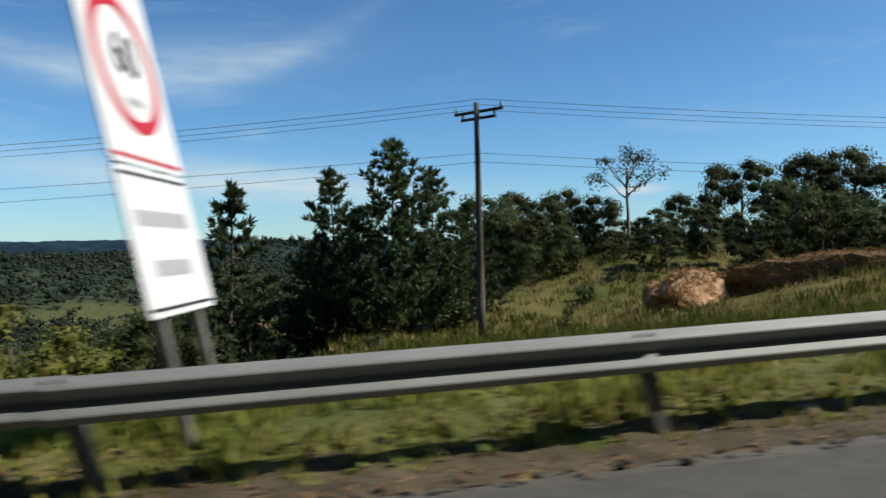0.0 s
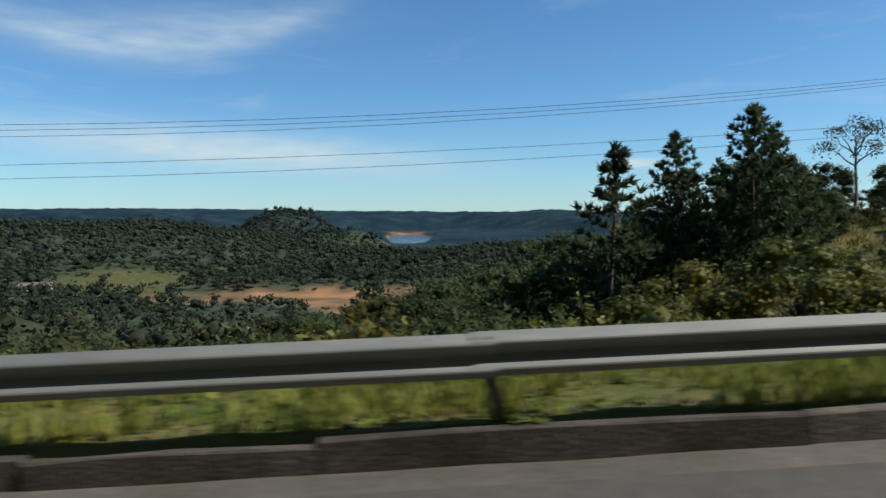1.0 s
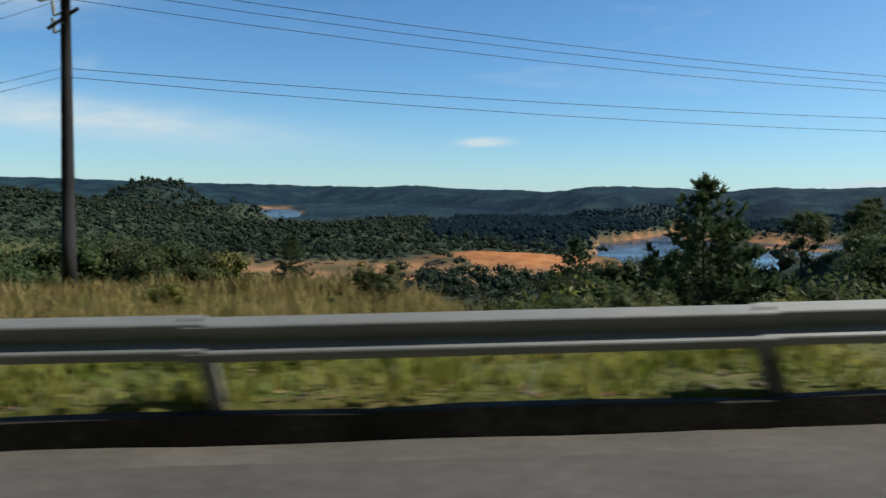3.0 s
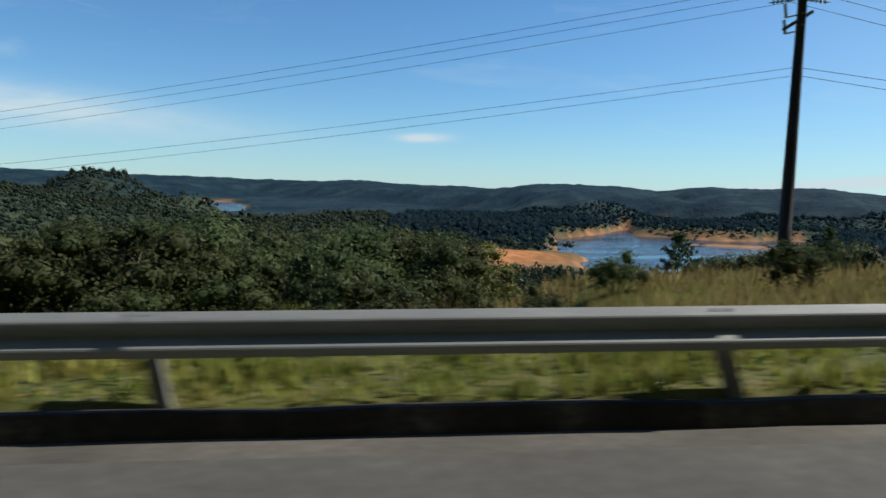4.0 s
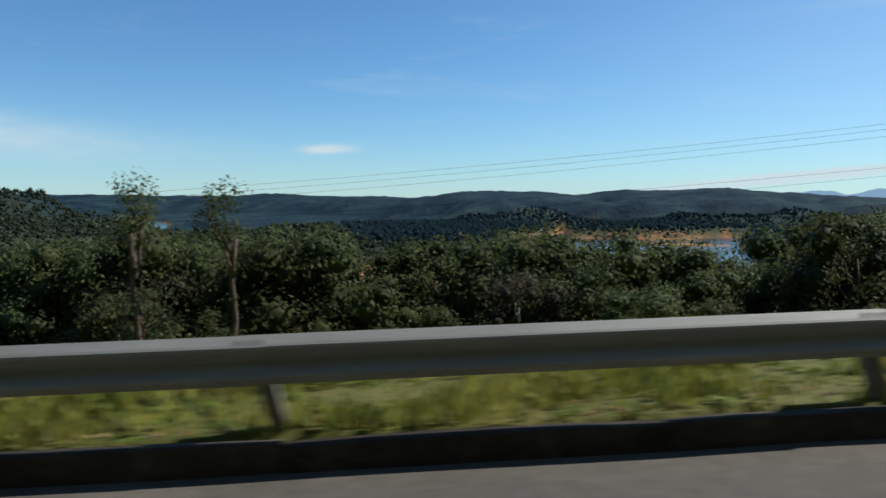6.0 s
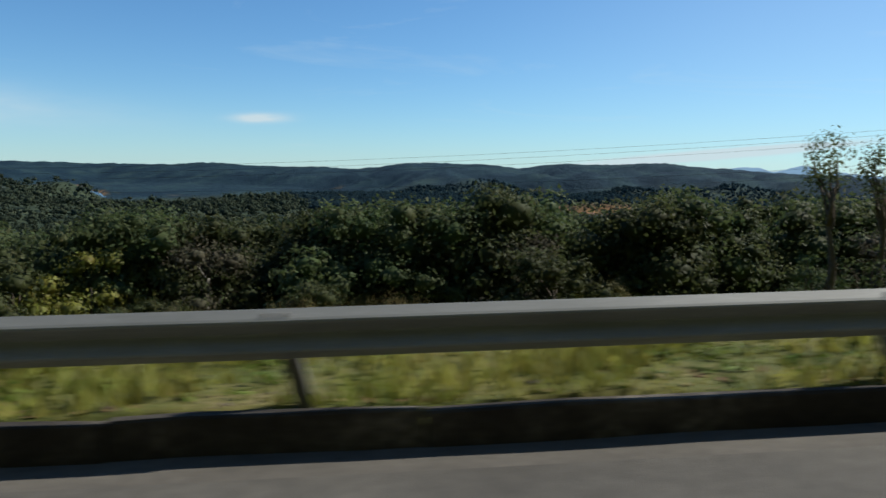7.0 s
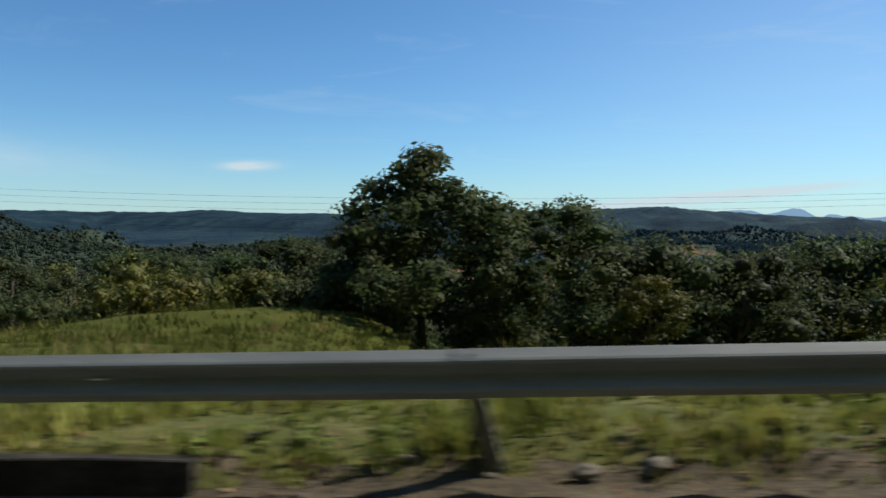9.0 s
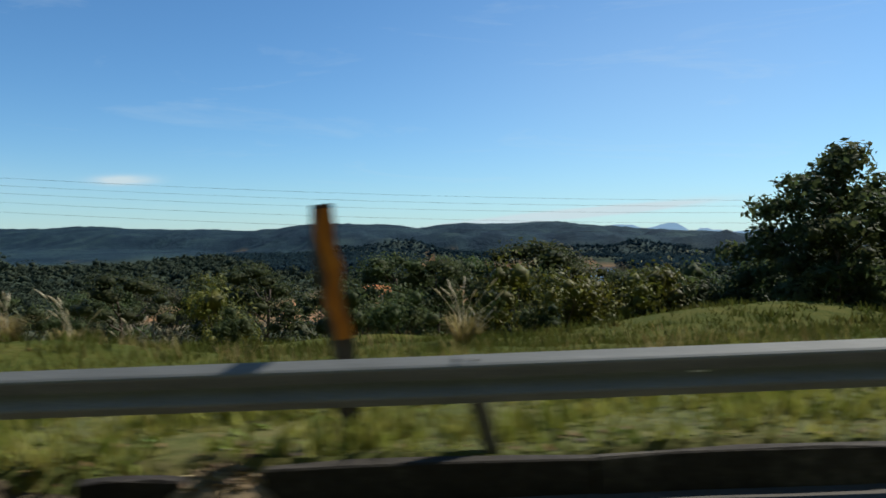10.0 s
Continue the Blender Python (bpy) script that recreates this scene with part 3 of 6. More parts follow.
# ---------------------------------------------------------------- ground, water, far mountains
def build_ground():
    fine = np.arange(-88, 72.01, 0.33)
    coarse = np.arange(77, 267, 5.0)
    ang = np.radians(np.concatenate([fine, coarse]))      # anticlockwise from +y
    rad = np.concatenate([[0.0], 6 * np.power(4800 / 6, np.linspace(0, 1, 165))])
    A, Rr = np.meshgrid(ang, rad)
    X, Y = -95 - np.sin(A) * Rr, 5 + np.cos(A) * Rr
    s, o = to_road(X.ravel(), Y.ravel())
    s, o = s.reshape(X.shape), o.reshape(X.shape)
    Z = ground_height(X, Y, s, o)
    Z = Z - 0.9 * (1 - smooth(o, 23, 27.5)) * (o > 0)
    rough = np.random.RandomState(2).uniform(-1, 1, X.shape)
    Z = Z + rough * np.clip((Rr - 900) / 1500, 0, 1) * 2.6 * (Z > LAKE + 6)
    n, m = X.shape
    idx = np.arange(n * m).reshape(n, m)
    nxt = np.roll(idx, -1, axis=1)
    faces = np.stack([idx[:-1], idx[1:], nxt[1:], nxt[:-1]], -1).reshape(-1, 4)
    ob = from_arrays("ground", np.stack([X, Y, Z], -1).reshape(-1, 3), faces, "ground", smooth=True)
    az = -np.degrees(A)
    clay = bare_shore(X, Y, Z) * (o > 180)
    grass = (1 - smooth(np.abs(o) + 5 * waves(X, Y, 20, 31), 26, 46)) * (o > -12)
    grass = np.maximum(grass, smooth(X, -8, 2) * (1 - smooth(Y, 58, 70)) * (o > 0))
    scar = np.exp(-(((X - 36) / 13) ** 2 + ((Y - 46) / 8) ** 2) ** 2) * smooth(waves(X, Y, 9, 33), -0.5, 0.3)
    clay = np.maximum(clay, scar)
    clay = np.maximum(clay, np.exp(-((X + 30) / 78) ** 4 - ((Y - 2300) / 95) ** 4))
    grass = grass * (1 - scar)
    fresh = np.clip(np.exp(-(((X - 120) / 80) ** 2 + ((Y - 515) / 34) ** 2) ** 2) + 0.3 * far_bank(X, Y), 0, 1)
    meadow = 0.7 * np.exp(-(((X + 224) / 50) ** 2 + ((Y - 525) / 60) ** 2) ** 2)
    # third channel: the haze-blue colour, growing with distance
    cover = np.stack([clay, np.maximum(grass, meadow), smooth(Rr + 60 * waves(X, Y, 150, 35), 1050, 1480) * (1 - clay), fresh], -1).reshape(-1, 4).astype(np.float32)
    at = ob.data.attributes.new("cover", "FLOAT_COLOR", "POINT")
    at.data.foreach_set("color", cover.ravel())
    tagged(ob, "rolling ground of grass, forest floor and red clay shore", "ground", kind="structure")


def build_water():
    bm = bmesh.new()
    vs = [bm.verts.new(p) for p in ((-2600, 240, LAKE), (2600, 240, LAKE), (2600, 2600, LAKE), (-2600, 2600, LAKE))]
    bm.faces.new(vs)
    tagged(link_mesh("water", bm, "water"), "blue reservoir water with a low waterline", "water", kind="structure")


def build_mountains():
    """The pale range on the skyline, far behind everything."""
    bm = bmesh.new()
    r = 4600.0
    prof = [(49.5, 0.1)] + [(50.93, 0.33), (51.47, 0.5), (52.22, 0.59), (53.42, 0.54), (53.86, 0.35), (54.23, 0.27), (54.81, 0.37), (55.46, 0.56), (55.96, 0.69), (56.46, 0.68), (56.88, 0.49), (57.23, 0.25), (57.55, 0.04), (57.92, 0.08), (58.23, 0.26), (58.61, 0.28), (59.18, 0.13), (59.85, 0.12), (60.58, -0.01)] + [(63.0, 0.2), (65, 0.2), (68, 0.3), (72, 0.1)]
    a = np.arange(50, 72.01, 0.15)
    e = np.interp(a, [p[0] for p in prof], [p[1] for p in prof]) + 0.008 * np.sin(a * 9.0) + 0.008 * np.sin(a * 31.0)
    rows = []
    for back in (0, 1):
        row = []
        for ai, ei in zip(a, e):
            t = radians(ai)
            rr = r + back * 180
            row.append([bm.verts.new((-95 + math.sin(t) * rr, 5 + math.cos(t) * rr, z)) for z in (-60, -3 + r * math.tan(radians(ei)) - back * 20)])
        rows.append(row)
    f, b = rows
    for k in range(len(a) - 1):
        bm.faces.new((f[k][0], f[k + 1][0], f[k + 1][1], f[k][1]))
        bm.faces.new((f[k][1], f[k + 1][1], b[k + 1][1], b[k][1]))
        bm.faces.new((b[k][0], b[k][1], b[k + 1][1], b[k + 1][0]))
    tagged(link_mesh("backdrop", bm, "farmont", True), "far mountain range glowing in haze blue on the skyline", "mountains", kind="structure")


def strip(name, s0, s1, ds, offs, zfun, mat, label, cat):
    """A sheet laid along the road, offs metres beyond the rail line."""
    s = np.arange(s0, s1 + 1e-6, ds)
    S, O = np.meshgrid(s, np.asarray(offs, float), indexing="ij")
    X, Y = rail_xy(S, O)
    Z = zfun(S, O, X, Y)
    n, m = S.shape
    idx = np.arange(n * m).reshape(n, m)
    faces = np.stack([idx[:-1, :-1], idx[:-1, 1:], idx[1:, 1:], idx[1:, :-1]], -1).reshape(-1, 4)
    ob = from_arrays(name, np.stack([X, Y, Z], -1).reshape(-1, 3), faces, mat, smooth=True)
    return tagged(ob, label, cat, kind="structure")


# stretches where kerb stones stand, along the road
KERBS = [(1.7, 44.8), (46.7, 53.15), (54.85, 96.9), (98.4, 99.3), (99.9, 104.65), (118.0, 119.2),
         (122.5, 157.0), (159.7, 178.2), (179.2, 187.1), (187.75, 190.5), (199.5, 200.0), (202.2, 206.0), (213.7, 227.3), (228.5, 237.3),
         (237.8, 238.5), (239.2, 262.0)]


def kerbed(s):
    s = np.asarray(s, float)
    w = np.zeros_like(s)
    for a, b in KERBS:
        if b - a < 1.0:
            continue
        w = np.maximum(w, (s > a - 0.2) & (s < b + 0.2))
    return w


def short_gap(s):
    """1 where only a stone or two of the kerb is missing and the turf still stands upright behind."""
    s = np.asarray(s, float)
    w = np.zeros_like(s)
    for (_, a), (b, _) in zip(KERBS, KERBS[1:]):
        if b - a < 2.3:
            w = np.maximum(w, (s > a) & (s < b))
    return w


def verge_z(S, O, X, Y):
    z = grade(S) + near_height(S, np.maximum(O, 0))
    z = z + 0.025 * waves(X, Y, 1.6, 6) * (1 - smooth(O, 1.4, 2.8)) + 0.03 * waves(X, Y, 5, 7) * smooth(O, 0.3, 2) + 0.12 * waves(X, Y, 7, 8) * smooth(O, 3, 9) + 0.35 * waves(X, Y, 22, 5) * smooth(O, 12, 40) + humps(X, Y)
    lowroad = grade(S) + road_drop(S) + 0.015 + 0.03 * waves(X, Y, 0.9, 12)
    turf = short_gap(S)
    open_edge = (1 - kerbed(S)) * (turf * (1 - smooth(O, 0.0, 0.15)) + (1 - turf) * (1 - smooth(O, -0.1, 0.55)))
    z = z * (1 - open_edge) + lowroad * open_edge
    z = z + (1 - kerbed(S)) * smooth(O, -0.15, 0.1) * (1 - smooth(O, 0.5, 1.0)) * (0.035 * waves(X, Y, 0.55, 61) + 0.02 * waves(X, Y, 0.24, 62))
    under = (O < -0.02) & (kerbed(S) > 0)
    z = np.where(under, grade(S) - 0.95, z)
    return np.where(O > 26.5, z - 1.6, z)


def build_road():
    rz = lambda S, O, X, Y: grade(S) + road_drop(S) + 0.012 * np.minimum(O + 0.7, 0) + 0.004 * waves(X, Y, 2.5, 17)
    strip("road", -55, 300, 0.5, [-10.6, -8, -5.0, -3, -2.0, -1.2, -0.8, -0.52], rz, "asphalt", "worn grey asphalt carriageway", "road")
    gz = lambda S, O, X, Y: np.where(O < -0.5, rz(S, O, X, Y), grade(S) + road_drop(S) + 0.006 + 0.006 * waves(X, Y, 1.1, 18))
    strip("gutter", -55, 300, 0.5, [-0.52, -0.4, -0.25, -0.1], gz, "gutter", "dirty concrete gutter strip along the kerb", "gutter")
    strip("verge", -55, 300, 0.4, [-0.12, 0.0, 0.12, 0.3, 0.5, 0.75, 1.0, 1.3, 1.6, 2, 2.5], verge_z, "verge",
          "grassy roadside verge with bare soil", "verge")
    strip("bank", -55, 300, 0.4, [2.5, 3, 4, 5, 6, 7, 8, 9.5, 11, 12.5, 14, 15, 16, 17.5, 19, 20.5, 22, 24, 26, 28], verge_z, "bankground",
          "rough grassy bank behind the guardrail", "bank")


def build_shoulders():
    """Bare soil and crumbled concrete where kerb stones are missing."""
    ends = [(-14.0, KERBS[0][0])] + [(a[1], b[0]) for a, b in zip(KERBS, KERBS[1:])]
    for a, b in ends:
        ds = (b - a) / max(3, int((b - a) / 0.25))
        lift = lambda S, O, X, Y: np.maximum(verge_z(S, O, X, Y), grade(S) + road_drop(S) + 0.012) + 0.008 + 0.03 * np.abs(waves(X, Y, 0.45, 51)) * smooth(O, -0.4, 0.0) * (1 - smooth(O, 0.1, 0.28)) - 0.03 * smooth(O, 0.16, 0.3) - 0.12 * short_gap(S) * smooth(O, 0.05, 0.13) - 0.05 * (1 - smooth(O, -0.42, -0.32))
        strip("shoulder", a, b, ds, [-0.42, -0.32, -0.22, -0.12, -0.04, 0.04, 0.12, 0.2, 0.3], lift, "soil", "bare brown soil and crumbled concrete in a kerb gap", "shoulder")


def road_patch(s0, s1, o0, o1, skew, mat, name, label, lift=0.004):
    n = 8
    vs, fs = [], []
    for k in range(n + 1):
        for j, o in enumerate((o0, (o0 + o1) / 2, o1)):
            s = s0 + (s1 - s0) * k / n + skew * (o - o0)
            oo = o + 0.05 * math.sin(k * 2.1 + j)
            x, y = rail_xy(s, oo)
            vs.append((x, y, grade(s) + road_drop(s) + 0.012 * min(oo + 0.7, 0) + lift + 0.006))
    for k in range(n):
        for j in range(2):
            a = k * 3 + j
            fs.append((a, a + 1, a + 4, a + 3))
    tagged(from_arrays(name, vs, fs, mat), label, "road patch", kind="structure")


build_ground()
build_water()
build_mountains()
build_road()
build_shoulders()
road_patch(55.5, 60.5, -2.4, -0.85, -0.9, "patch", "asphalt_patch", "dark asphalt repair patch in the carriageway")
road_patch(43.9, 46.4, -2.2, -0.75, -1.4, "gutter", "concrete_seam", "pale concrete drain seam across the lane")
road_patch(91.2, 91.75, -1.9, -0.68, 2.0, "patch", "asphalt_patch", "dark sealed crack running askew over the asphalt")
road_patch(94.0, 95.0, -0.56, -0.47, -0.4, "patch", "asphalt_patch", "dark crack along the edge of the asphalt")
road_patch(93.3, 94.9, -1.05, -0.6, 0.8, "gutter", "concrete_seam", "pale worn concrete edge of the carriageway")


# ---------------------------------------------------------------- guard rail
def beam_bm(length):
    prof = [(0.010, -0.003), (-0.010, 0.0), (-0.066, -0.048), (-0.078, -0.062), (-0.081, -0.074), (-0.074, -0.086), (-0.012, -0.146),
            (-0.004, -0.157), (-0.012, -0.168), (-0.076, -0.228), (-0.087, -0.242), (-0.089, -0.254), (-0.080, -0.266), (-0.026, -0.310), (-0.006, -0.312)]
    bm = bmesh.new()
    cols = []
    for x, dy in ((0.10, -0.005), (-1.3, -0.003), (-2.7, -0.0015), (-length, 0.0)):
        front = [bm.verts.new((x, y + dy, z)) for y, z in prof]
        back = [bm.verts.new((x, y + dy + 0.0032, z)) for y, z in prof]
        cols.append((front, back))
    n = len(prof)
    for (f0, b0), (f1, b1) in zip(cols, cols[1:]):
        for k in range(n - 1):
            bm.faces.new((f0[k], f1[k], f1[k + 1], f0[k + 1]))
            bm.faces.new((b0[k], b0[k + 1], b1[k + 1], b1[k]))
        for k in (0, n - 1):
            bm.faces.new((f0[k], b0[k], b1[k], f1[k]))
    for f, b in (cols[0], cols[-1]):
        for k in range(n - 1):
            bm.faces.new((f[k], f[k + 1], b[k + 1], b[k]))
    bmesh.ops.recalc_face_normals(bm, faces=bm.faces)
    return bm


LEAN = -0.24     # the posts have been pushed over along the road


def post_bm():
    """Rolled steel channel, open towards the verge."""
    bm = bmesh.new()
    z0, z1 = -1.25, -0.02
    for x0, x1, y0, y1 in ((-0.055, 0.055, 0.05, 0.056), (-0.055, -0.049, 0.056, 0.135), (0.049, 0.055, 0.056, 0.135)):
        box(bm, x0, x1, y0, y1, z0, z1, lean=LEAN)
    return bm


def guardrail_panel():
    root = empty("guardrail_panel")
    part("beam", beam_bm(4.06), "zinc", root, "corrugated galvanised steel beam")
    part("post", post_bm(), "poststeel", root, "leaning steel channel post")
    bm = bmesh.new()
    box(bm, -0.05, 0.05, 0.006, 0.049, -0.26, -0.06, bevel=0.004)
    part("spacer_block", bm, "poststeel", root)
    for x in (0.05, -0.05):
        for z in (-0.03, -0.155, -0.27):
            bm = bmesh.new()
            y = {-0.03: -0.052, -0.155: -0.006, -0.27: -0.062}[z]
            tube(bm, (x, y - 0.014, z), (x, y + 0.012, z), 0.016, 0.016, 6)
            part("bolt", bm, "bolt", root)
    return tagged(root, "galvanised corrugated guardrail panel bolted to a leaning post", "guardrail", "guardrail panels along the road")


def reflector_thing():
    root = empty("reflector")
    bm = bmesh.new()
    box(bm, -0.045, 0.045, -0.052, -0.045, -0.205, -0.135, bevel=0.002)
    part("film", bm, "reflector", root, "white reflective film")
    bm = bmesh.new()
    box(bm, -0.02, 0.02, -0.045, -0.0, -0.20, -0.15)
    part("bracket", bm, "zinc", root)
    return tagged(root, "small white reflector tab fixed to the guardrail", "reflector", "guardrail reflectors")


def rail_pose(k):
    x0, y0 = rail_xy(4.0 * k)
    x1, y1 = rail_xy(4.0 * k + 4)
    z0, z1 = grade(4.0 * k), grade(4.0 * k + 4)
    a = math.degrees(math.atan2(y0 - y1, x0 - x1))
    return pose(float(x0), float(y0), float(z0), 0, -math.degrees(math.atan2(z0 - z1, 4.0)), a)


panel = guardrail_panel()
rr = random.Random(5)
for k in range(-10, 70):
    tilt = float(np.interp(k, [-4, 6, 12, 18, 24, 29, 33], [0, -1, -4, -9, -9, -6, 0]))     # knocked back here and there
    jig = pose(0, rr.uniform(-0.012, 0.012), rr.uniform(-0.008, 0.008), tilt + rr.uniform(-1.5, 1.5), rr.uniform(-0.12, 0.12), rr.uniform(-0.15, 0.15))
    if k == -10:
        panel.matrix_world = rail_pose(k) @ jig
    else:
        copy_thing(panel, rail_pose(k) @ jig)
tab = reflector_thing()
tab.matrix_world = rail_pose(-9) @ pose(-2, 0, 0)
for k, x in ((-4, -1.9), (2, -2.2), (8, -2.6), (15, -1.6), (20, -1.9)):
    copy_thing(tab, rail_pose(k) @ pose(x, 0, 0))
slim = tagged(empty("reflector"), "narrow white reflective strip in the hollow of the guardrail", "reflector", "guardrail reflectors")
part("film", box(bmesh.new(), -0.05, 0.05, -0.022, -0.016, -0.165, -0.152, bevel=0.002), "reflector", slim, "white reflective film")
part("bracket", box(bmesh.new(), -0.035, 0.035, -0.016, -0.002, -0.162, -0.154), "zinc", slim)
slim.matrix_world = rail_pose(26) @ pose(-1.4, 0, 0)
for k, x in ((31, -2.1), (37, -1.8), (43, -2.0), (47, -1.3), (49, -2.5), (51, -2.7), (53, -2.4), (55, -2.6), (58, -2.5), (61, -2.0)):
    copy_thing(slim, rail_pose(k) @ pose(x, 0, 0))


# ---------------------------------------------------------------- poles and wires
def insulator_bm(x, y, z):
    bm = bmesh.new()
    for k, r in enumerate((0.03, 0.07, 0.035, 0.065, 0.03, 0.04)):
        tube(bm, (x, y, z + k * 0.035), (x, y, z + (k + 1) * 0.035), r, r * 0.8, 8)
    return bm


def utility_pole(m, height, arm_dirs, lean_x, detail=False, dark="pole", thick=1.0):
    """arm_dirs: heights of the cross arms below the top; wires leave along the arm's normal."""
    root = empty("utility_pole", m)
    bm = bmesh.new()
    segs = 6
    for k in range(segs):
        z0, z1 = -0.6 + (height + 0.6) * k / segs, -0.6 + (height + 0.6) * (k + 1) / segs
        r0, r1 = thick * (0.17 - 0.075 * k / segs), thick * (0.17 - 0.075 * (k + 1) / segs)
        tube(bm, (lean_x * z0, 0, z0), (lean_x * z1, 0, z1), r0, r1, 12, cap=(k in (0, segs - 1)))
    bmesh.ops.remove_doubles(bm, verts=bm.verts, dist=0.001)
    part("shaft", bm, dark, root, smooth=True)
    for j, (below, half, turn, shift) in enumerate(arm_dirs):
        z = height - below
        c, s_ = math.cos(radians(turn)), math.sin(radians(turn))
        bm = bmesh.new()
        box(bm, -0.05, 0.05, -half + shift, half + shift, z - 0.055, z + 0.055, bevel=0.008)
        bmesh.ops.rotate(bm, verts=bm.verts, cent=(0, 0, 0), matrix=Matrix.Rotation(radians(turn), 3, "Z"))
        bmesh.ops.translate(bm, verts=bm.verts, vec=(lean_x * z + 0.12, 0, 0))
        arm = part("crossarm", bm, "timber", root)
        for y in (-half + 0.08 + shift, shift * 0.2, half - 0.08 + shift):
            bm = insulator_bm(0, y, z + 0.055)
            bmesh.ops.rotate(bm, verts=bm.verts, cent=(0, 0, 0), matrix=Matrix.Rotation(radians(turn), 3, "Z"))
            bmesh.ops.translate(bm, verts=bm.verts, vec=(lean_x * z + 0.12, 0, 0))
            part("insulator", bm, "porcelain", arm, "glazed grey insulator", smooth=True)
    if detail:
        for z, y, tw in ((height - 1.15, 0.2, 35), (height - 2.25, -0.2, 35)):
            bm = bmesh.new()
            tube(bm, (-0.45, -0.1, z - 0.3), (0.45, 0.1, z + 0.3), 0.055, 0.055, 8)
            part("brace", bm, "timber", root)
        for z in (height - 1.4, height - 1.9, height - 2.4):
            bm = bmesh.new()
            tube(bm, (-0.34, 0.05, z - 0.25), (-0.40, 0.05, z + 0.18), 0.05, 0.05, 8)
            tube(bm, (-0.36, 0.05, z - 0.25), (-0.05, 0, z - 0.18), 0.025, 0.025, 6)
            part("fuse_holder", bm, "porcelain", root)
        for z, sgn in ((height - 1.05, 1), (height - 1.28, 1), (height - 1.60, 1), (height - 1.05, -1), (height - 1.28, -1), (height - 1.60, -1)):
            bm = bmesh.new()
            for k in range(5):
                x = sgn * (0.22 + k * 0.13)
                tube(bm, (x, 0, z - 0.02 * k), (x + sgn * 0.05, 0, z - 0.02 * k), 0.075, 0.06, 8)
            tube(bm, (0, 0, z), (sgn * 0.9, 0, z - 0.1), 0.015, 0.015, 6)
            part("strain_insulator", bm, "porcelain", root, "string of glass insulator discs", smooth=True)
    for z in (height - 2.05, height - 2.4):
        bm = bmesh.new()
        tube(bm, (lean_x * z, -0.16, z), (lean_x * z, 0.16, z), 0.03, 0.03, 8)
        part("line_bracket", bm, "bolt", root)
    return tagged(root, ("tall utility pole coloured dark as against the light, with strain insulators, standing in dry grass" if detail else "tall grey concrete utility pole with crossarms standing in rough grass"), "utility pole", "utility poles of the power line")


def wire(points, sag, r=0.011):
    bm = bmesh.new()
    p, q = Vector(points[0]), Vector(points[1])
    n = max(12, int((q - p).length / 5))
    prev = None
    side = (q - p).cross(Vector((0, 0, 1))).normalized()
    for k in range(n + 1):
        t = k / n
        c = p.lerp(q, t) - Vector((0, 0, 4 * sag * t * (1 - t)))
        ring = [bm.verts.new(c + (side * math.cos(a) + Vector((0, 0, 1)) * math.sin(a)) * r) for a in (0.5, 2.6, 4.7)]
        if prev:
            for j in range(3):
                bm.faces.new((prev[j], prev[(j + 1) % 3], ring[(j + 1) % 3], ring[j]))
        prev = ring
    return tagged(link_mesh("power_line_wire", bm, "wire", True), "thin dark overhead power line wire", "wire", "power line wires")


P1, P2 = Vector((5.1, 25.3, -2.65)), Vector((-72.7, 21.8, -3.75))
P0, P3 = Vector((84.0, 30.0, -4.0)), Vector((-268.0, 161.0, -6.0))
for p, q in ((P0, 0), (P3, 0)):
    p.z = float(ground_height(np.array([p.x]), np.array([p.y]))[0])
utility_pole(Matrix.Translation(P1) @ pose(0, 0, 0, 0, 0, 46), 9.2, [(0.35, 1.25, 0, 0.0), (0.62, 0.9, 0, 0.0)], -0.02)
utility_pole(Matrix.Translation(P2) @ pose(0, 0, 0, 0, 0, -28), 9.75, [(0.95, 1.2, 0, 0.0)], 0.012, detail=True, dark="darkpole", thick=1.25)
utility_pole(Matrix.Translation(P0), 9.4, [(0.35, 1.25, 0, 0.0)], 0.0)
utility_pole(Matrix.Translation(P3) @ pose(0, 0, 0, 0, 0, -35), max(9.0, 5.4 - P3.z), [(0.35, 1.4, 0, 0.0)], 0.0)
for j, y in enumerate((-1.15, 0.0, 1.15)):
    a0 = Vector((P0.x, P0.y + y, P0.z + 9.3))
    a1 = Vector((P1.x, P1.y + y, P1.z + 9.15))
    a2 = Vector((P2.x, P2.y + y * 0.3, P2.z + (8.70, 8.47, 8.15)[j]))
    a3 = Vector((P3.x + y * 0.58, P3.y + y * 0.82, 4.4 - 0.5 * j))
    wire((a0, a1), 1.3)
    wire((a1, a2), 1.95)
    wire((a2, a3), 8.5, 0.008)
for j, dz in enumerate((2.05, 2.4)):
    b1, b2 = Vector((P1.x, P1.y - 0.1, P1.z + 9.2 - dz)), Vector((P2.x, P2.y - 0.1, P2.z + 9.75 - 3.7 - 0.25 * j))
    wire((Vector((P0.x, P0.y, P0.z + 7.2 - 0.3 * j)), b1), 1.3)
    wire((b1, b2), 1.1 + 0.25 * j)
    wire((b2, Vector((P3.x, P3.y, 2.6 - 0.4 * j))), 7.8 + 0.3 * j, 0.008)


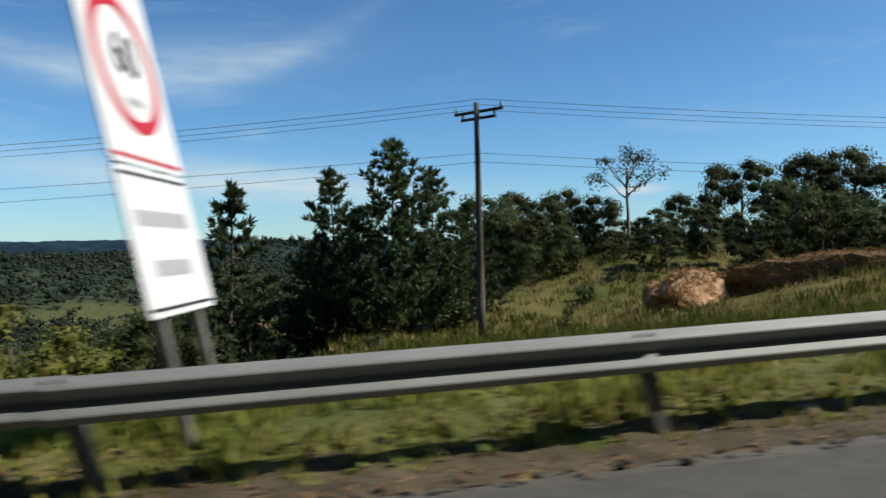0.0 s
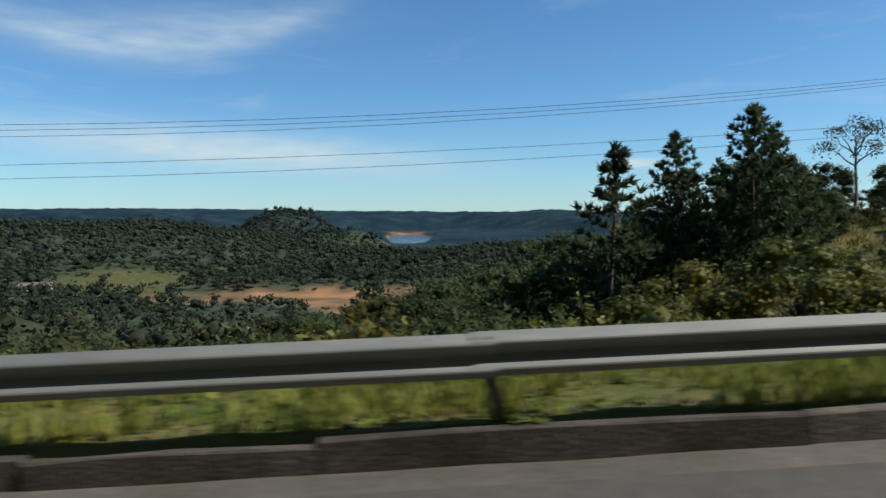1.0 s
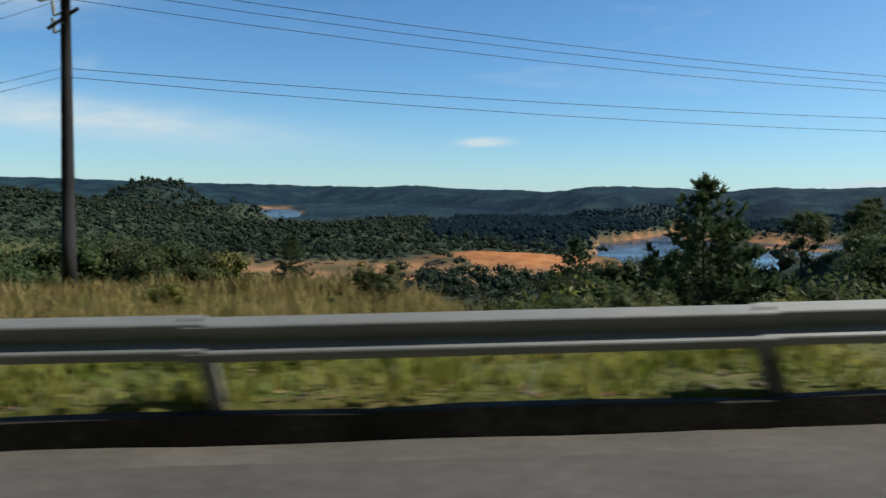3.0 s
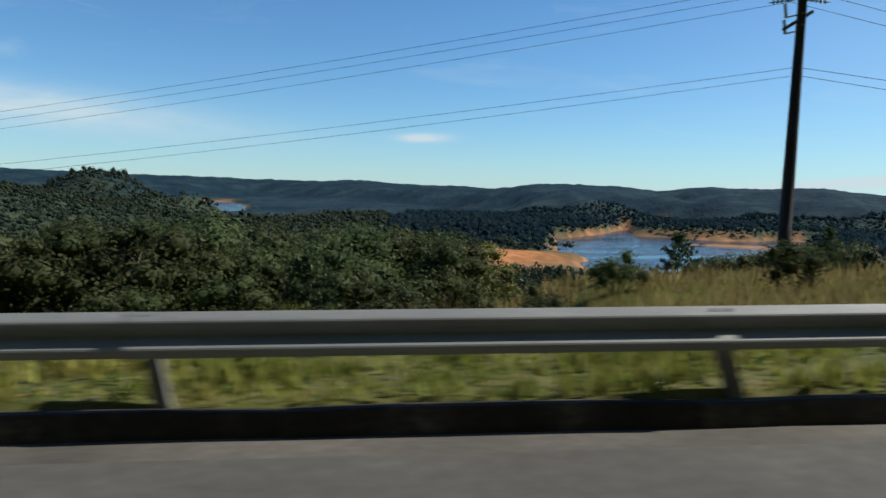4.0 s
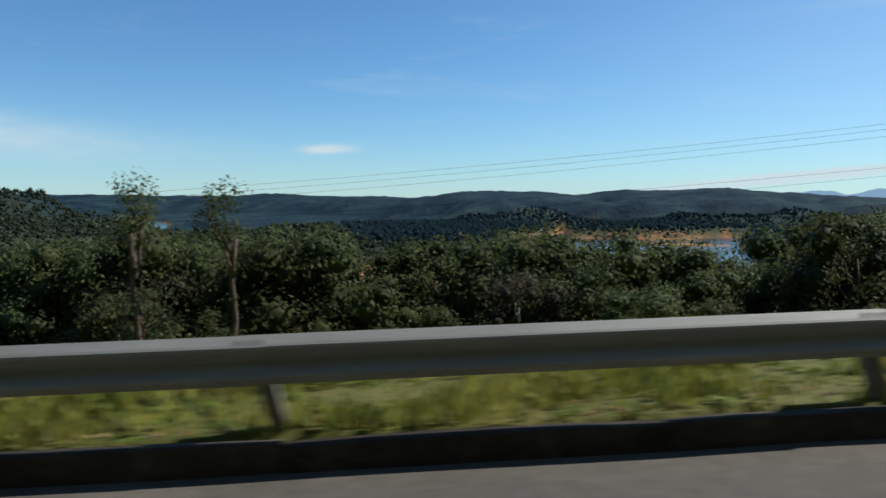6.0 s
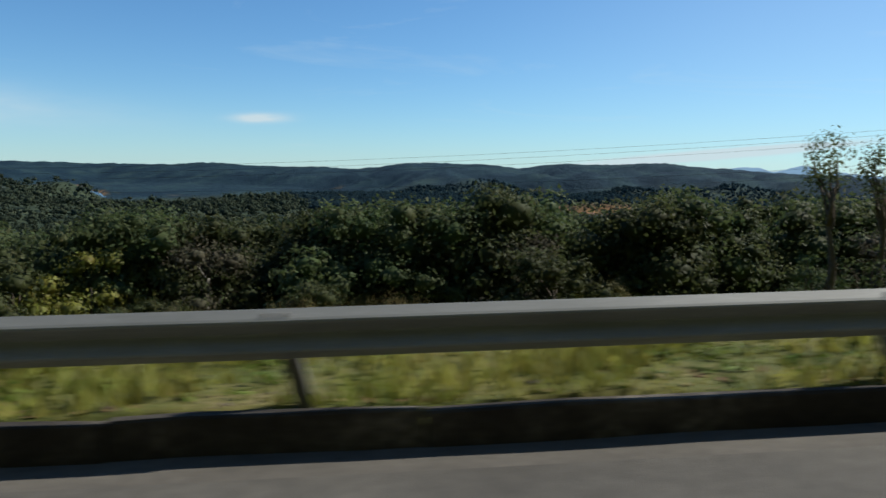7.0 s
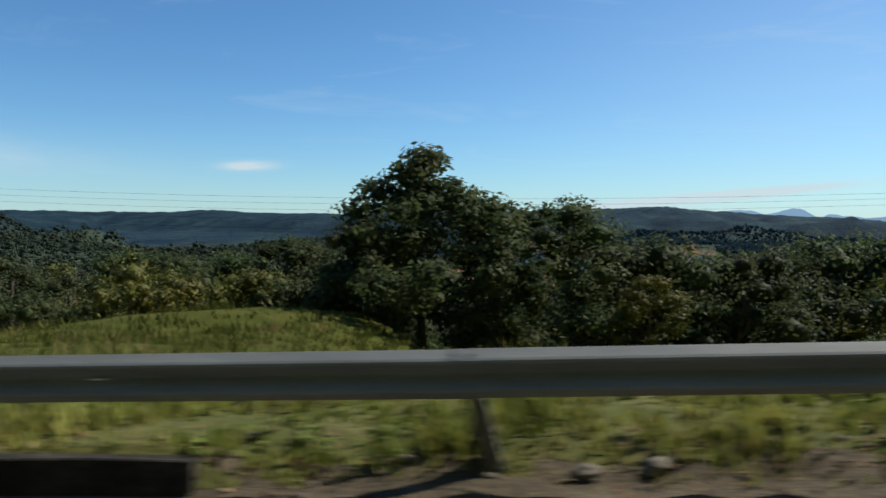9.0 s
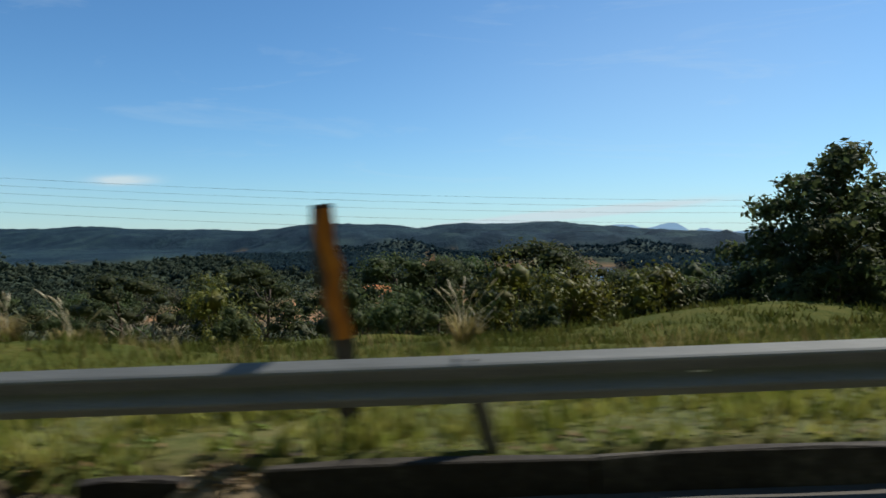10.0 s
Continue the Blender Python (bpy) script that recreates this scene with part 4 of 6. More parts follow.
# ---------------------------------------------------------------- road signs and marker post
def plate_bm(w, h, y0=-0.012, y1=0.0, z0=0.0, round_r=0.03):
    bm = bmesh.new()
    box(bm, -w / 2, w / 2, y0, y1, z0, z0 + h)
    vert = [e for e in bm.edges if abs(e.verts[0].co.y - e.verts[1].co.y) > 0.001 and abs(e.verts[0].co.x - e.verts[1].co.x) < 1e-5 and abs(e.verts[0].co.z - e.verts[1].co.z) < 1e-5]
    bmesh.ops.bevel(bm, geom=vert, offset=round_r, segments=3, affect="EDGES")
    return bm


def disc_bm(r0, r1, y0, y1, cx=0, cz=0, n=48, sx=1.0):
    """A ring (r0 > 0) or a full disc that faces -y."""
    bm = bmesh.new()
    out = [[bm.verts.new((cx + r1 * sx * math.cos(a), y, cz + r1 * math.sin(a))) for a in np.linspace(0, 2 * math.pi, n, endpoint=False)] for y in (y0, y1)]
    for k in range(n):
        bm.faces.new((out[0][k], out[1][k], out[1][(k + 1) % n], out[0][(k + 1) % n]))
    if r0 > 0:
        inn = [[bm.verts.new((cx + r0 * sx * math.cos(a), y, cz + r0 * math.sin(a))) for a in np.linspace(0, 2 * math.pi, n, endpoint=False)] for y in (y0, y1)]
        for k in range(n):
            bm.faces.new((inn[0][k], inn[0][(k + 1) % n], inn[1][(k + 1) % n], inn[1][k]))
            for j in (0, 1):
                bm.faces.new((out[j][k], out[j][(k + 1) % n], inn[j][(k + 1) % n], inn[j][k]))
    else:
        bm.faces.new(out[0])
        bm.faces.new(out[1][::-1])
    bmesh.ops.recalc_face_normals(bm, faces=bm.faces)
    return bm


def bar_bm(x0, x1, z0, z1, y=-0.016):
    return box(bmesh.new(), x0, x1, y, y + 0.003, z0, z1)


def digits(text, size, cx, cz, parent, mat="black", name="numerals"):
    cu = bpy.data.curves.new(name, "FONT")
    cu.body = text
    cu.size = size
    cu.align_x = "CENTER"
    cu.align_y = "CENTER"
    cu.extrude = 0.002
    cu.offset = size * 0.004
    tmp = bpy.data.objects.new("tmp", cu)
    scene.collection.objects.link(tmp)
    dg = bpy.context.evaluated_depsgraph_get()
    me = bpy.data.meshes.new_from_object(tmp.evaluated_get(dg))
    bpy.data.objects.remove(tmp)
    me.transform(pose(cx, -0.018, cz, 90, 0, 0))
    me.materials.clear()
    me.materials.append(MAT[mat])
    ob = new(name, me)
    ob.parent = parent
    return ob


def text_block(parent, w, zc, h, lines=1):
    rnd = random.Random(3)
    x = -w / 2
    while x < w / 2 - 0.05:
        l = rnd.uniform(0.05, 0.11)
        part("lettering", bar_bm(x, min(x + l, w / 2), zc - h / 2, zc + h / 2), "greytext", parent)
        x += l + 0.03


def sign_a(m):
    """Tall white board: red ring with the limit above, warning text panel below, on two steel posts."""
    root = empty("speed_limit_sign", m)
    for x in (-0.42, 0.36):
        bm = bmesh.new()
        box(bm, x - 0.045, x + 0.045, 0.012, 0.09, -0.6, 3.95, bevel=0.006)
        part("post", bm, "poststeel", root, "weathered grey steel post")
    z1, z2 = 0.93, 2.08
    b1 = part("text_panel", plate_bm(1.4, 1.13, z0=z1), "white", root, "white panel with two lines of grey lettering")
    b2 = part("limit_panel", plate_bm(1.4, 2.05, z0=z2), "white", root, "white panel with a red speed limit ring")
    part("panel_back", box(bmesh.new(), -0.69, 0.69, 0.002, 0.010, z1 + 0.01, z1 + 1.12), "signback", root, "dark back sheet")
    part("panel_back", box(bmesh.new(), -0.69, 0.69, 0.002, 0.010, z2 + 0.01, z2 + 2.04), "signback", root, "dark back sheet")
    part("ring", disc_bm(0.465, 0.57, -0.017, -0.0125, 0, z2 + 0.84), "red", b2, "red painted ring")
    digits("60", 0.48, 0, z2 + 0.90, b2)
    part("unit_lettering", bar_bm(-0.13, 0.13, z2 + 0.50, z2 + 0.56), "greytext", b2)
    part("border", bar_bm(-0.66, 0.66, z2 + 0.045, z2 + 0.075), "red", b2)
    part("border", bar_bm(-0.66, 0.66, z1 + 1.06, z1 + 1.085), "black", b1)
    part("border", bar_bm(-0.66, 0.66, z1 + 0.045, z1 + 0.07), "black", b1)
    text_block(b1, 1.05, z1 + 0.74, 0.12)
    text_block(b1, 0.75, z1 + 0.36, 0.12)
    return tagged(root, "tall white board with red speed limit ring on two posts", "road sign", "speed limit signs")


def sign_b(m):
    """Round speed limit disc above a white text panel, on one post."""
    root = empty("speed_limit_sign", m)
    bm = bmesh.new()
    box(bm, -0.05, 0.05, 0.012, 0.10, -0.7, 2.2, bevel=0.006)
    part("post", bm, "timber", root, "dark square post")
    zc = 1.93
    d = part("disc", disc_bm(0, 0.478, -0.012, 0.0, 0, zc), "white", root, "white round face")
    part("disc_back", disc_bm(0, 0.47, 0.002, 0.009, 0, zc), "signback", root, "dark back of the disc")
    part("ring", disc_bm(0.375, 0.474, -0.017, -0.0125, 0, zc), "red", d, "red painted ring")
    digits("60", 0.42, 0, zc + 0.05, d)
    part("unit_lettering", bar_bm(-0.10, 0.10, zc - 0.27, zc - 0.22), "greytext", d)
    p = part("text_panel", plate_bm(0.82, 0.61, z0=0.77), "white", root, "white panel with grey lettering")
    part("panel_back", box(bmesh.new(), -0.40, 0.40, 0.002, 0.009, 0.78, 1.37), "signback", root, "dark back sheet")
    for z in (0.795, 1.335):
        part("border", bar_bm(-0.375, 0.375, z, z + 0.022), "black", p)
    text_block(p, 0.62, 1.19, 0.075)
    text_block(p, 0.5, 0.98, 0.075)
    return tagged(root, "round red-ringed speed limit sign above a small lettered panel", "road sign", "speed limit signs")


def stand(s, o, turn, lean=0.0):
    """A place on the verge; turn 0 faces the traffic that comes along the road. lean: degrees, the top over towards the way ahead."""
    x, y = rail_xy(s, o)
    z = float(verge_z(np.array([[s]]), np.array([[o]]), np.array([[x]]), np.array([[y]]))[0, 0])
    return pose(float(x), float(y), z, 0, 0, float(psi_at(s)) + 90 + turn) @ pose(0, 0, 0, -lean, 0, 0)


sign_a(stand(-0.86, 0.95, -11, 13))
sign_b(stand(190.56, 0.95, 0, 10))


def marker_post(m):
    root = empty("marker_post", m)
    rnd = random.Random(8)
    def plank(y0, y1, x0, x1, z0, z1, n=14):
        bm = bmesh.new()
        rings = []
        for k in range(n + 1):
            t = k / n
            w = 1 + 0.10 * math.sin(k * 1.7) + rnd.uniform(-0.05, 0.05)
            dx = 0.02 * math.sin(k * 0.9 + 1)
            z = z0 + (z1 - z0) * t
            rings.append([bm.verts.new((x0 * w + dx, y0, z)), bm.verts.new((x1 * w + dx, y0, z)), bm.verts.new((x1 * w + dx, y1, z)), bm.verts.new((x0 * w + dx, y1, z))])
        for a, b in zip(rings, rings[1:]):
            for j in range(4):
                bm.faces.new((a[j], a[(j + 1) % 4], b[(j + 1) % 4], b[j]))
        bm.faces.new(rings[0][::-1])
        bm.faces.new(rings[-1])
        return bm
    part("stake", plank(0.0, 0.10, -0.068, 0.068, -0.5, 1.66), "timber", root, "dark rough timber stake")
    part("painted_face", plank(-0.018, -0.002, -0.058, 0.058, 0.72, 1.63), "orange", root, "faded orange paint on the sunny face")
    return tagged(root, "rough timber roadside stake with an orange painted upper face", "marker post")


_x, _y = rail_xy(236.75, 0.35)
_z = float(verge_z(np.array([[236.75]]), np.array([[0.35]]), np.array([[_x]]), np.array([[_y]]))[0, 0])
marker_post(pose(float(_x), float(_y), _z, 0, 0, -14) @ pose(0, 0, 0, 0, -8.5, 0))


# ---------------------------------------------------------------- plants
def rot_basis(nrm, rnd):
    """For each unit normal two axes across it, turned at random."""
    ref = np.where(np.abs(nrm[:, 2:3]) < 0.9, np.array([[0, 0, 1.0]]), np.array([[1.0, 0, 0]]))
    u = np.cross(nrm, ref)
    u /= np.linalg.norm(u, axis=1, keepdims=True)
    v = np.cross(nrm, u)
    a = rnd.uniform(0, 2 * math.pi, (len(nrm), 1))
    return u * np.cos(a) + v * np.sin(a), -u * np.sin(a) + v * np.cos(a)


def unit(rnd, n):
    d = rnd.normal(size=(n, 3))
    return d / np.linalg.norm(d, axis=1, keepdims=True)


def leaf_quads(centres, normals, length, width, rnd):
    """Pointed leaf quads (a kite with a fold) about the centres."""
    u, v = rot_basis(normals, rnd)
    l, w = np.asarray(length).reshape(-1, 1), np.asarray(width).reshape(-1, 1)
    p = np.stack([centres - u * l, centres - v * w - normals * w * 0.35 + u * l * 0.1, centres + u * l, centres + v * w - normals * w * 0.35 + u * l * 0.1], 1)
    n = len(centres)
    return p.reshape(-1, 3), np.arange(n * 4).reshape(n, 4)


ICO = bmesh.new()
bmesh.ops.create_icosphere(ICO, subdivisions=1, radius=1)
ICO_V = np.array([v.co[:] for v in ICO.verts])
ICO_F = np.array([[v.index for v in f.verts] for f in ICO.faces])
ICO.free()
ICO2 = bmesh.new()
bmesh.ops.create_icosphere(ICO2, subdivisions=2, radius=1)
ICO2_V = np.array([v.co[:] for v in ICO2.verts])
ICO2_F = np.array([[v.index for v in f.verts] for f in ICO2.faces])
ICO2.free()


OCT_V = np.array([(1, 0, 0), (-1, 0, 0), (0, 1, 0), (0, -1, 0), (0, 0, 1), (0, 0, -1)], float)
OCT_F = np.array([(0, 2, 4), (2, 1, 4), (1, 3, 4), (3, 0, 4), (2, 0, 5), (1, 2, 5), (3, 1, 5), (0, 3, 5)])


def tri_mesh(name, blocks, mat, smooth=False):
    """Blocks of (verts, faces); quads are cut into triangles so that all faces are alike."""
    V, F, k = [], [], 0
    for v, f in blocks:
        f = np.asarray(f)
        if f.shape[1] == 4:
            f = np.concatenate([f[:, [0, 1, 2]], f[:, [0, 2, 3]]])
        V.append(v)
        F.append(f + k)
        k += len(v)
    return from_arrays(name, np.concatenate(V), np.concatenate(F), mat, smooth)


def limb(bm, p0, p1, r0, r1, rnd, n=4, wob=0.06, sides=6):
    pts = [Vector(p0).lerp(Vector(p1), k / n) for k in range(n + 1)]
    ln = (Vector(p1) - Vector(p0)).length
    for k in range(1, n):
        pts[k] += Vector((rnd.uniform(-1, 1), rnd.uniform(-1, 1), rnd.uniform(-0.5, 0.5))) * wob * ln
    for k in range(n):
        tube(bm, pts[k], pts[k + 1], r0 + (r1 - r0) * k / n, r0 + (r1 - r0) * (k + 1) / n, sides, cap=(k == n - 1))


def broadleaf(seed, h=8.0, spread=0.36, crown_low=0.10, lumps=26, per=165, leaf=0.124, mat="leaf", bark="bark", name="broadleaf_tree", point=0.0, lump=1.0, core=0.6):
    """A tree of height h with its foot at the origin: trunk, limbs and a crown of leafy lumps."""
    r, rnd = np.random.RandomState(seed), random.Random(seed)
    root = empty(name)
    cents, rads = [], []
    for k in range(lumps):
        for _ in range(30):
            t = r.uniform(0, 1) ** 0.8
            z = h * (crown_low + (0.93 - crown_low) * t)
            prof = 0.30 + 0.70 * math.sin(math.pi * min(1, 0.24 + 0.74 * t)) ** 0.6
            if point:
                prof = float(np.interp(t, [0, 0.4, 0.68, 0.86, 1], [0.8, 1.0, 0.74, 0.36, 0.06]))
            a, q = r.uniform(0, 6.283), r.uniform(0.0 if point else 0.25, 1.0) ** 0.5
            c = np.array([math.cos(a) * q * prof * spread * h, math.sin(a) * q * prof * spread * h, z])
            if all(np.linalg.norm(c - d) > 0.085 * h * lump for d in cents):
                break
        cents.append(c)
        rads.append(h * lump * r.uniform(0.085, 0.15) * (1 - 0.35 * t * point))
    cents.append(np.array([r.uniform(-0.04, 0.04) * h, r.uniform(-0.04, 0.04) * h, h * 0.93]))
    rads.append(h * 0.075)
    blocks = []
    for c, rad in zip(cents, rads):
        n = int(per * (rad / (0.11 * h * lump)) ** 2)
        d = unit(r, n)
        d[:, 2] = np.abs(d[:, 2]) * np.where(r.uniform(size=n) < 0.64, 1, -1)
        sh = np.array([1, 1, 0.78])
        pos = c + d * sh * rad * r.uniform(0.55, 1.28, (n, 1))
        nr = d + r.normal(size=(n, 3)) * 0.55 + np.array([0, 0, 0.25])
        nr /= np.linalg.norm(nr, axis=1, keepdims=True)
        sz = leaf * h / 8 * r.uniform(0.55, 1.25, n)
        blocks.append(leaf_quads(pos, nr, sz, sz * 0.55, r))
        if core:
            blocks.append((ICO_V * (rad * core * sh) * r.uniform(0.8, 1.15, (len(ICO_V), 1)) + c, ICO_F))
    crown = tri_mesh("crown", blocks, mat)
    crown.parent = root
    bm = bmesh.new()
    tr = 0.021 * h
    top = Vector((r.uniform(-0.05, 0.05) * h, r.uniform(-0.05, 0.05) * h, h * 0.78))
    limb(bm, (0, 0, -0.8), top, tr, tr * 0.3, rnd, 6, 0.02, 8)
    for c in cents[:9]:
        z0 = max(0.12 * h, c[2] - 0.22 * h)
        t = z0 / (h * 0.78)
        limb(bm, top * min(t, 0.95), c, tr * 0.42, tr * 0.1, rnd, 4, 0.06, 5)
    tk = link_mesh("trunk", bm, bark, True)
    tk.parent = root
    return root


def pine(seed, h=10.0, width=0.26, bare=0.22, whorls=13, mat="needle", name="pine_tree", dens=1.0, sparse=0.0, fluff=1.0):
    """A young pine: straight stem, whorls of upturned branches with brushes of needles."""
    r, rnd = np.random.RandomState(seed), random.Random(seed)
    root = empty(name)
    bm = bmesh.new()
    limb(bm, (0, 0, -0.8), (0, 0, h * 0.98), 0.0145 * h, 0.003 * h, rnd, 8, 0.006, 8)
    tuft_c, tuft_d = [], []
    for k in range(whorls):
        t = k / (whorls - 1)
        z = h * (bare + (0.97 - bare) * t)
        reach = h * width * (1 - t) ** 0.75 * (0.55 + 0.45 * min(1, t * 5 + 0.35)) + 0.03 * h
        nb = r.randint(4, 7)
        a0 = r.uniform(0, 6.28)
        for j in range(nb):
            if r.uniform() < sparse:
                continue
            a = a0 + j * 6.283 / nb + r.uniform(-0.35, 0.35)
            ln = reach * r.uniform(0.6, 1.15)
            d = np.array([math.cos(a), math.sin(a), 0])
            tip = np.array([0, 0, z]) + d * ln + np.array([0, 0, ln * r.uniform(0.15, 0.55)])
            base = np.array([0, 0, z])
            limb(bm, base, tip, 0.0042 * h * (1 - 0.6 * t), 0.0012 * h, rnd, 3, 0.05, 4)
            m = int(max(3, ln / (0.035 * h)) * dens)
            for q in np.linspace(0.28, 1.04, m):
                side = r.normal(size=3) * 0.05 * ln
                tuft_c.append(base + (tip - base) * q + side)
                dd = d * 0.6 + np.array([0, 0, 0.75]) + r.normal(size=3) * 0.3
                tuft_d.append(dd / np.linalg.norm(dd))
    for q in np.linspace(0.86, 1.0, 6):
        tuft_c.append(np.array([0, 0, h * q]))
        tuft_d.append(np.array([0, 0, 1.0]))
    tuft_c, tuft_d = np.array(tuft_c), np.array(tuft_d)
    per = int(16 * fluff ** 0.7)
    n = len(tuft_c) * per
    d = np.repeat(tuft_d, per, 0) + r.normal(size=(n, 3)) * 0.5
    d /= np.linalg.norm(d, axis=1, keepdims=True)
    ln = fluff * h * 0.026 * r.uniform(0.7, 1.3, (n, 1))
    c = np.repeat(tuft_c, per, 0)
    side = np.cross(d, unit(r, n))
    side /= np.linalg.norm(side, axis=1, keepdims=True)
    w = h * 0.0055 * fluff ** 0.5
    V = np.stack([c - side * w * 0.6, c + d * ln * 0.6 - side * w, c + d * ln * 1.5, c + d * ln * 0.6 + side * w], 1).reshape(-1, 3)
    crown = tri_mesh("crown", [(V, np.arange(n * 4).reshape(n, 4))], mat)
    crown.parent = root
    tk = link_mesh("trunk", bm, "bark", True)
    tk.parent = root
    return root


def bush(seed, h=2.5, wide=0.75, lumps=12, per=130, leaf=0.085, mat="leaf", name="shrub"):
    r, rnd = np.random.RandomState(seed), random.Random(seed)
    root = empty(name)
    blocks = []
    bm = bmesh.new()
    for k in range(lumps):
        t = r.uniform(0, 1)
        a, q = r.uniform(0, 6.283), r.uniform(0, 1) ** 0.5
        c = np.array([math.cos(a) * q * wide * h * (1 - 0.45 * t), math.sin(a) * q * wide * h * (1 - 0.45 * t), h * (0.22 + 0.66 * t)])
        rad = h * r.uniform(0.16, 0.27)
        d = unit(r, per)
        pos = c + d * rad * r.uniform(0.6, 1.3, (per, 1))
        nr = d + r.normal(size=(per, 3)) * 0.6
        nr /= np.linalg.norm(nr, axis=1, keepdims=True)
        sz = leaf * h / 2.5 * r.uniform(0.5, 1.35, per)
        blocks.append(leaf_quads(pos, nr, sz, sz * 0.5, r))
        blocks.append((ICO_V * rad * 0.55 * r.uniform(0.8, 1.2, (len(ICO_V), 1)) + c, ICO_F))
        limb(bm, (r.uniform(-0.1, 0.1) * h, r.uniform(-0.1, 0.1) * h, -0.4), c, 0.016 * h, 0.005 * h, rnd, 3, 0.05, 5)
    f = tri_mesh("foliage", blocks, mat)
    f.parent = root
    st = link_mesh("woody_base", bm, "bark", True)
    st.parent = root
    return root


def scaled(x, y, z, f, turn, tilt=0.0, stretch=1.0):
    return pose(x, y, z, tilt, 0, turn) @ Matrix.Diagonal((f * stretch, f * stretch, f, 1))


def place(proto, m):
    """First use moves the model itself, later ones copy it."""
    if not proto.get("used"):
        proto["used"] = 1
        proto.matrix_world = m
        return proto
    made = copy_thing(proto, m)
    made.matrix_basis = m
    return made


def gz_at(x, y):
    s, o = to_road(np.array([x]), np.array([y]))
    if o[0] < 26:
        return float(verge_z(s, o, np.array([x]), np.array([y]))[0])
    return float(ground_height(np.array([x]), np.array([y]), s, o)[0])


BROAD = [tagged(broadleaf(11, 8, 0.40, 0.06, 28), "dark green broadleaf tree with a dense rounded crown", "tree", "trees of the roadside wood"),
         tagged(broadleaf(12, 8, 0.34, 0.08, 26), "dark green broadleaf tree with an uneven crown", "tree", "trees of the roadside wood"),
         tagged(broadleaf(13, 8, 0.44, 0.05, 32), "spreading dark green broadleaf tree with a low crown", "tree", "trees of the roadside wood"),
         tagged(broadleaf(14, 8, 0.30, 0.10, 22), "narrow green broadleaf tree with gaps in its crown", "tree", "trees of the roadside wood"),
         tagged(broadleaf(15, 8, 0.38, 0.06, 28, leaf=0.095), "grey-green broadleaf tree with small leaves", "tree", "trees of the roadside wood")]
THIN = [tagged(broadleaf(17, 8, 0.42, 0.06, 20, per=95, leaf=0.15), "dark green broadleaf tree deep in the roadside wood", "tree", "trees of the roadside wood"),
        tagged(broadleaf(18, 8, 0.36, 0.08, 18, per=95, leaf=0.15), "green broadleaf tree deep in the roadside wood", "tree", "trees of the roadside wood")]
OLIVE = tagged(broadleaf(16, 8, 0.38, 0.08, 26, mat="leafy"), "yellow-green broadleaf tree in sunlight", "tree", "trees of the roadside wood")
DULL = tagged(broadleaf(19, 8, 0.36, 0.08, 24, per=120, leaf=0.105, mat="dullleaf", bark="palebark", core=0.4), "grey-brown half-bare broadleaf tree with pale twigs", "tree", "trees of the roadside wood")
PINES = [tagged(pine(21, 10, 0.32, 0.06, 17, dens=1.25, fluff=1.12), "dark green young pine tree with upturned branches", "pine tree", "pines beside the road"),
         tagged(pine(22, 10, 0.22, 0.14, 15, sparse=0.2, dens=1.2, fluff=1.1), "slender open young pine tree", "pine tree", "pines beside the road"),
         tagged(pine(23, 10, 0.40, 0.03, 18, dens=1.3, fluff=1.15), "broad dark pine tree with dense low branches", "pine tree", "pines beside the road")]
SAPLING = tagged(pine(24, 10, 0.15, 0.06, 30, sparse=0.35, dens=0.6, fluff=0.42), "thin feathery young pine sapling", "pine tree", "pines beside the road")
BUSH = [tagged(bush(31), "dense dark green shrub on the slope", "shrub", "shrubs of the slope"),
        tagged(bush(32, mat="leafy"), "yellow-green flowering shrub on the slope", "shrub", "shrubs of the slope"),
        tagged(bush(33, wide=0.55, lumps=9), "upright green shrub on the slope", "shrub", "shrubs of the slope")]


def plant(proto, x, y, top, proto_h, turn=None, stretch=1.0, foot=None, low=1.0):
    z = gz_at(x, y) if foot is None else foot
    h = max(top - z, low)
    rnd = random.Random(int(x * 13 + y * 7))
    return place(proto, scaled(x, y, z - 0.05, h / proto_h, rnd.uniform(0, 360) if turn is None else turn, rnd.uniform(-3, 3), stretch))


# the pines and trees behind the first pole
plant(PINES[1], -8.1, 37.7, 4.1, 10, 40)
plant(PINES[2], 1.2, 38.8, 6.8, 10, 10, 0.95)
plant(PINES[0], -2.3, 41.4, 5.5, 10, 80, 0.9)
plant(PINES[0], 3.6, 40.6, 5.4, 10, 190, 0.9)
plant(PINES[2], 5.6, 42.0, 3.4, 10, 250, 1.0)
plant(PINES[2], -1.2, 43.8, 3.2, 10, 120, 1.15)
plant(PINES[0], -4.2, 44.5, 1.2, 10, 20, 1.2)
rb = random.Random(41)
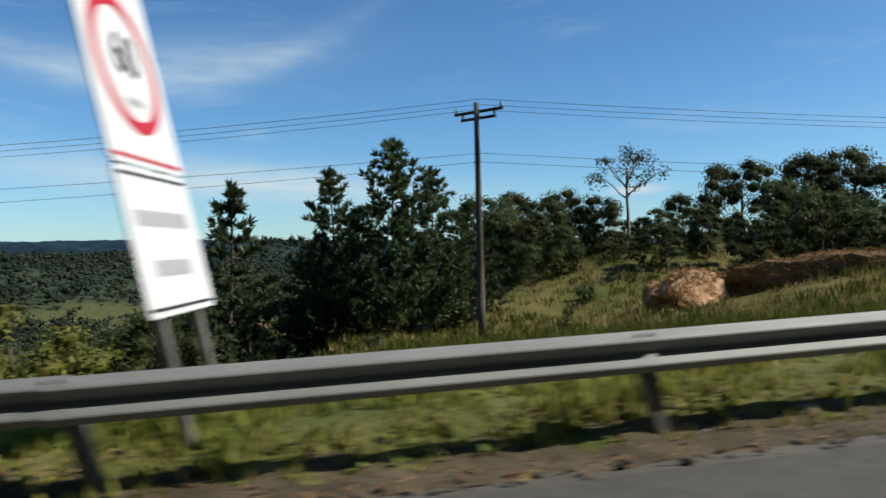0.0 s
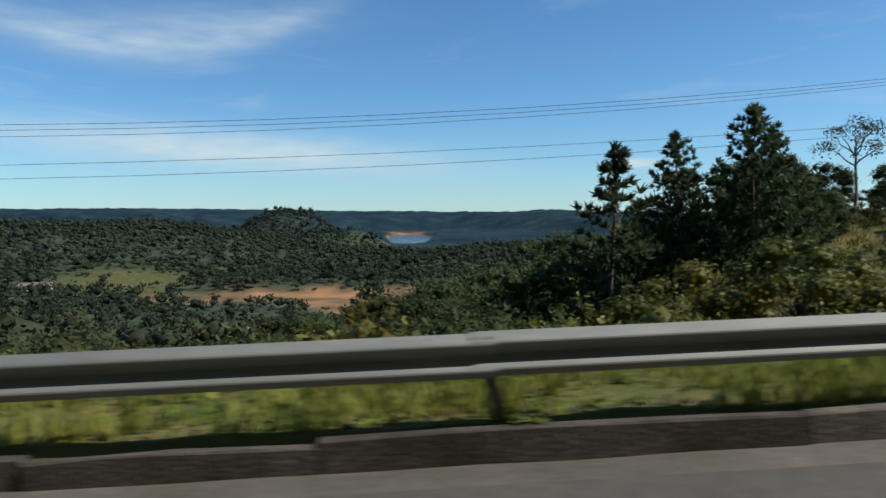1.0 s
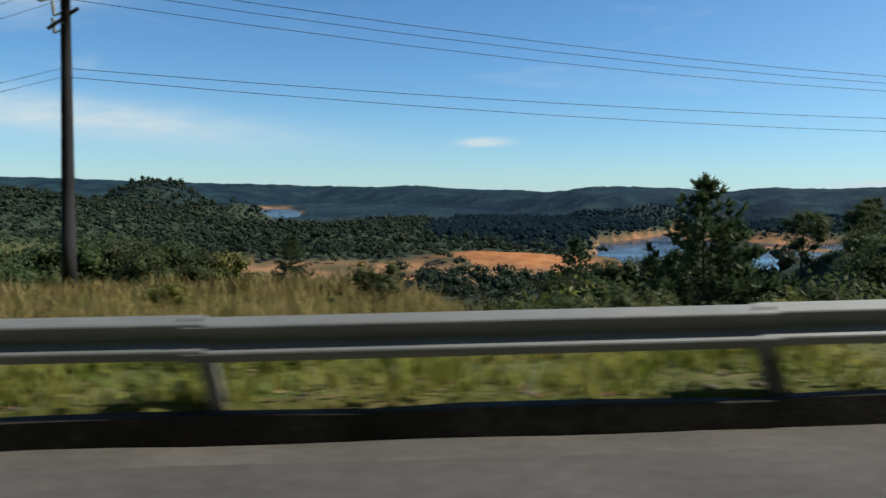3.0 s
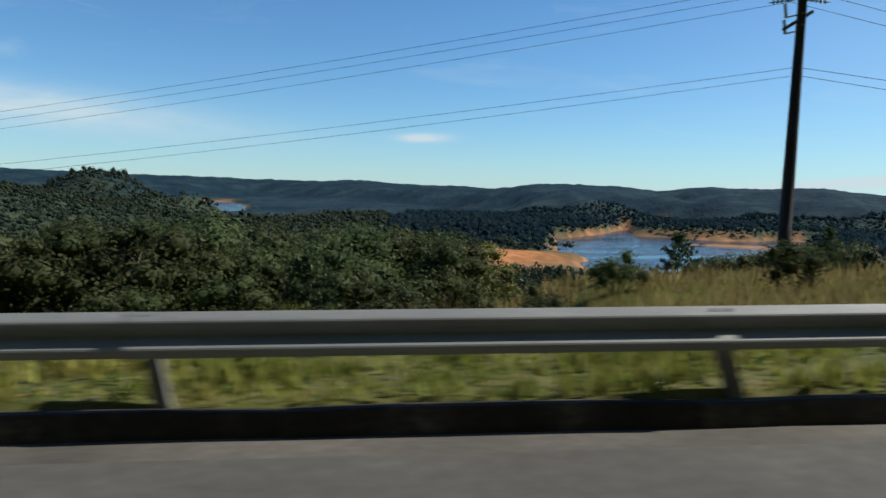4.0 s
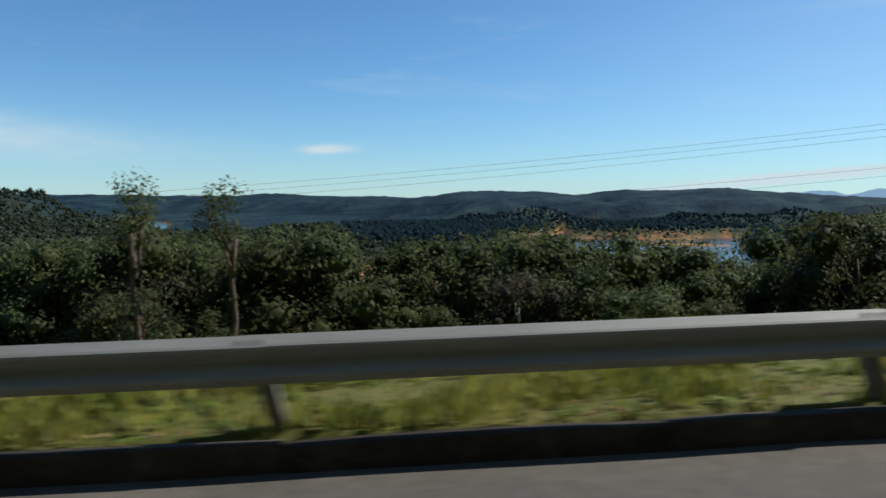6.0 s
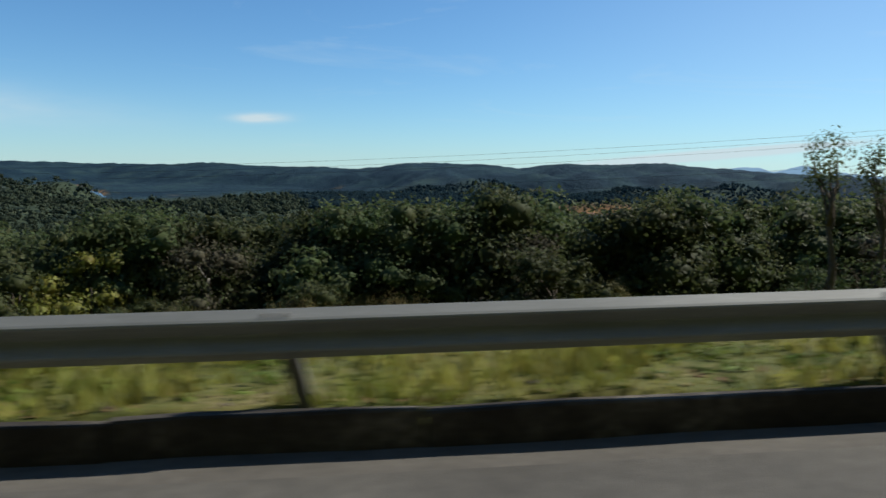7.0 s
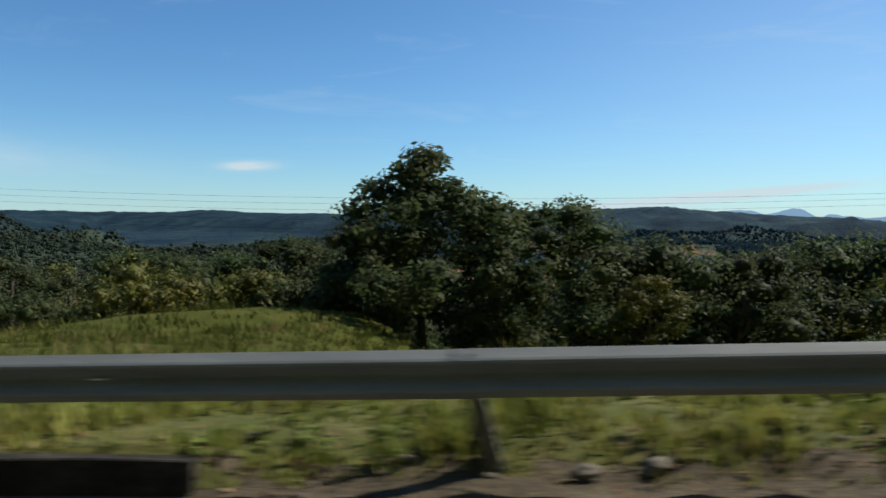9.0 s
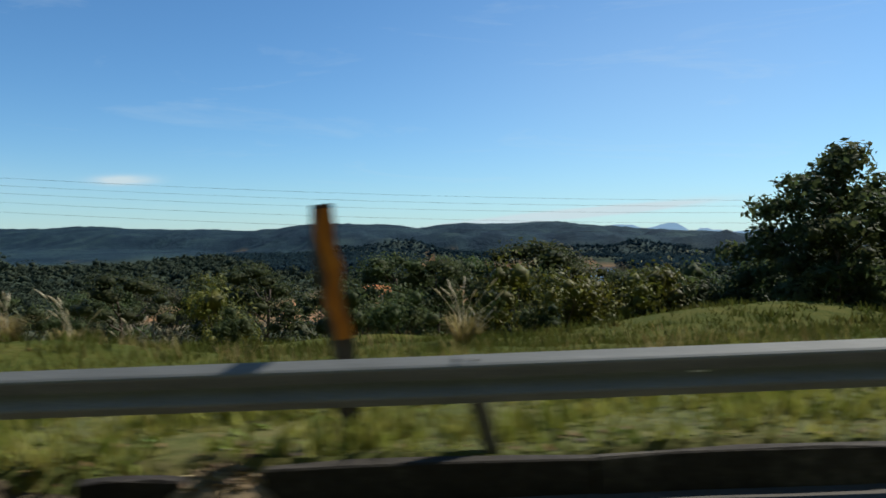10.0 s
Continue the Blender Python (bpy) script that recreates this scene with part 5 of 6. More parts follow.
# row of dark trees behind the grass bank
for az, dist, top, kind in ((5.5, 62, 5.0, 0), (7.8, 66, 5.6, 1), (10.2, 64, 4.6, 2), (12.0, 70, 6.0, 4), (14.3, 68, 5.2, 0), (17.6, 66, 3.0, 2), (20.3, 76, 5.6, 1), (22.6, 78, 8.4, 3), (24.8, 80, 8.9, 4),
                            (27.0, 76, 6.6, 2), (28.8, 80, 9.4, 1), (31.2, 82, 9.9, 0), (33.8, 78, 7.4, 2), (36.5, 80, 8.4, 4), (39.5, 80, 8.0, 1), (9.0, 56, 0.8, 2), (12.6, 58, 0.4, 0), (15.6, 60, 0.2, 2), (19.0, 62, 0.6, 4), (24.0, 66, 1.6, 2), (30.0, 68, 1.5, 0), (34.5, 68, 1.6, 2)):
    x, y = 2.28 + math.sin(radians(az)) * dist, -4.8 + math.cos(radians(az)) * dist
    plant(BROAD[kind], x, y, top, 8)
ROW_AZ, ROW_EL = [6, 9, 12, 16, 20, 24, 29, 33, 40], [3.0, 3.6, 3.3, 2.4, 3.0, 4.2, 4.4, 3.2, 3.4]
for k in range(74):
    az, dist = 6 + 34 * (k + rb.random()) / 74, rb.uniform(56, 74)
    x, y = 2.28 + math.sin(radians(az)) * dist, -4.8 + math.cos(radians(az)) * dist
    top = 0.8 + dist * math.tan(radians(float(np.interp(az, ROW_AZ, ROW_EL)) * rb.uniform(0.0, 0.95)))
    plant((THIN[0], THIN[1], BROAD[1], THIN[0], BROAD[4])[k % 5], x, y, top, 8, None, rb.uniform(0.85, 1.15), low=2.0)
gum = tagged(broadleaf(51, 10, 0.36, 0.58, 30, per=42, leaf=0.10, bark="palebark", name="gum_tree", lump=0.62, core=0), "thin pale-trunked tree with a sparse airy crown", "tree")
plant(gum, 21.8, 61.4, 9.9, 10, 30)
# trees below the pines, seen from further on
for x, y, top, k in ((-19, 44, -5.2, 0), (-25, 46, -8.4, 2), (-14, 50, -3.4, 4), (-30, 43, -8.8, 1), (-17, 38, -5.0, 2), (-22, 52, -8.6, 4), (-12, 44, -2.8, 1), (-9, 47, -0.8, 0), (-16, 47, -4.4, 2),
                       (-8, 68, -2.4, 0), (-2, 66, -1.6, 2), (3, 70, -0.8, 4), (9, 66, 0.6, 1), (-14, 72, -7.0, 2), (-20, 71, -9.5, 0), (-5, 62, -3.0, 4), (6, 61, -0.5, 2)):
    plant(BROAD[k], x, y, top, 8)
plant(OLIVE, -8.3, 15.2, -0.45, 8, 20, 1.15)
plant(OLIVE, -11.6, 17.2, -1.2, 8, 130, 1.0)
plant(BROAD[0], -5.4, 18.6, -0.9, 8, 220, 0.9)
plant(PINES[2], -47.5, 27.0, -0.5, 10, 60, 0.95)
plant(PINES[0], -44.9, 29.5, -2.6, 10, 160, 1.0)
plant(PINES[0], -66.0, 26.5, -2.9, 10, 200, 1.1)
plant(SAPLING, -35.1, 10.06, 0.0, 10, 200, 0.5)
slender = tagged(broadleaf(71, 10, 0.075, 0.30, 26, per=40, leaf=0.06, mat="leaf", bark="bark", name="slender_tree", lump=0.32, core=0), "slender young tree with thin upright twigs and few leaves", "tree", "slender roadside trees")
plant(slender, -135.9, 43.1, -2.0, 10, 20)
plant(slender, -133.9, 42.8, -2.2, 10, 120)
plant(BROAD[3], -101.7, 43.3, -3.9, 8, 40, 0.9)
for _s, _o, _k, _top in ((200.6, 45, 2, -7.6), (202.8, 49, 0, -7.9), (199.6, 53, 4, -8.2), (221.2, 44, 2, -8.3), (223.0, 51, 0, -8.3), (236.4, 41, 1, -7.3), (234.6, 48, 2, -7.6)):
    _x, _y = rail_xy(_s, _o)
    plant(BROAD[_k], float(_x), float(_y), _top, 8, 30 * _k, 1.1)
plant(PINES[2], -25.0, 91.0, -7.2, 10, 300, 0.95, foot=-20.5)
for x, y, top, k in ((-97, 46.5, -3.9, 0), (-91, 48.5, -3.9, 2), (-85, 51, -4.3, 4), (-80, 53, -4.5, 1), (-75.5, 55, -5.2, 0), (-88, 44, -5.2, 1), (-81, 47, -6.0, 2), (-75, 50, -6.6, 4), (-66.5, 57, -9.6, 2), (-72, 60, -6.4, 0)):
    plant(BROAD[k], x, y, top, 8, low=3.0)
plant(PINES[1], -59.6, 61.5, -8.4, 10, 200, 1.0, foot=-15.5)
plant(OLIVE, -69.9, 55.6, -5.6, 8, 100, 1.0)
plant(PINES[2], -84.6, 41.5, -5.4, 10, 20, 1.0)
# the big trees by the grass knoll
BIG = tagged(broadleaf(61, 10, 0.47, 0.04, 125, per=135, leaf=0.13, point=0.35, lump=0.62, core=0.38), "large dark green roadside tree with a pointed crown", "tree")
plant(BIG, -184.7, 83.4, -1.6, 10, 15, 1.22, foot=-11.6)
plant(BROAD[2], -178.6, 81.2, -4.2, 8, 200, 1.15, foot=-11.8)
plant(BROAD[0], -183.0, 79.4, -6.4, 8, 90, 1.0, foot=-11.4)
plant(OLIVE, -176.0, 77.6, -7.6, 8, 40, 1.1, foot=-12.0)
plant(BROAD[4], -188.6, 82.0, -5.2, 8, 300, 0.9, foot=-11.2)
plant(BROAD[1], -184.0, 103.5, -6.3, 8, 30, 1.5)
plant(BROAD[1], -194.0, 106.0, -7.0, 8, 130, 1.3)
plant(BROAD[3], -201.0, 110.0, -7.7, 8, 10, 1.3)
plant(BROAD[4], -208.0, 113.0, -8.0, 8, 70, 1.4)
for x, y, top, k in ((-196.6, 90.3, -7.8, 1), (-194.4, 91.2, -7.9, 1), (-190.2, 88.6, -7.5, 1), (-192.2, 90.0, -7.7, 1), (-187.6, 87.4, -7.4, 0), (-198.4, 89.6, -9.2, 0), (-204, 92, -7.9, 0), (-196, 93, -7.2, 1), (-192, 96, -7.4, 2), (-209, 97, -8.6, 0), (-214, 101, -9.2, 2), (-218, 104, -9.0, 0), (-188, 90, -7.0, 0), (-201, 99, -8.2, 0), (-222, 99, -9.6, 2), (-206, 104, -8.4, 1)):
    plant(BUSH[k], x, y, top, 2.5, low=1.6)

# bushes on the falling slope beside the road
for k in range(75):
    s = rb.uniform(8, 62)
    o = rb.uniform(11, 46)
    if abs(s - 51) < 4 and o < 24:
        continue
    x, y = rail_xy(s, o)
    x, y = float(x), float(y)
    top = float(grade(s)) + 0.82 - (o + 5) * rb.uniform(0.125, 0.19)
    plant(BUSH[rb.choice((0, 0, 2, 2, 0, 1))], x, y, top, 2.5, low=1.2)
for _s, _o, _k, _h in ((88.5, 8.5, 0, 1.0), (80.2, 12.0, 2, 1.5), (76.0, 7.0, 0, 0.8), (71.5, 10.5, 1, 0.9), (84.0, 14.0, 0, 1.3), (91.5, 11.5, 2, 1.2), (67.0, 13.5, 0, 1.2), (63.5, 9.0, 2, 0.9), (86.5, 13.0, 0, 1.1), (94.0, 8.0, 1, 0.8)):
    _x, _y = (float(v) for v in rail_xy(_s, _o))
    plant(BUSH[_k], _x, _y, gz_at(_x, _y) + _h, 2.5, low=0.5)
# the wood below the road
CTOP_S = [60, 75, 84, 90, 95, 101, 106, 112, 117, 122, 130, 136, 146, 150, 155, 163, 170, 178, 187, 192, 197, 201, 208, 240, 290]
CTOP = [-5.4, -5.6, -4.6, -1.8, -1.5, -1.5, -3.1, -3.9, -3.5, -1.5, -1.2, -3.2, -4.0, -0.3, -1.2, -1.9, -1.7, -2.3, -2.3, -3.3, -3.3, -1.3, -1.3, -1.2, -1.8]
def in_gap(x, y):
    """The gap in the wood through which the lake shows."""
    a = np.degrees(np.arctan2(x + 102.5, y - 6.3))
    return (a > 35.3) & (a < 42.5) & (np.hypot(x + 102.5, y - 6.3) < 430)


wood = []
for s0 in np.arange(83, 300, 6.2):
    for o0 in (27, 33, 39.5, 46.5, 54):
        s, o = s0 + rb.uniform(-2.6, 2.6), o0 + rb.uniform(-2.8, 2.8)
        if (s > 198 and o < 44) or (s < 92 and o < 33):
            continue
        x, y = (float(v) for v in rail_xy(s, o))
        if math.hypot(x + 181, y - 81) < 9 or in_gap(x, y):
            continue
        if any(math.hypot(x - a, y - b) < 3.4 for a, b in wood):
            continue
        wood.append((x, y))
        top = float(grade(s)) + float(np.interp(s, CTOP_S, CTOP)) - max(0, (46 - o)) * 0.13 - max(0, o - 50) * 0.05 + rb.uniform(-1.5, 0.8)
        p = rb.choice((0, 0, 1, 2, 2, 3, 4, 4, 5, 6))
        plant(THIN[p % 2] if o > 37 and p < 5 else OLIVE if p == 5 else DULL if p == 6 else BROAD[p], x, y, top, 8, low=3.0)
# the taller trees that stand out of the wood
for x, y, top, k in ((-143.1, 84.8, -7.5, 0), (-141.8, 81.8, -7.1, 2), (-140.4, 78.5, -6.6, 4), (-141.1, 74.1, -6.0, 0), (-138.4, 74.5, -6.0, 1), (-139.7, 70.4, -5.6, 2), (-137.0, 70.6, -5.4, 0),
                     (-137.8, 67.3, -5.3, 4), (-134.4, 68.1, -5.2, 2), (-134.6, 65.3, -4.5, 3), (-131.9, 65.2, -5.5, 1), (-126.7, 61.3, -5.4, 0), (-127.5, 58.7, -5.2, 2), (-124.8, 57.9, -5.0, 4),
                     (-125.4, 59.1, -4.3, 1), (-113.0, 57.2, -4.9, 2), (-118.2, 58.4, -5.1, 0), (-121.9, 58.9, -5.8, 4), (-109.8, 56.1, -5.8, 2), (-97.0, 48.4, -4.0, 1), (-92.5, 44.0, -3.6, 0), (-104.5, 53.6, -5.7, 2), (-74.4, 49.2, -5.2, 3), (-73.5, 52.5, -5.0, 0), (-75.0, 54.0, -4.8, 2), (-71.8, 54.6, -5.7, 4),
                     (-24.0, 86.1, -10.2, 0), (-18.2, 88.8, -10.1, 2), (-23.7, 80.1, -9.0, 4), (-16.4, 84.0, -8.9, 1), (-17.8, 79.5, -8.3, 0), (-11.7, 81.6, -7.8, 2), (-16.5, 74.8, -7.1, 4), (-37.2, 82.0, -13.5, 0), (-34.5, 74.0, -10.5, 2), (-30.5, 72.7, -10.1, 1),
                     (-173.2, 81.4, -6.1, 2), (-171.4, 79.6, -6.7, 0), (-170.0, 77.8, -6.6, 4), (-155.0, 84.0, -6.8, 0), (-152.6, 81.2, -6.3, 2), (-150.6, 78.6, -6.2, 4), (-148.8, 76.6, -6.4, 1)):
    plant(BROAD[k], x, y, top, 8, low=3.0)


def forest(name, pts, radius, lumps, quads, mat, label, seed, flat=1.0, low=False):
    """Many crowns in one mesh: each a few ragged lumps with leafy clumps over them."""
    r = np.random.RandomState(seed)
    n = len(pts)
    if n == 0:
        return
    rad = radius * np.exp(r.normal(0, 0.42, n)).clip(0.4, 2.0)
    tall = rad * r.uniform(0.75, 1.25, n) * flat
    c = pts + np.stack([0 * rad, 0 * rad, tall * 0.6], -1)
    if lumps > 1:
        R3 = np.repeat(np.stack([rad, rad, tall], -1), lumps, 0)
        off = unit(r, n * lumps) * r.uniform(0.35, 0.75, (n * lumps, 1))
        off[:, 2] = np.abs(off[:, 2]) * 0.9
        c = np.repeat(c, lumps, 0) + off * R3
        k = r.uniform(0.42, 0.68, n * lumps)
        rad, tall = R3[:, 0] * k, R3[:, 2] * k * 0.8
        n = n * lumps
    blocks = []
    SV, SF = (OCT_V, OCT_F) if low else (ICO_V, ICO_F)
    k = len(SV)
    jit = r.uniform(0.8, 1.15, (n, k, 1))
    qx = unit(r, n)
    qy = np.cross(qx, unit(r, n))
    qy /= np.linalg.norm(qy, axis=1, keepdims=True)
    turned = np.einsum("vk,nkj->nvj", SV, np.stack([qx, qy, np.cross(qx, qy)], 1))
    V = turned * jit * np.stack([rad, rad, tall], -1)[:, None] * (0.68 if low else 0.82) + c[:, None]
    F = SF[None] + (np.arange(n) * k)[:, None, None]
    blocks.append((V.reshape(-1, 3), F.reshape(-1, 3)))
    if quads:
        d = unit(r, n * quads)
        d[:, 2] = np.where(r.uniform(size=len(d)) < 0.85, np.abs(d[:, 2]), d[:, 2])
        R3 = np.repeat(np.stack([rad, rad, tall], -1), quads, 0)
        pos = np.repeat(c, quads, 0) + d * R3 * r.uniform(0.75, 1.2, (len(d), 1))
        nr = d + r.normal(size=d.shape) * 0.55
        nr /= np.linalg.norm(nr, axis=1, keepdims=True)
        sz = np.repeat(rad, quads) ** 0.5 * r.uniform(0.16, 0.42, len(d)) * (1.35 if low else 1.0)
        blocks.append(leaf_quads(pos, nr, sz, sz * 0.7, r))
    ob = tri_mesh(name, blocks, mat, smooth=True)
    tagged(ob, label, "forest", kind="stuff")


def scatter(r0, r1, step, seed, az0=-80, az1=52):
    """Places on the land between two distances, off the clay, the water, the meadow and the roadside."""
    r = np.random.RandomState(seed)
    g = np.arange(-r1, r1, step)
    X, Y = np.meshgrid(g, g)
    X, Y = (X + r.uniform(-0.5, 0.5, X.shape) * step).ravel() - 95, (Y + r.uniform(-0.5, 0.5, Y.shape) * step).ravel() + 5
    d = np.hypot(X + 95, Y - 5)
    az = np.degrees(np.arctan2(X + 95, Y - 5))
    ok = (d > r0) & (d < r1) & (az > -az1) & (az < -az0) & (Y > 0)
    X, Y = X[ok], Y[ok]
    s, o = to_road(X, Y)
    Z = ground_height(X, Y, s, o)
    meadow = ((((X + 224) / 50) ** 2 + ((Y - 525) / 60) ** 2) < 0.9) | (np.hypot(X + 254, Y - 463) < 26)
    flat = (X > -158) & (X < 16) & (Y > 408) & (Y < 506)
    open_slope = (X > -140) & (X < 14) & (Y > 300) & (Y <= 408) & (r.uniform(size=len(X)) < 0.7)
    scrub = (X < 70) & (Y < 560) & (r.uniform(size=len(X)) < np.clip(0.16 + 0.3 * waves(X, Y, 60, 61), 0, 0.45)) & (np.abs(X) > 12)
    ok = ((bare_shore(X, Y, Z) < 0.12) | scrub) & (~meadow | (r.uniform(size=len(X)) < 0.10)) & (o > np.where(s < 90, 40, 57))
    ok &= ~((s < 12) & (o < 85)) & ~flat & ~open_slope
    return np.stack([X, Y, Z], -1)[ok]


near_pts = scatter(60, 260, 6.5, 101)
near_pts = near_pts[~in_gap(near_pts[:, 0], near_pts[:, 1]) | (np.arange(len(near_pts)) % 5 == 0)]
sN, oN = to_road(near_pts[:, 0], near_pts[:, 1])
forest("woodland", near_pts[(sN > 90)], 3.6, 4, 40, "canopy", "dense mixed green woodland on the valley slope", 1)
forest("scrub_woodland", near_pts[(sN <= 90)], 2.1, 3, 34, "canopy", "low green scrub on the valley slope", 2)
gap_pts = scatter(45, 330, 3.6, 107)
forest("low_scrub", gap_pts[in_gap(gap_pts[:, 0], gap_pts[:, 1])], 0.9, 2, 16, "canopy", "low green scrub in the gap of the wood", 8)
valley_pts = scatter(260, 620, 7.6, 102)
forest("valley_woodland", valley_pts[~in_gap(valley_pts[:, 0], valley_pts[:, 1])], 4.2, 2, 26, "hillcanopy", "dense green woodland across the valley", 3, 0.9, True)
hill_pts = scatter(620, 1020, 8.4, 103, -15, 40)
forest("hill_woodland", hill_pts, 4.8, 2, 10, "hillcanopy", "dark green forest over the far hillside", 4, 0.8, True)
forest("far_woodland", scatter(620, 1020, 7.2, 106, -68, -15), 3.7, 1, 12, "farcanopy", "forest behind the far shore, tinted haze blue", 7, 0.75, True)
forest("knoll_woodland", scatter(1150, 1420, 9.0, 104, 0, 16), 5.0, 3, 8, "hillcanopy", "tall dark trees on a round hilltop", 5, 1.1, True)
forest("shore_woodland", scatter(1020, 1330, 8.0, 105, -60, -16), 3.6, 1, 9, "farcanopy", "forest above the far shore, tinted haze blue", 6, 0.7, True)


# ---------------------------------------------------------------- grass
def blades(name, s, o, height, width, mat, label, seed, zfun=None):
    r = np.random.RandomState(seed)
    n = len(s)
    X, Y = rail_xy(s, o)
    Z = verge_z(s, o, X, Y) if zfun is None else zfun(X, Y)
    base = np.stack([X, Y, Z - 0.02], -1)
    a = r.uniform(0, 2 * math.pi, n)
    side = np.stack([np.cos(a), np.sin(a), 0 * a], -1) * (width * r.uniform(0.6, 1.4, n))[:, None]
    b = r.uniform(0, 2 * math.pi, n)
    bend = np.stack([np.cos(b), np.sin(b), 0 * b], -1) * (height * r.uniform(0.15, 0.65, n))[:, None]
    up = np.stack([0 * a, 0 * a, height], -1)
    V = np.stack([base - side, base + side, base + up * 0.6 + bend * 0.35 + side * 0.7, base + up * 0.6 + bend * 0.35 - side * 0.7, base + up + bend], 1)
    k = np.arange(n)[:, None] * 5
    F = np.concatenate([k + np.array([[0, 1, 2]]), k + np.array([[0, 2, 3]]), k + np.array([[3, 2, 4]])])
    ob = from_arrays(name, V.reshape(-1, 3), F, mat)
    tagged(ob, label, "grass", kind="stuff")


gr = np.random.RandomState(71)
n = 150000
s = gr.uniform(-16, 256, n)
o = 0.0 + 2.3 * gr.uniform(0, 1, n) ** 1.1
patch = waves(s * 1.0, o * 2.5, 2.6, 41) * 0.5 + 0.5
keep = gr.uniform(size=n) < np.clip(0.30 + patch * 1.0, 0.16, 1) * np.where(kerbed(s) > 0, 1, np.clip((o + 0.03) * 4.0, 0.10, 1))
s, o, patch = s[keep], o[keep], patch[keep]
h = (0.04 + 0.17 * np.clip(patch, 0, 1) ** 1.3) * gr.uniform(0.5, 1.6, len(s)) * (1 + 0.6 * smooth(o, 0.5, 1.8))
blades("verge_grass", s, o, h, np.full(len(s), 0.02), "grass", "short green and straw-coloured verge grass", 1)
# ragged tufts and straw on the slopes where the kerb is missing
n = 60000
s, o = gr.uniform(-14, 256, n), gr.uniform(-0.12, 0.75, n)
keep = (kerbed(s) < 0.5) & (waves(s, o * 1.5, 0.8, 63) + gr.normal(0, 0.35, n) + 0.9 * (o - 0.2) > 0.05)
s, o = s[keep], o[keep]
k = gr.uniform(size=len(s)) < 0.62
blades("gap_grass", s[k], o[k], gr.uniform(0.05, 0.17, k.sum()), np.full(k.sum(), 0.016), "grass", "ragged green grass tufts in the kerb gaps", 2)
blades("gap_straw", s[~k], o[~k], gr.uniform(0.04, 0.12, (~k).sum()), np.full((~k).sum(), 0.013), "dry", "dry straw in the kerb gaps", 3)


def clumps(r, n, per, spread):
    """Offsets of n blades that stand in tufts: the tuft's index, and the place in it."""
    return r.randint(0, max(1, n // per), n), r.normal(0, spread, (n, 2))


def tall_patch(name, s0, s1, o0, o1, n, h0, h1, mat, label, seed, width=0.014, per=26, spread=0.22):
    r = np.random.RandomState(seed)
    k, d = clumps(r, n, per, spread)
    m = k.max() + 1
    cs, co, ch = r.uniform(s0, s1, m), r.uniform(o0, o1, m), r.uniform(0.55, 1.25, m)
    loose = r.uniform(size=n) < 0.35
    s = np.where(loose, r.uniform(s0, s1, n), cs[k] + d[:, 0])
    o = np.clip(np.where(loose, r.uniform(o0, o1, n), co[k] + d[:, 1]), o0 - 0.3, o1 + 0.5)
    h = r.uniform(h0, h1, n) * np.where(loose, 0.6, ch[k])
    blades(name, s, o, h, np.full(n, width), mat, label, seed)


tall_patch("rough_grass", -24, 10, 2.3, 22, 34000, 0.15, 0.5, "pasture", "rough green grass on the roadside bank", 81)
tall_patch("dry_grass", 14, 97, 2.3, 15.5, 44000, 0.22, 0.62, "dry", "tall dry straw-coloured grass on the knoll", 82)
tall_patch("dry_grass", 35.5, 43, 2.6, 6.5, 3800, 0.6, 1.3, "dry", "tall dry grass at the top of the slope", 86, per=60, spread=0.35)
tall_patch("rough_grass", 202, 262, 2.0, 20, 36000, 0.1, 0.34, "pasture", "rough green grass on the roadside knoll", 83)
tall_patch("dry_grass", 205, 262, 2.5, 19, 3000, 0.15, 0.45, "dry", "dry straw-coloured grass on the roadside knoll", 85)
tall_patch("dry_grass", 160, 205, 2.0, 5.5, 9000, 0.25, 0.6, "dry", "dry grass tufts behind the guardrail", 84)


def far_tufts(name, cx, cy, rx, ry, n, h0, h1, mat, label, seed):
    r = np.random.RandomState(seed)
    j, d = clumps(r, n, 22, 0.3)
    m = j.max() + 1
    a, q = r.uniform(0, 6.283, m), r.uniform(0, 1, m) ** 0.5
    X, Y = cx + (np.cos(a) * q * rx)[j] + d[:, 0], cy + (np.sin(a) * q * ry)[j] + d[:, 1]
    tall = r.uniform(0.5, 1.3, m)[j]
    s, o = to_road(X, Y)
    k = o > 15
    X, Y = X[k], Y[k]
    s, o = s[k], o[k]
    Z = ground_height(X, Y, s, o)
    h = r.uniform(h0, h1, len(X)) * tall[k]
    base = np.stack([X, Y, Z - 0.05], -1)
    t = r.uniform(0, 6.283, len(X))
    side = np.stack([np.cos(t), np.sin(t), 0 * t], -1) * 0.045
    bend = np.stack([np.cos(t * 3), np.sin(t * 3), 0 * t], -1) * (h * 0.4)[:, None]
    V = np.stack([base - side, base + side, base + np.stack([0 * h, 0 * h, h], -1) + bend], 1)
    ob = from_arrays(name, V.reshape(-1, 3), np.arange(len(X) * 3).reshape(-1, 3), mat)
    tagged(ob, label, "grass", kind="stuff")


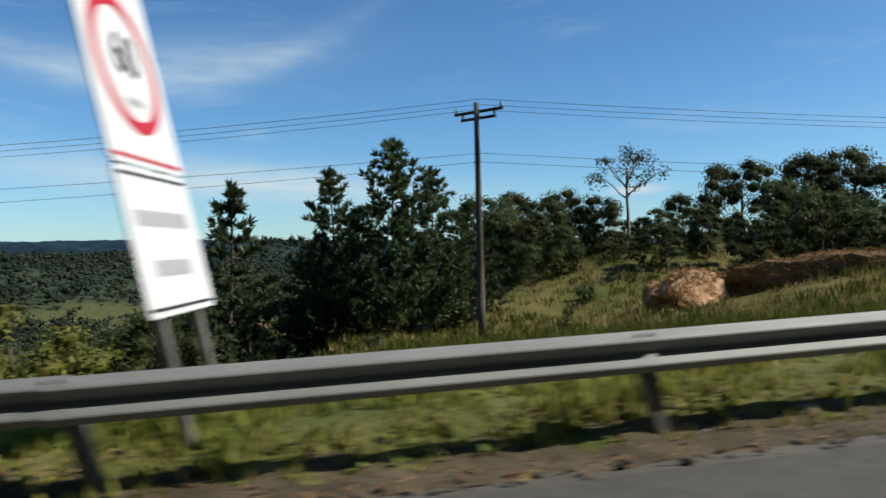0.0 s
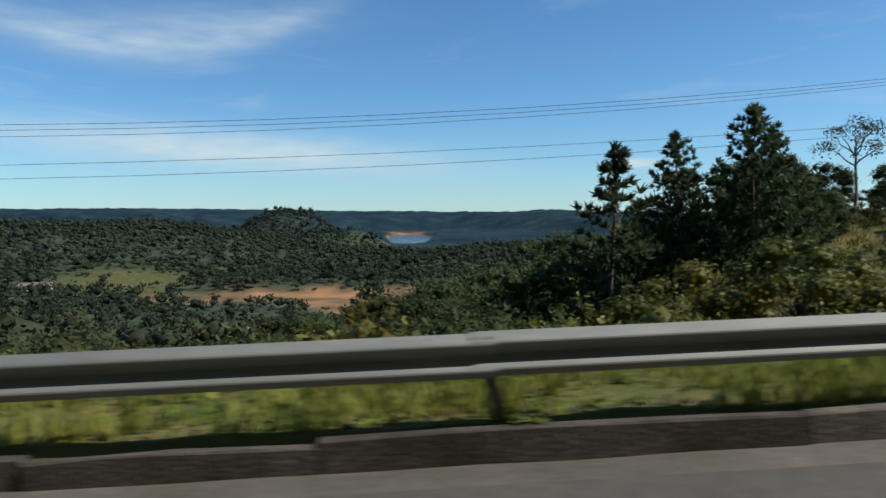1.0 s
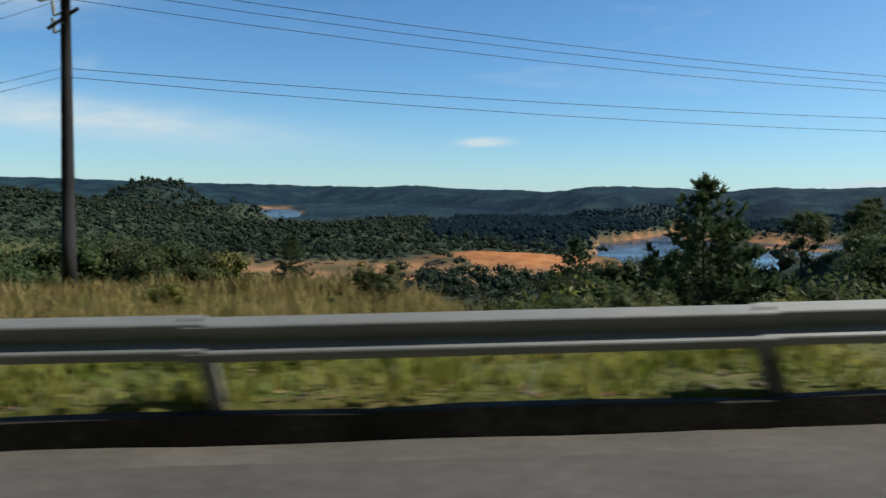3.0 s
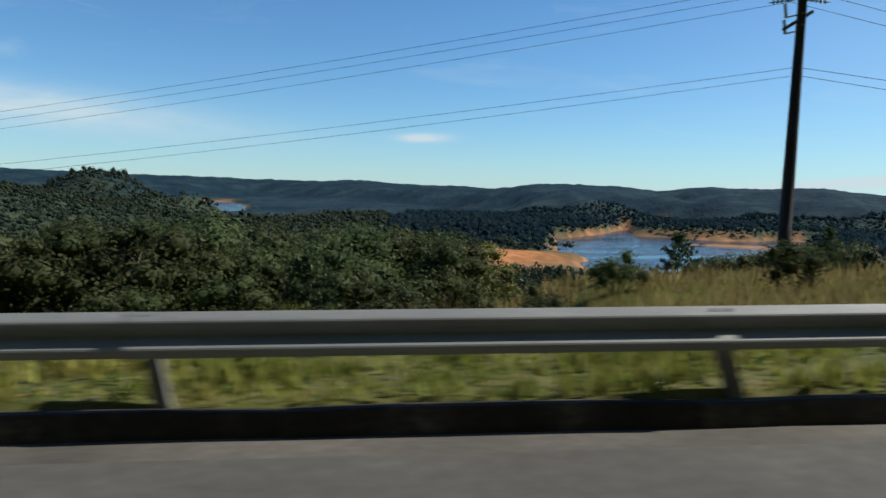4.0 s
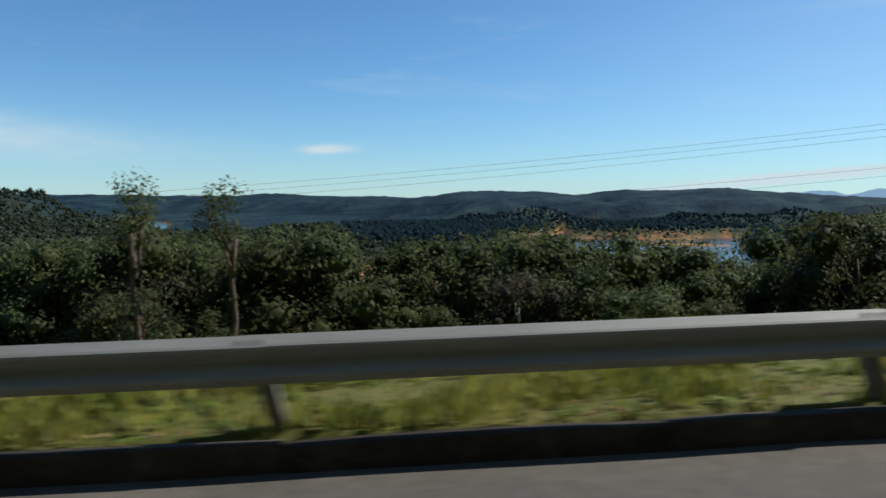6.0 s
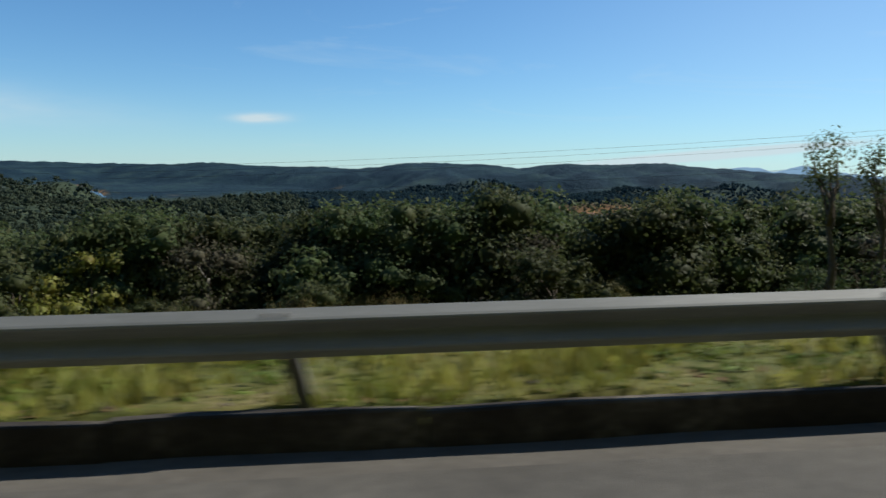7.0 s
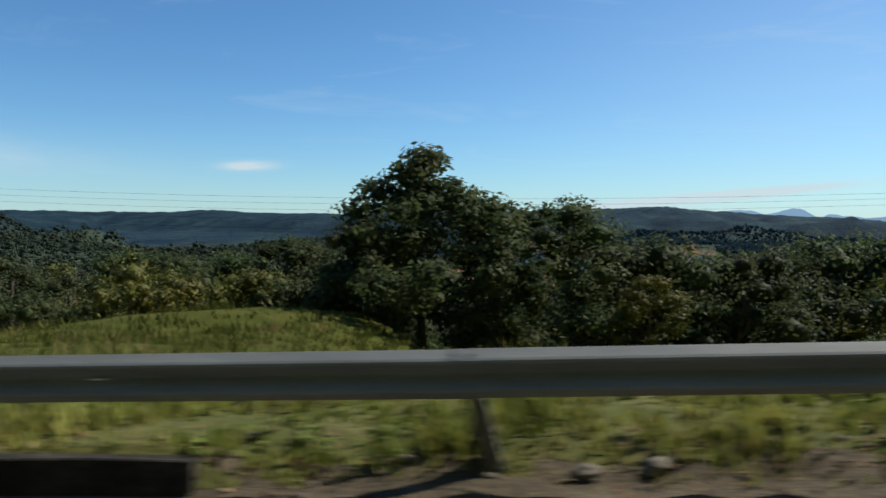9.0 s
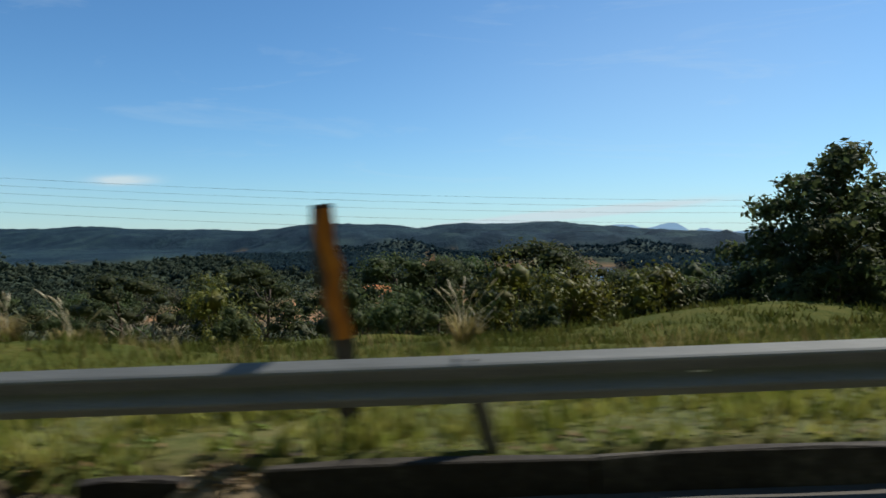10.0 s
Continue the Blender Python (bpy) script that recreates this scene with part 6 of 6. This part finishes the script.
far_tufts("bank_grass", 18, 34, 34, 26, 42000, 0.2, 0.55, "pasture", "green grass on the bank round the pole", 91)
far_tufts("bank_dry_grass", 22, 40, 30, 22, 20000, 0.2, 0.6, "dry", "dry grass on the bank", 92)
far_tufts("knoll_dry_grass", -72, 22, 16, 10, 16000, 0.3, 0.65, "dry", "dry grass round the foot of the pole", 93)
far_tufts("knoll_grass", -204, 88, 24, 16, 20000, 0.15, 0.4, "pasture", "green grass on the roadside knoll", 94)


def plume_grass(m, seed):
    """A tussock with tall feathery seed heads."""
    r = np.random.RandomState(seed)
    root = empty("plume_grass", m)
    n = 170
    a = r.uniform(0, 6.283, n)
    base = np.stack([np.cos(a) * 0.18, np.sin(a) * 0.18, 0 * a - 0.05], -1)
    h = r.uniform(0.45, 1.15, n)
    out = np.stack([np.cos(a), np.sin(a), 0 * a], -1) * (h * r.uniform(0.35, 1.0, n))[:, None]
    side = np.stack([-np.sin(a), np.cos(a), 0 * a], -1) * 0.012
    mid = base + out * 0.4 + np.stack([0 * h, 0 * h, h * 0.8], -1)
    tip = base + out + np.stack([0 * h, 0 * h, h * 0.7], -1)
    V = np.stack([base - side, base + side, mid + side, mid - side, tip], 1).reshape(-1, 3)
    k = np.arange(n)[:, None] * 5
    F = np.concatenate([k + np.array([[0, 1, 2]]), k + np.array([[0, 2, 3]]), k + np.array([[3, 2, 4]])])
    lv = from_arrays("leaves", V, F, "dry")
    lv.parent = root
    for j in range(8):
        bm = bmesh.new()
        b = r.uniform(0, 6.283)
        q = r.uniform(0.25, 1.05)
        hh = r.uniform(1.1, 1.75)
        way = Vector((math.cos(b), math.sin(b), 0))
        knee, top = way * q * 0.35 + Vector((0, 0, hh * 0.62)), way * q + Vector((0, 0, hh))
        tube(bm, (0, 0, 0), knee, 0.009, 0.007, 5)
        tube(bm, knee, top, 0.007, 0.005, 5)
        d = (way * 0.9 + Vector((0, 0, 1))).normalized()
        for t0, t1, r0, r1 in ((0, 0.12, 0.008, 0.028), (0.12, 0.28, 0.028, 0.022), (0.28, 0.45, 0.022, 0.003)):
            bow = Vector((0, 0, -0.35))
            tube(bm, top + d * t0 + bow * t0 * t0, top + d * t1 + bow * t1 * t1, r0, r1, 6, cap=False)
        part("seed_head", bm, "plume", root, "pale feathery seed head", smooth=True)
    return tagged(root, "pale plume grass tussock with feathery seed heads", "grass", "plume grass tussocks")


for j, (x, y, k) in enumerate(((-207.6, 84.5, 1.0), (-217.3, 86.2, 0.75), (-218.8, 84.8, 0.7), (-215.8, 86.8, 0.6), (-219.8, 86.0, 0.7), (-213.9, 90.0, 0.55), (-206.2, 85.4, 0.5))):
    plume_grass(pose(x, y, gz_at(x, y)) @ Matrix.Scale(k, 4), 200 + j)



# ---------------------------------------------------------------- clay mound, litter, house, digger
def clay_mound(m, soil="cutclay", soil_label="pinkish orange cut clay face", label="mound of cut orange clay capped with dry grass", bare=True, fine=1.0):
    root = empty("clay_mound", m)
    bm = bmesh.new()
    bmesh.ops.create_icosphere(bm, subdivisions=4, radius=1)
    for v in bm.verts:
        p = v.co.copy()
        k = 1 + 0.26 * noise.fractal(p * 1.6, 0.7, 2.0, 6) + 0.10 * noise.noise(p * 6)
        v.co = Vector((p.x * 2.5 * k, p.y * 1.9 * k, p.z * 1.7 * k))
        if v.co.y < -0.9:
            v.co.y = -0.9 + (v.co.y + 0.9) * 0.35
    r = np.random.RandomState(7)
    bm.normal_update()
    at, nr = [], []
    for f in bm.faces:
        c, n = f.calc_center_median(), f.normal
        open_face = bare and n.y < 0.3 and c.x > -1.0 and c.z < 1.15 + 0.35 * noise.noise(c * 1.5)
        if c.z > -1.2 and not open_face:
            for q in range(int(8 / fine)):
                at.append(tuple(c + n * r.uniform(0.0, 0.12) + Vector(r.uniform(-0.13, 0.13, 3))))
                nr.append(tuple(n))
    part("soil", bm, soil, root, soil_label)
    at, nr = np.array(at), np.array(nr) + r.normal(size=(len(nr), 3)) * 0.8
    nr /= np.linalg.norm(nr, axis=1, keepdims=True)
    sz = r.uniform(0.08, 0.2, len(at)) * fine
    g = tri_mesh("grass_cap", [leaf_quads(at, nr, sz, sz * 0.2, r)], "rustgrass")
    g.parent = root
    return tagged(root, label, "mound")


clay_mound(pose(18.9, 38.9, gz_at(18.9, 38.9) + 0.35, 0, 0, 28) @ Matrix.Scale(1.12, 4), fine=0.6)
clay_mound(pose(28.5, 36.5, -2.15, 0, 0, -32) @ Matrix.Diagonal((2.9, 1.7, 1.25, 1)), "brownearth", "bare brown soil", "long low bank of brown soil overgrown with rusty dry grass", False, 0.45)
for k in range(26):
    x, y = rb.uniform(-2, 42), rb.uniform(22, 56)
    if math.hypot(x - 18.6, y - 38.9) > 5 and math.hypot(x - 28.5, y - 36.5) > 9 and math.hypot(x - 5, y - 25) > 3:
        plant(BUSH[rb.choice((0, 0, 1, 2))], x, y, gz_at(x, y) + rb.uniform(0.5, 1.6), 2.5, low=0.4)


def weeds(n, seed):
    """Low broad-leaved plants in clumps along the verge."""
    r = np.random.RandomState(seed)
    s, o = r.uniform(-14, 256, n), 0.02 + 1.9 * r.uniform(0, 1, n) ** 1.2
    k = r.uniform(size=n) < np.clip(0.35 + 0.9 * waves(s, o * 2, 3.1, 43), 0.05, 1)
    s, o = s[k], o[k]
    m, q = len(s), 11
    X, Y = rail_xy(s, o)
    c = np.repeat(np.stack([X, Y, verge_z(s, o, X, Y)], -1), q, 0)
    size = np.repeat(r.uniform(0.03, 0.09, m), q)
    d = unit(r, m * q)
    d[:, 2] = np.abs(d[:, 2])
    pos = c + d * size[:, None] * np.array([1.25, 1.25, 0.9])
    nr = d + r.normal(size=d.shape) * 0.5 + np.array([0, 0, 0.4])
    nr /= np.linalg.norm(nr, axis=1, keepdims=True)
    sz = size * r.uniform(0.3, 0.7, len(size))
    tagged(tri_mesh("verge_weeds", [leaf_quads(pos, nr, sz, sz * 0.55, r)], "weed"), "low broad-leaved weeds among the verge grass", "weeds", kind="stuff")


weeds(9000, 405)


def leaf_pile(s0, o0, seed, lift=0.0, long=1.0, label="heap of dry straw and dead leaves in a kerb gap"):
    r = np.random.RandomState(seed)
    x, y = (float(v) for v in rail_xy(s0, o0))
    z = float(grade(s0) + road_drop(s0))
    n = 900
    q, a = r.uniform(0, 1, n) ** 0.6, r.uniform(0, 6.283, n)
    c = np.stack([np.cos(a) * q * 0.42, np.sin(a) * q * 0.3, 0.02 + 0.2 * (1 - q * q) * r.uniform(0.8, 1.1, n)], -1)
    nr = unit(r, n) * 0.9 + np.array([0, 0, 0.9])
    nr /= np.linalg.norm(nr, axis=1, keepdims=True)
    sz = r.uniform(0.02, 0.06, n)
    heap = ICO2_V * np.array([0.42, 0.3, 0.2])
    heap[:, 2] = np.maximum(heap[:, 2], -0.05)
    ob = tri_mesh("leaf_litter", [leaf_quads(c, nr, sz, sz * 0.5, r), (heap, ICO2_F)], "straw")
    ob.matrix_world = pose(x, y, z + 0.01 + lift, 0, 0, float(psi_at(s0))) @ Matrix.Diagonal((long, 1, 1 / long ** 0.5, 1))
    tagged(ob, label, "litter")


leaf_pile(187.42, -0.08, 7)
leaf_pile(237.55, -0.02, 8)
for q, o_, up, k in ((94.75, 0.1, 0.2, 1.3), (95.3, 0.14, 0.19, 1.2)):
    leaf_pile(q, o_, int(q * 3), up, k, "straw and dead leaves heaped on top of the kerb")
leaf_pile(94.9, -0.34, 12, -0.03, 1.7, "dead leaves washed together in the gutter")


def stone(m, seed, size):
    bm = bmesh.new()
    bmesh.ops.create_icosphere(bm, subdivisions=2, radius=1)
    off = Vector((seed * 1.7, seed * 0.6, 0))
    for v in bm.verts:
        k = 1 + 0.35 * noise.noise(v.co * 1.3 + off) + 0.12 * noise.noise(v.co * 4 + off)
        v.co = Vector((v.co.x * size * 1.25 * k, v.co.y * size * k, v.co.z * size * 0.7 * k))
    ob = link_mesh("stone", bm, "stone")
    ob.matrix_world = m
    return tagged(ob, "broken grey-brown stone lying at the road edge", "stone", "rubble at the road edge")


rs = random.Random(15)
for k, (s0, s1) in enumerate(((206.4, 213.2), (206.4, 213.2), (206.4, 213.2), (206.4, 213.2), (206.4, 213.2), (206.4, 213.2), (192, 199), (192, 199), (192, 199), (237.35, 237.8), (106, 112), (112, 117), (119.5, 122), (-12, 1), (-12, 1), (-12, 1))):
    q, o = rs.uniform(s0, s1), rs.uniform(-0.05, 0.3)
    x, y = (float(v) for v in rail_xy(q, o))
    z = float(verge_z(np.array([q]), np.array([o]), np.array([x]), np.array([y]))[0])
    stone(pose(x, y, z + 0.01, rs.uniform(-20, 20), rs.uniform(-20, 20), rs.uniform(0, 360)), k, rs.uniform(0.04, 0.085))


def loose_cover(name, n, flat, size, mat, label, seed):
    """Small loose pieces along the stretches where the kerb is gone."""
    r = np.random.RandomState(seed)
    s, o = r.uniform(-14, 256, n), r.uniform(-0.5, 0.5, n)
    o = np.where(r.uniform(size=n) < 0.5, o, r.normal(0.05, 0.22, n))
    k = (kerbed(s) < 0.5) | ((r.uniform(size=n) < 0.3) & (o > 0.03))
    s, o = s[k], o[k]
    X, Y = rail_xy(s, o)
    Z = np.maximum(verge_z(s, o, X, Y), grade(s) + road_drop(s) + 0.012)
    c = np.stack([X, Y, Z], -1)
    m = len(s)
    sz = size * np.exp(r.normal(0, 0.45, m)).clip(0.3, 1.8)
    if flat:
        nr = unit(r, m) * 0.5 + np.array([0, 0, 1.0])
        nr /= np.linalg.norm(nr, axis=1, keepdims=True)
        blocks = [leaf_quads(c + np.array([0, 0, 0.02]), nr, sz, sz * 0.5, r)]
    else:
        V = ICO_V[None] * r.uniform(0.7, 1.2, (m, len(ICO_V), 1)) * np.stack([sz, sz * 0.8, sz * 0.55], -1)[:, None] + c[:, None]
        blocks = [(V.reshape(-1, 3), (ICO_F[None] + (np.arange(m) * len(ICO_V))[:, None, None]).reshape(-1, 3))]
    tagged(tri_mesh(name, blocks, mat), label, "debris", kind="stuff")


loose_cover("gravel", 14000, False, 0.013, "gravel", "loose gravel and crumbled concrete where the kerb is missing", 401)
loose_cover("rubble", 5200, False, 0.034, "stone", "broken bits of concrete and stone at the road edge", 403)
loose_cover("dead_leaves", 30000, True, 0.032, "deadleaf", "brown dead leaves and straw along the road edge", 402)


def litter(m):
    bm = bmesh.new()
    bmesh.ops.create_icosphere(bm, subdivisions=3, radius=1)
    for v in bm.verts:
        p = v.co.copy()
        k = 1 + 0.3 * noise.noise(p * 2.3) + 0.12 * noise.noise(p * 6)
        v.co = Vector((p.x * 0.13 * k, p.y * 0.06 * k, max(p.z, -0.5) * 0.035 * k))
    ob = link_mesh("plastic_bag", bm, "plastic", True)
    ob.matrix_world = m
    return tagged(ob, "crumpled white plastic bag lying in the gutter", "litter")


_x, _y = rail_xy(54.5, -0.22)
litter(pose(float(_x), float(_y), float(grade(54.5) + road_drop(54.5)) + 0.022, 0, 0, -12))


def house(m):
    root = empty("farmhouse", m)
    wl = part("wall", box(bmesh.new(), -7, 7, -4, 4, -2, 3.0), "wallpaint", root)
    bm = bmesh.new()
    vs = [bm.verts.new(p) for p in ((-7.6, -4.6, 2.9), (7.6, -4.6, 2.9), (7.6, 4.6, 2.9), (-7.6, 4.6, 2.9), (-7.6, 0, 4.7), (7.6, 0, 4.7))]
    for f in ((0, 1, 5, 4), (2, 3, 4, 5), (1, 2, 5), (3, 0, 4), (0, 3, 2, 1)):
        bm.faces.new([vs[i] for i in f])
    part("roof", bm, "roof", root)
    for x in (-4.8, -1.6, 4.6):
        w = part("window", box(bmesh.new(), x - 0.75, x + 0.75, -4.06, -4.0, 0.9, 2.2), "roof", root)
        part("pane", box(bmesh.new(), x - 0.62, x + 0.62, -4.08, -4.062, 1.0, 2.1), "glass", w)
    part("door", box(bmesh.new(), 1.4, 2.4, -4.06, -4.0, 0.0, 2.1), "timber", root)
    return tagged(root, "small pale farmhouse with a low pitched roof in the valley", "house")


house(pose(-263, 484, gz_at(-263, 484) + 0.1, 0, 0, 20) @ Matrix.Scale(1.3, 4))


def digger(m):
    root = empty("excavator", m)
    for x in (-1.0, 1.0):
        bm = box(bmesh.new(), x - 0.3, x + 0.3, -1.9, 1.9, 0, 0.9, bevel=0.3)
        part("track", bm, "rubber", root, "black crawler track")
    part("body", box(bmesh.new(), -1.3, 1.3, -1.6, 1.9, 0.95, 2.2, bevel=0.12), "machine", root, "orange-yellow machine body")
    c = part("cab", box(bmesh.new(), -1.25, -0.1, -1.4, 0.3, 2.2, 3.2, bevel=0.1), "machine", root)
    part("pane", box(bmesh.new(), -1.1, -0.25, -1.44, -1.41, 2.35, 3.05), "glass", c)
    bm = bmesh.new()
    tube(bm, (0.5, -1.2, 2.0), (0.5, -3.6, 4.2), 0.25, 0.2, 8)
    tube(bm, (0.5, -3.6, 4.2), (0.5, -5.6, 1.8), 0.2, 0.15, 8)
    part("boom", bm, "machine", root)
    part("bucket", box(bmesh.new(), 0.0, 1.0, -6.1, -5.3, 0.9, 1.9, bevel=0.15), "machine", root)
    return tagged(root, "orange excavator standing on the bare clay shore", "excavator")


digger(pose(0.5, 503, gz_at(0.5, 503), 0, 0, 60))


# ---------------------------------------------------------------- kerb stones
def kerb_bm(length, seed):
    rnd = random.Random(seed)
    bm = bmesh.new()
    n = 4
    prof = [(-0.165, -0.30), (-0.150, 0.0), (-0.138, 0.012), (-0.045, 0.012), (-0.03, 0.0), (-0.03, -0.30)]
    rows = []
    for k in range(n + 1):
        x = -length * k / n
        row = []
        for y, z in prof:
            chip = rnd.uniform(-0.008, 0.006) if z > -0.2 else 0
            end = -0.014 if (k in (0, n) and z > -0.2) else 0
            row.append(bm.verts.new((x + rnd.uniform(-0.01, 0.01) * (0 < k < n), y + chip * 0.6, z + chip + end)))
        rows.append(row)
    for a, b in zip(rows, rows[1:]):
        for j in range(len(prof) - 1):
            bm.faces.new((a[j], b[j], b[j + 1], a[j + 1]))
    bm.faces.new(rows[0])
    bm.faces.new(rows[-1][::-1])
    bmesh.ops.recalc_face_normals(bm, faces=bm.faces)
    return bm


kerb = tagged(empty("kerb"), "line of grimy concrete kerb stones, broken and missing in places", "kerb", kind="structure")
KM = []
for j in range(12):
    me = bpy.data.meshes.new("kerb_stone")
    b_ = kerb_bm(1.0, 300 + j % 6)
    b_.to_mesh(me)
    b_.free()
    me.materials.append(MAT["kerbpale" if j > 5 else "kerb"])
    KM.append(me)
rk = random.Random(9)
for a, b in KERBS:
    s = a
    while s < b - 0.25:
        L_ = min(rk.choice((1.9, 2.4, 2.9, 3.4)), b - s)
        if b - s - L_ < 0.3:
            L_ = b - s
        x0, y0 = rail_xy(s)
        x1, y1 = rail_xy(s + L_)
        ob = new("kerb_stone", rk.choice(KM[6:] if s < 58 else KM[:6]))
        ob.parent = kerb
        worn = rk.uniform(-0.008, 0.006) - (0.04 if rk.random() < 0.05 else 0)
        z = float(grade(s)) - 0.615 + float(np.interp(s, [0, 60, 130, 165, 180, 220], [-0.04, -0.045, -0.04, -0.01, 0, -0.04])) + worn
        ang = math.degrees(math.atan2(y0 - y1, x0 - x1))
        slope = math.degrees(math.atan2(float(grade(s) - grade(s + L_)), L_))
        ob.matrix_world = pose(float(x0), float(y0), z, rk.uniform(-1.2, 1.0), -slope, ang + rk.uniform(-0.5, 0.5)) @ Matrix.Diagonal((L_ - 0.012, 1, 1, 1))
        s += L_
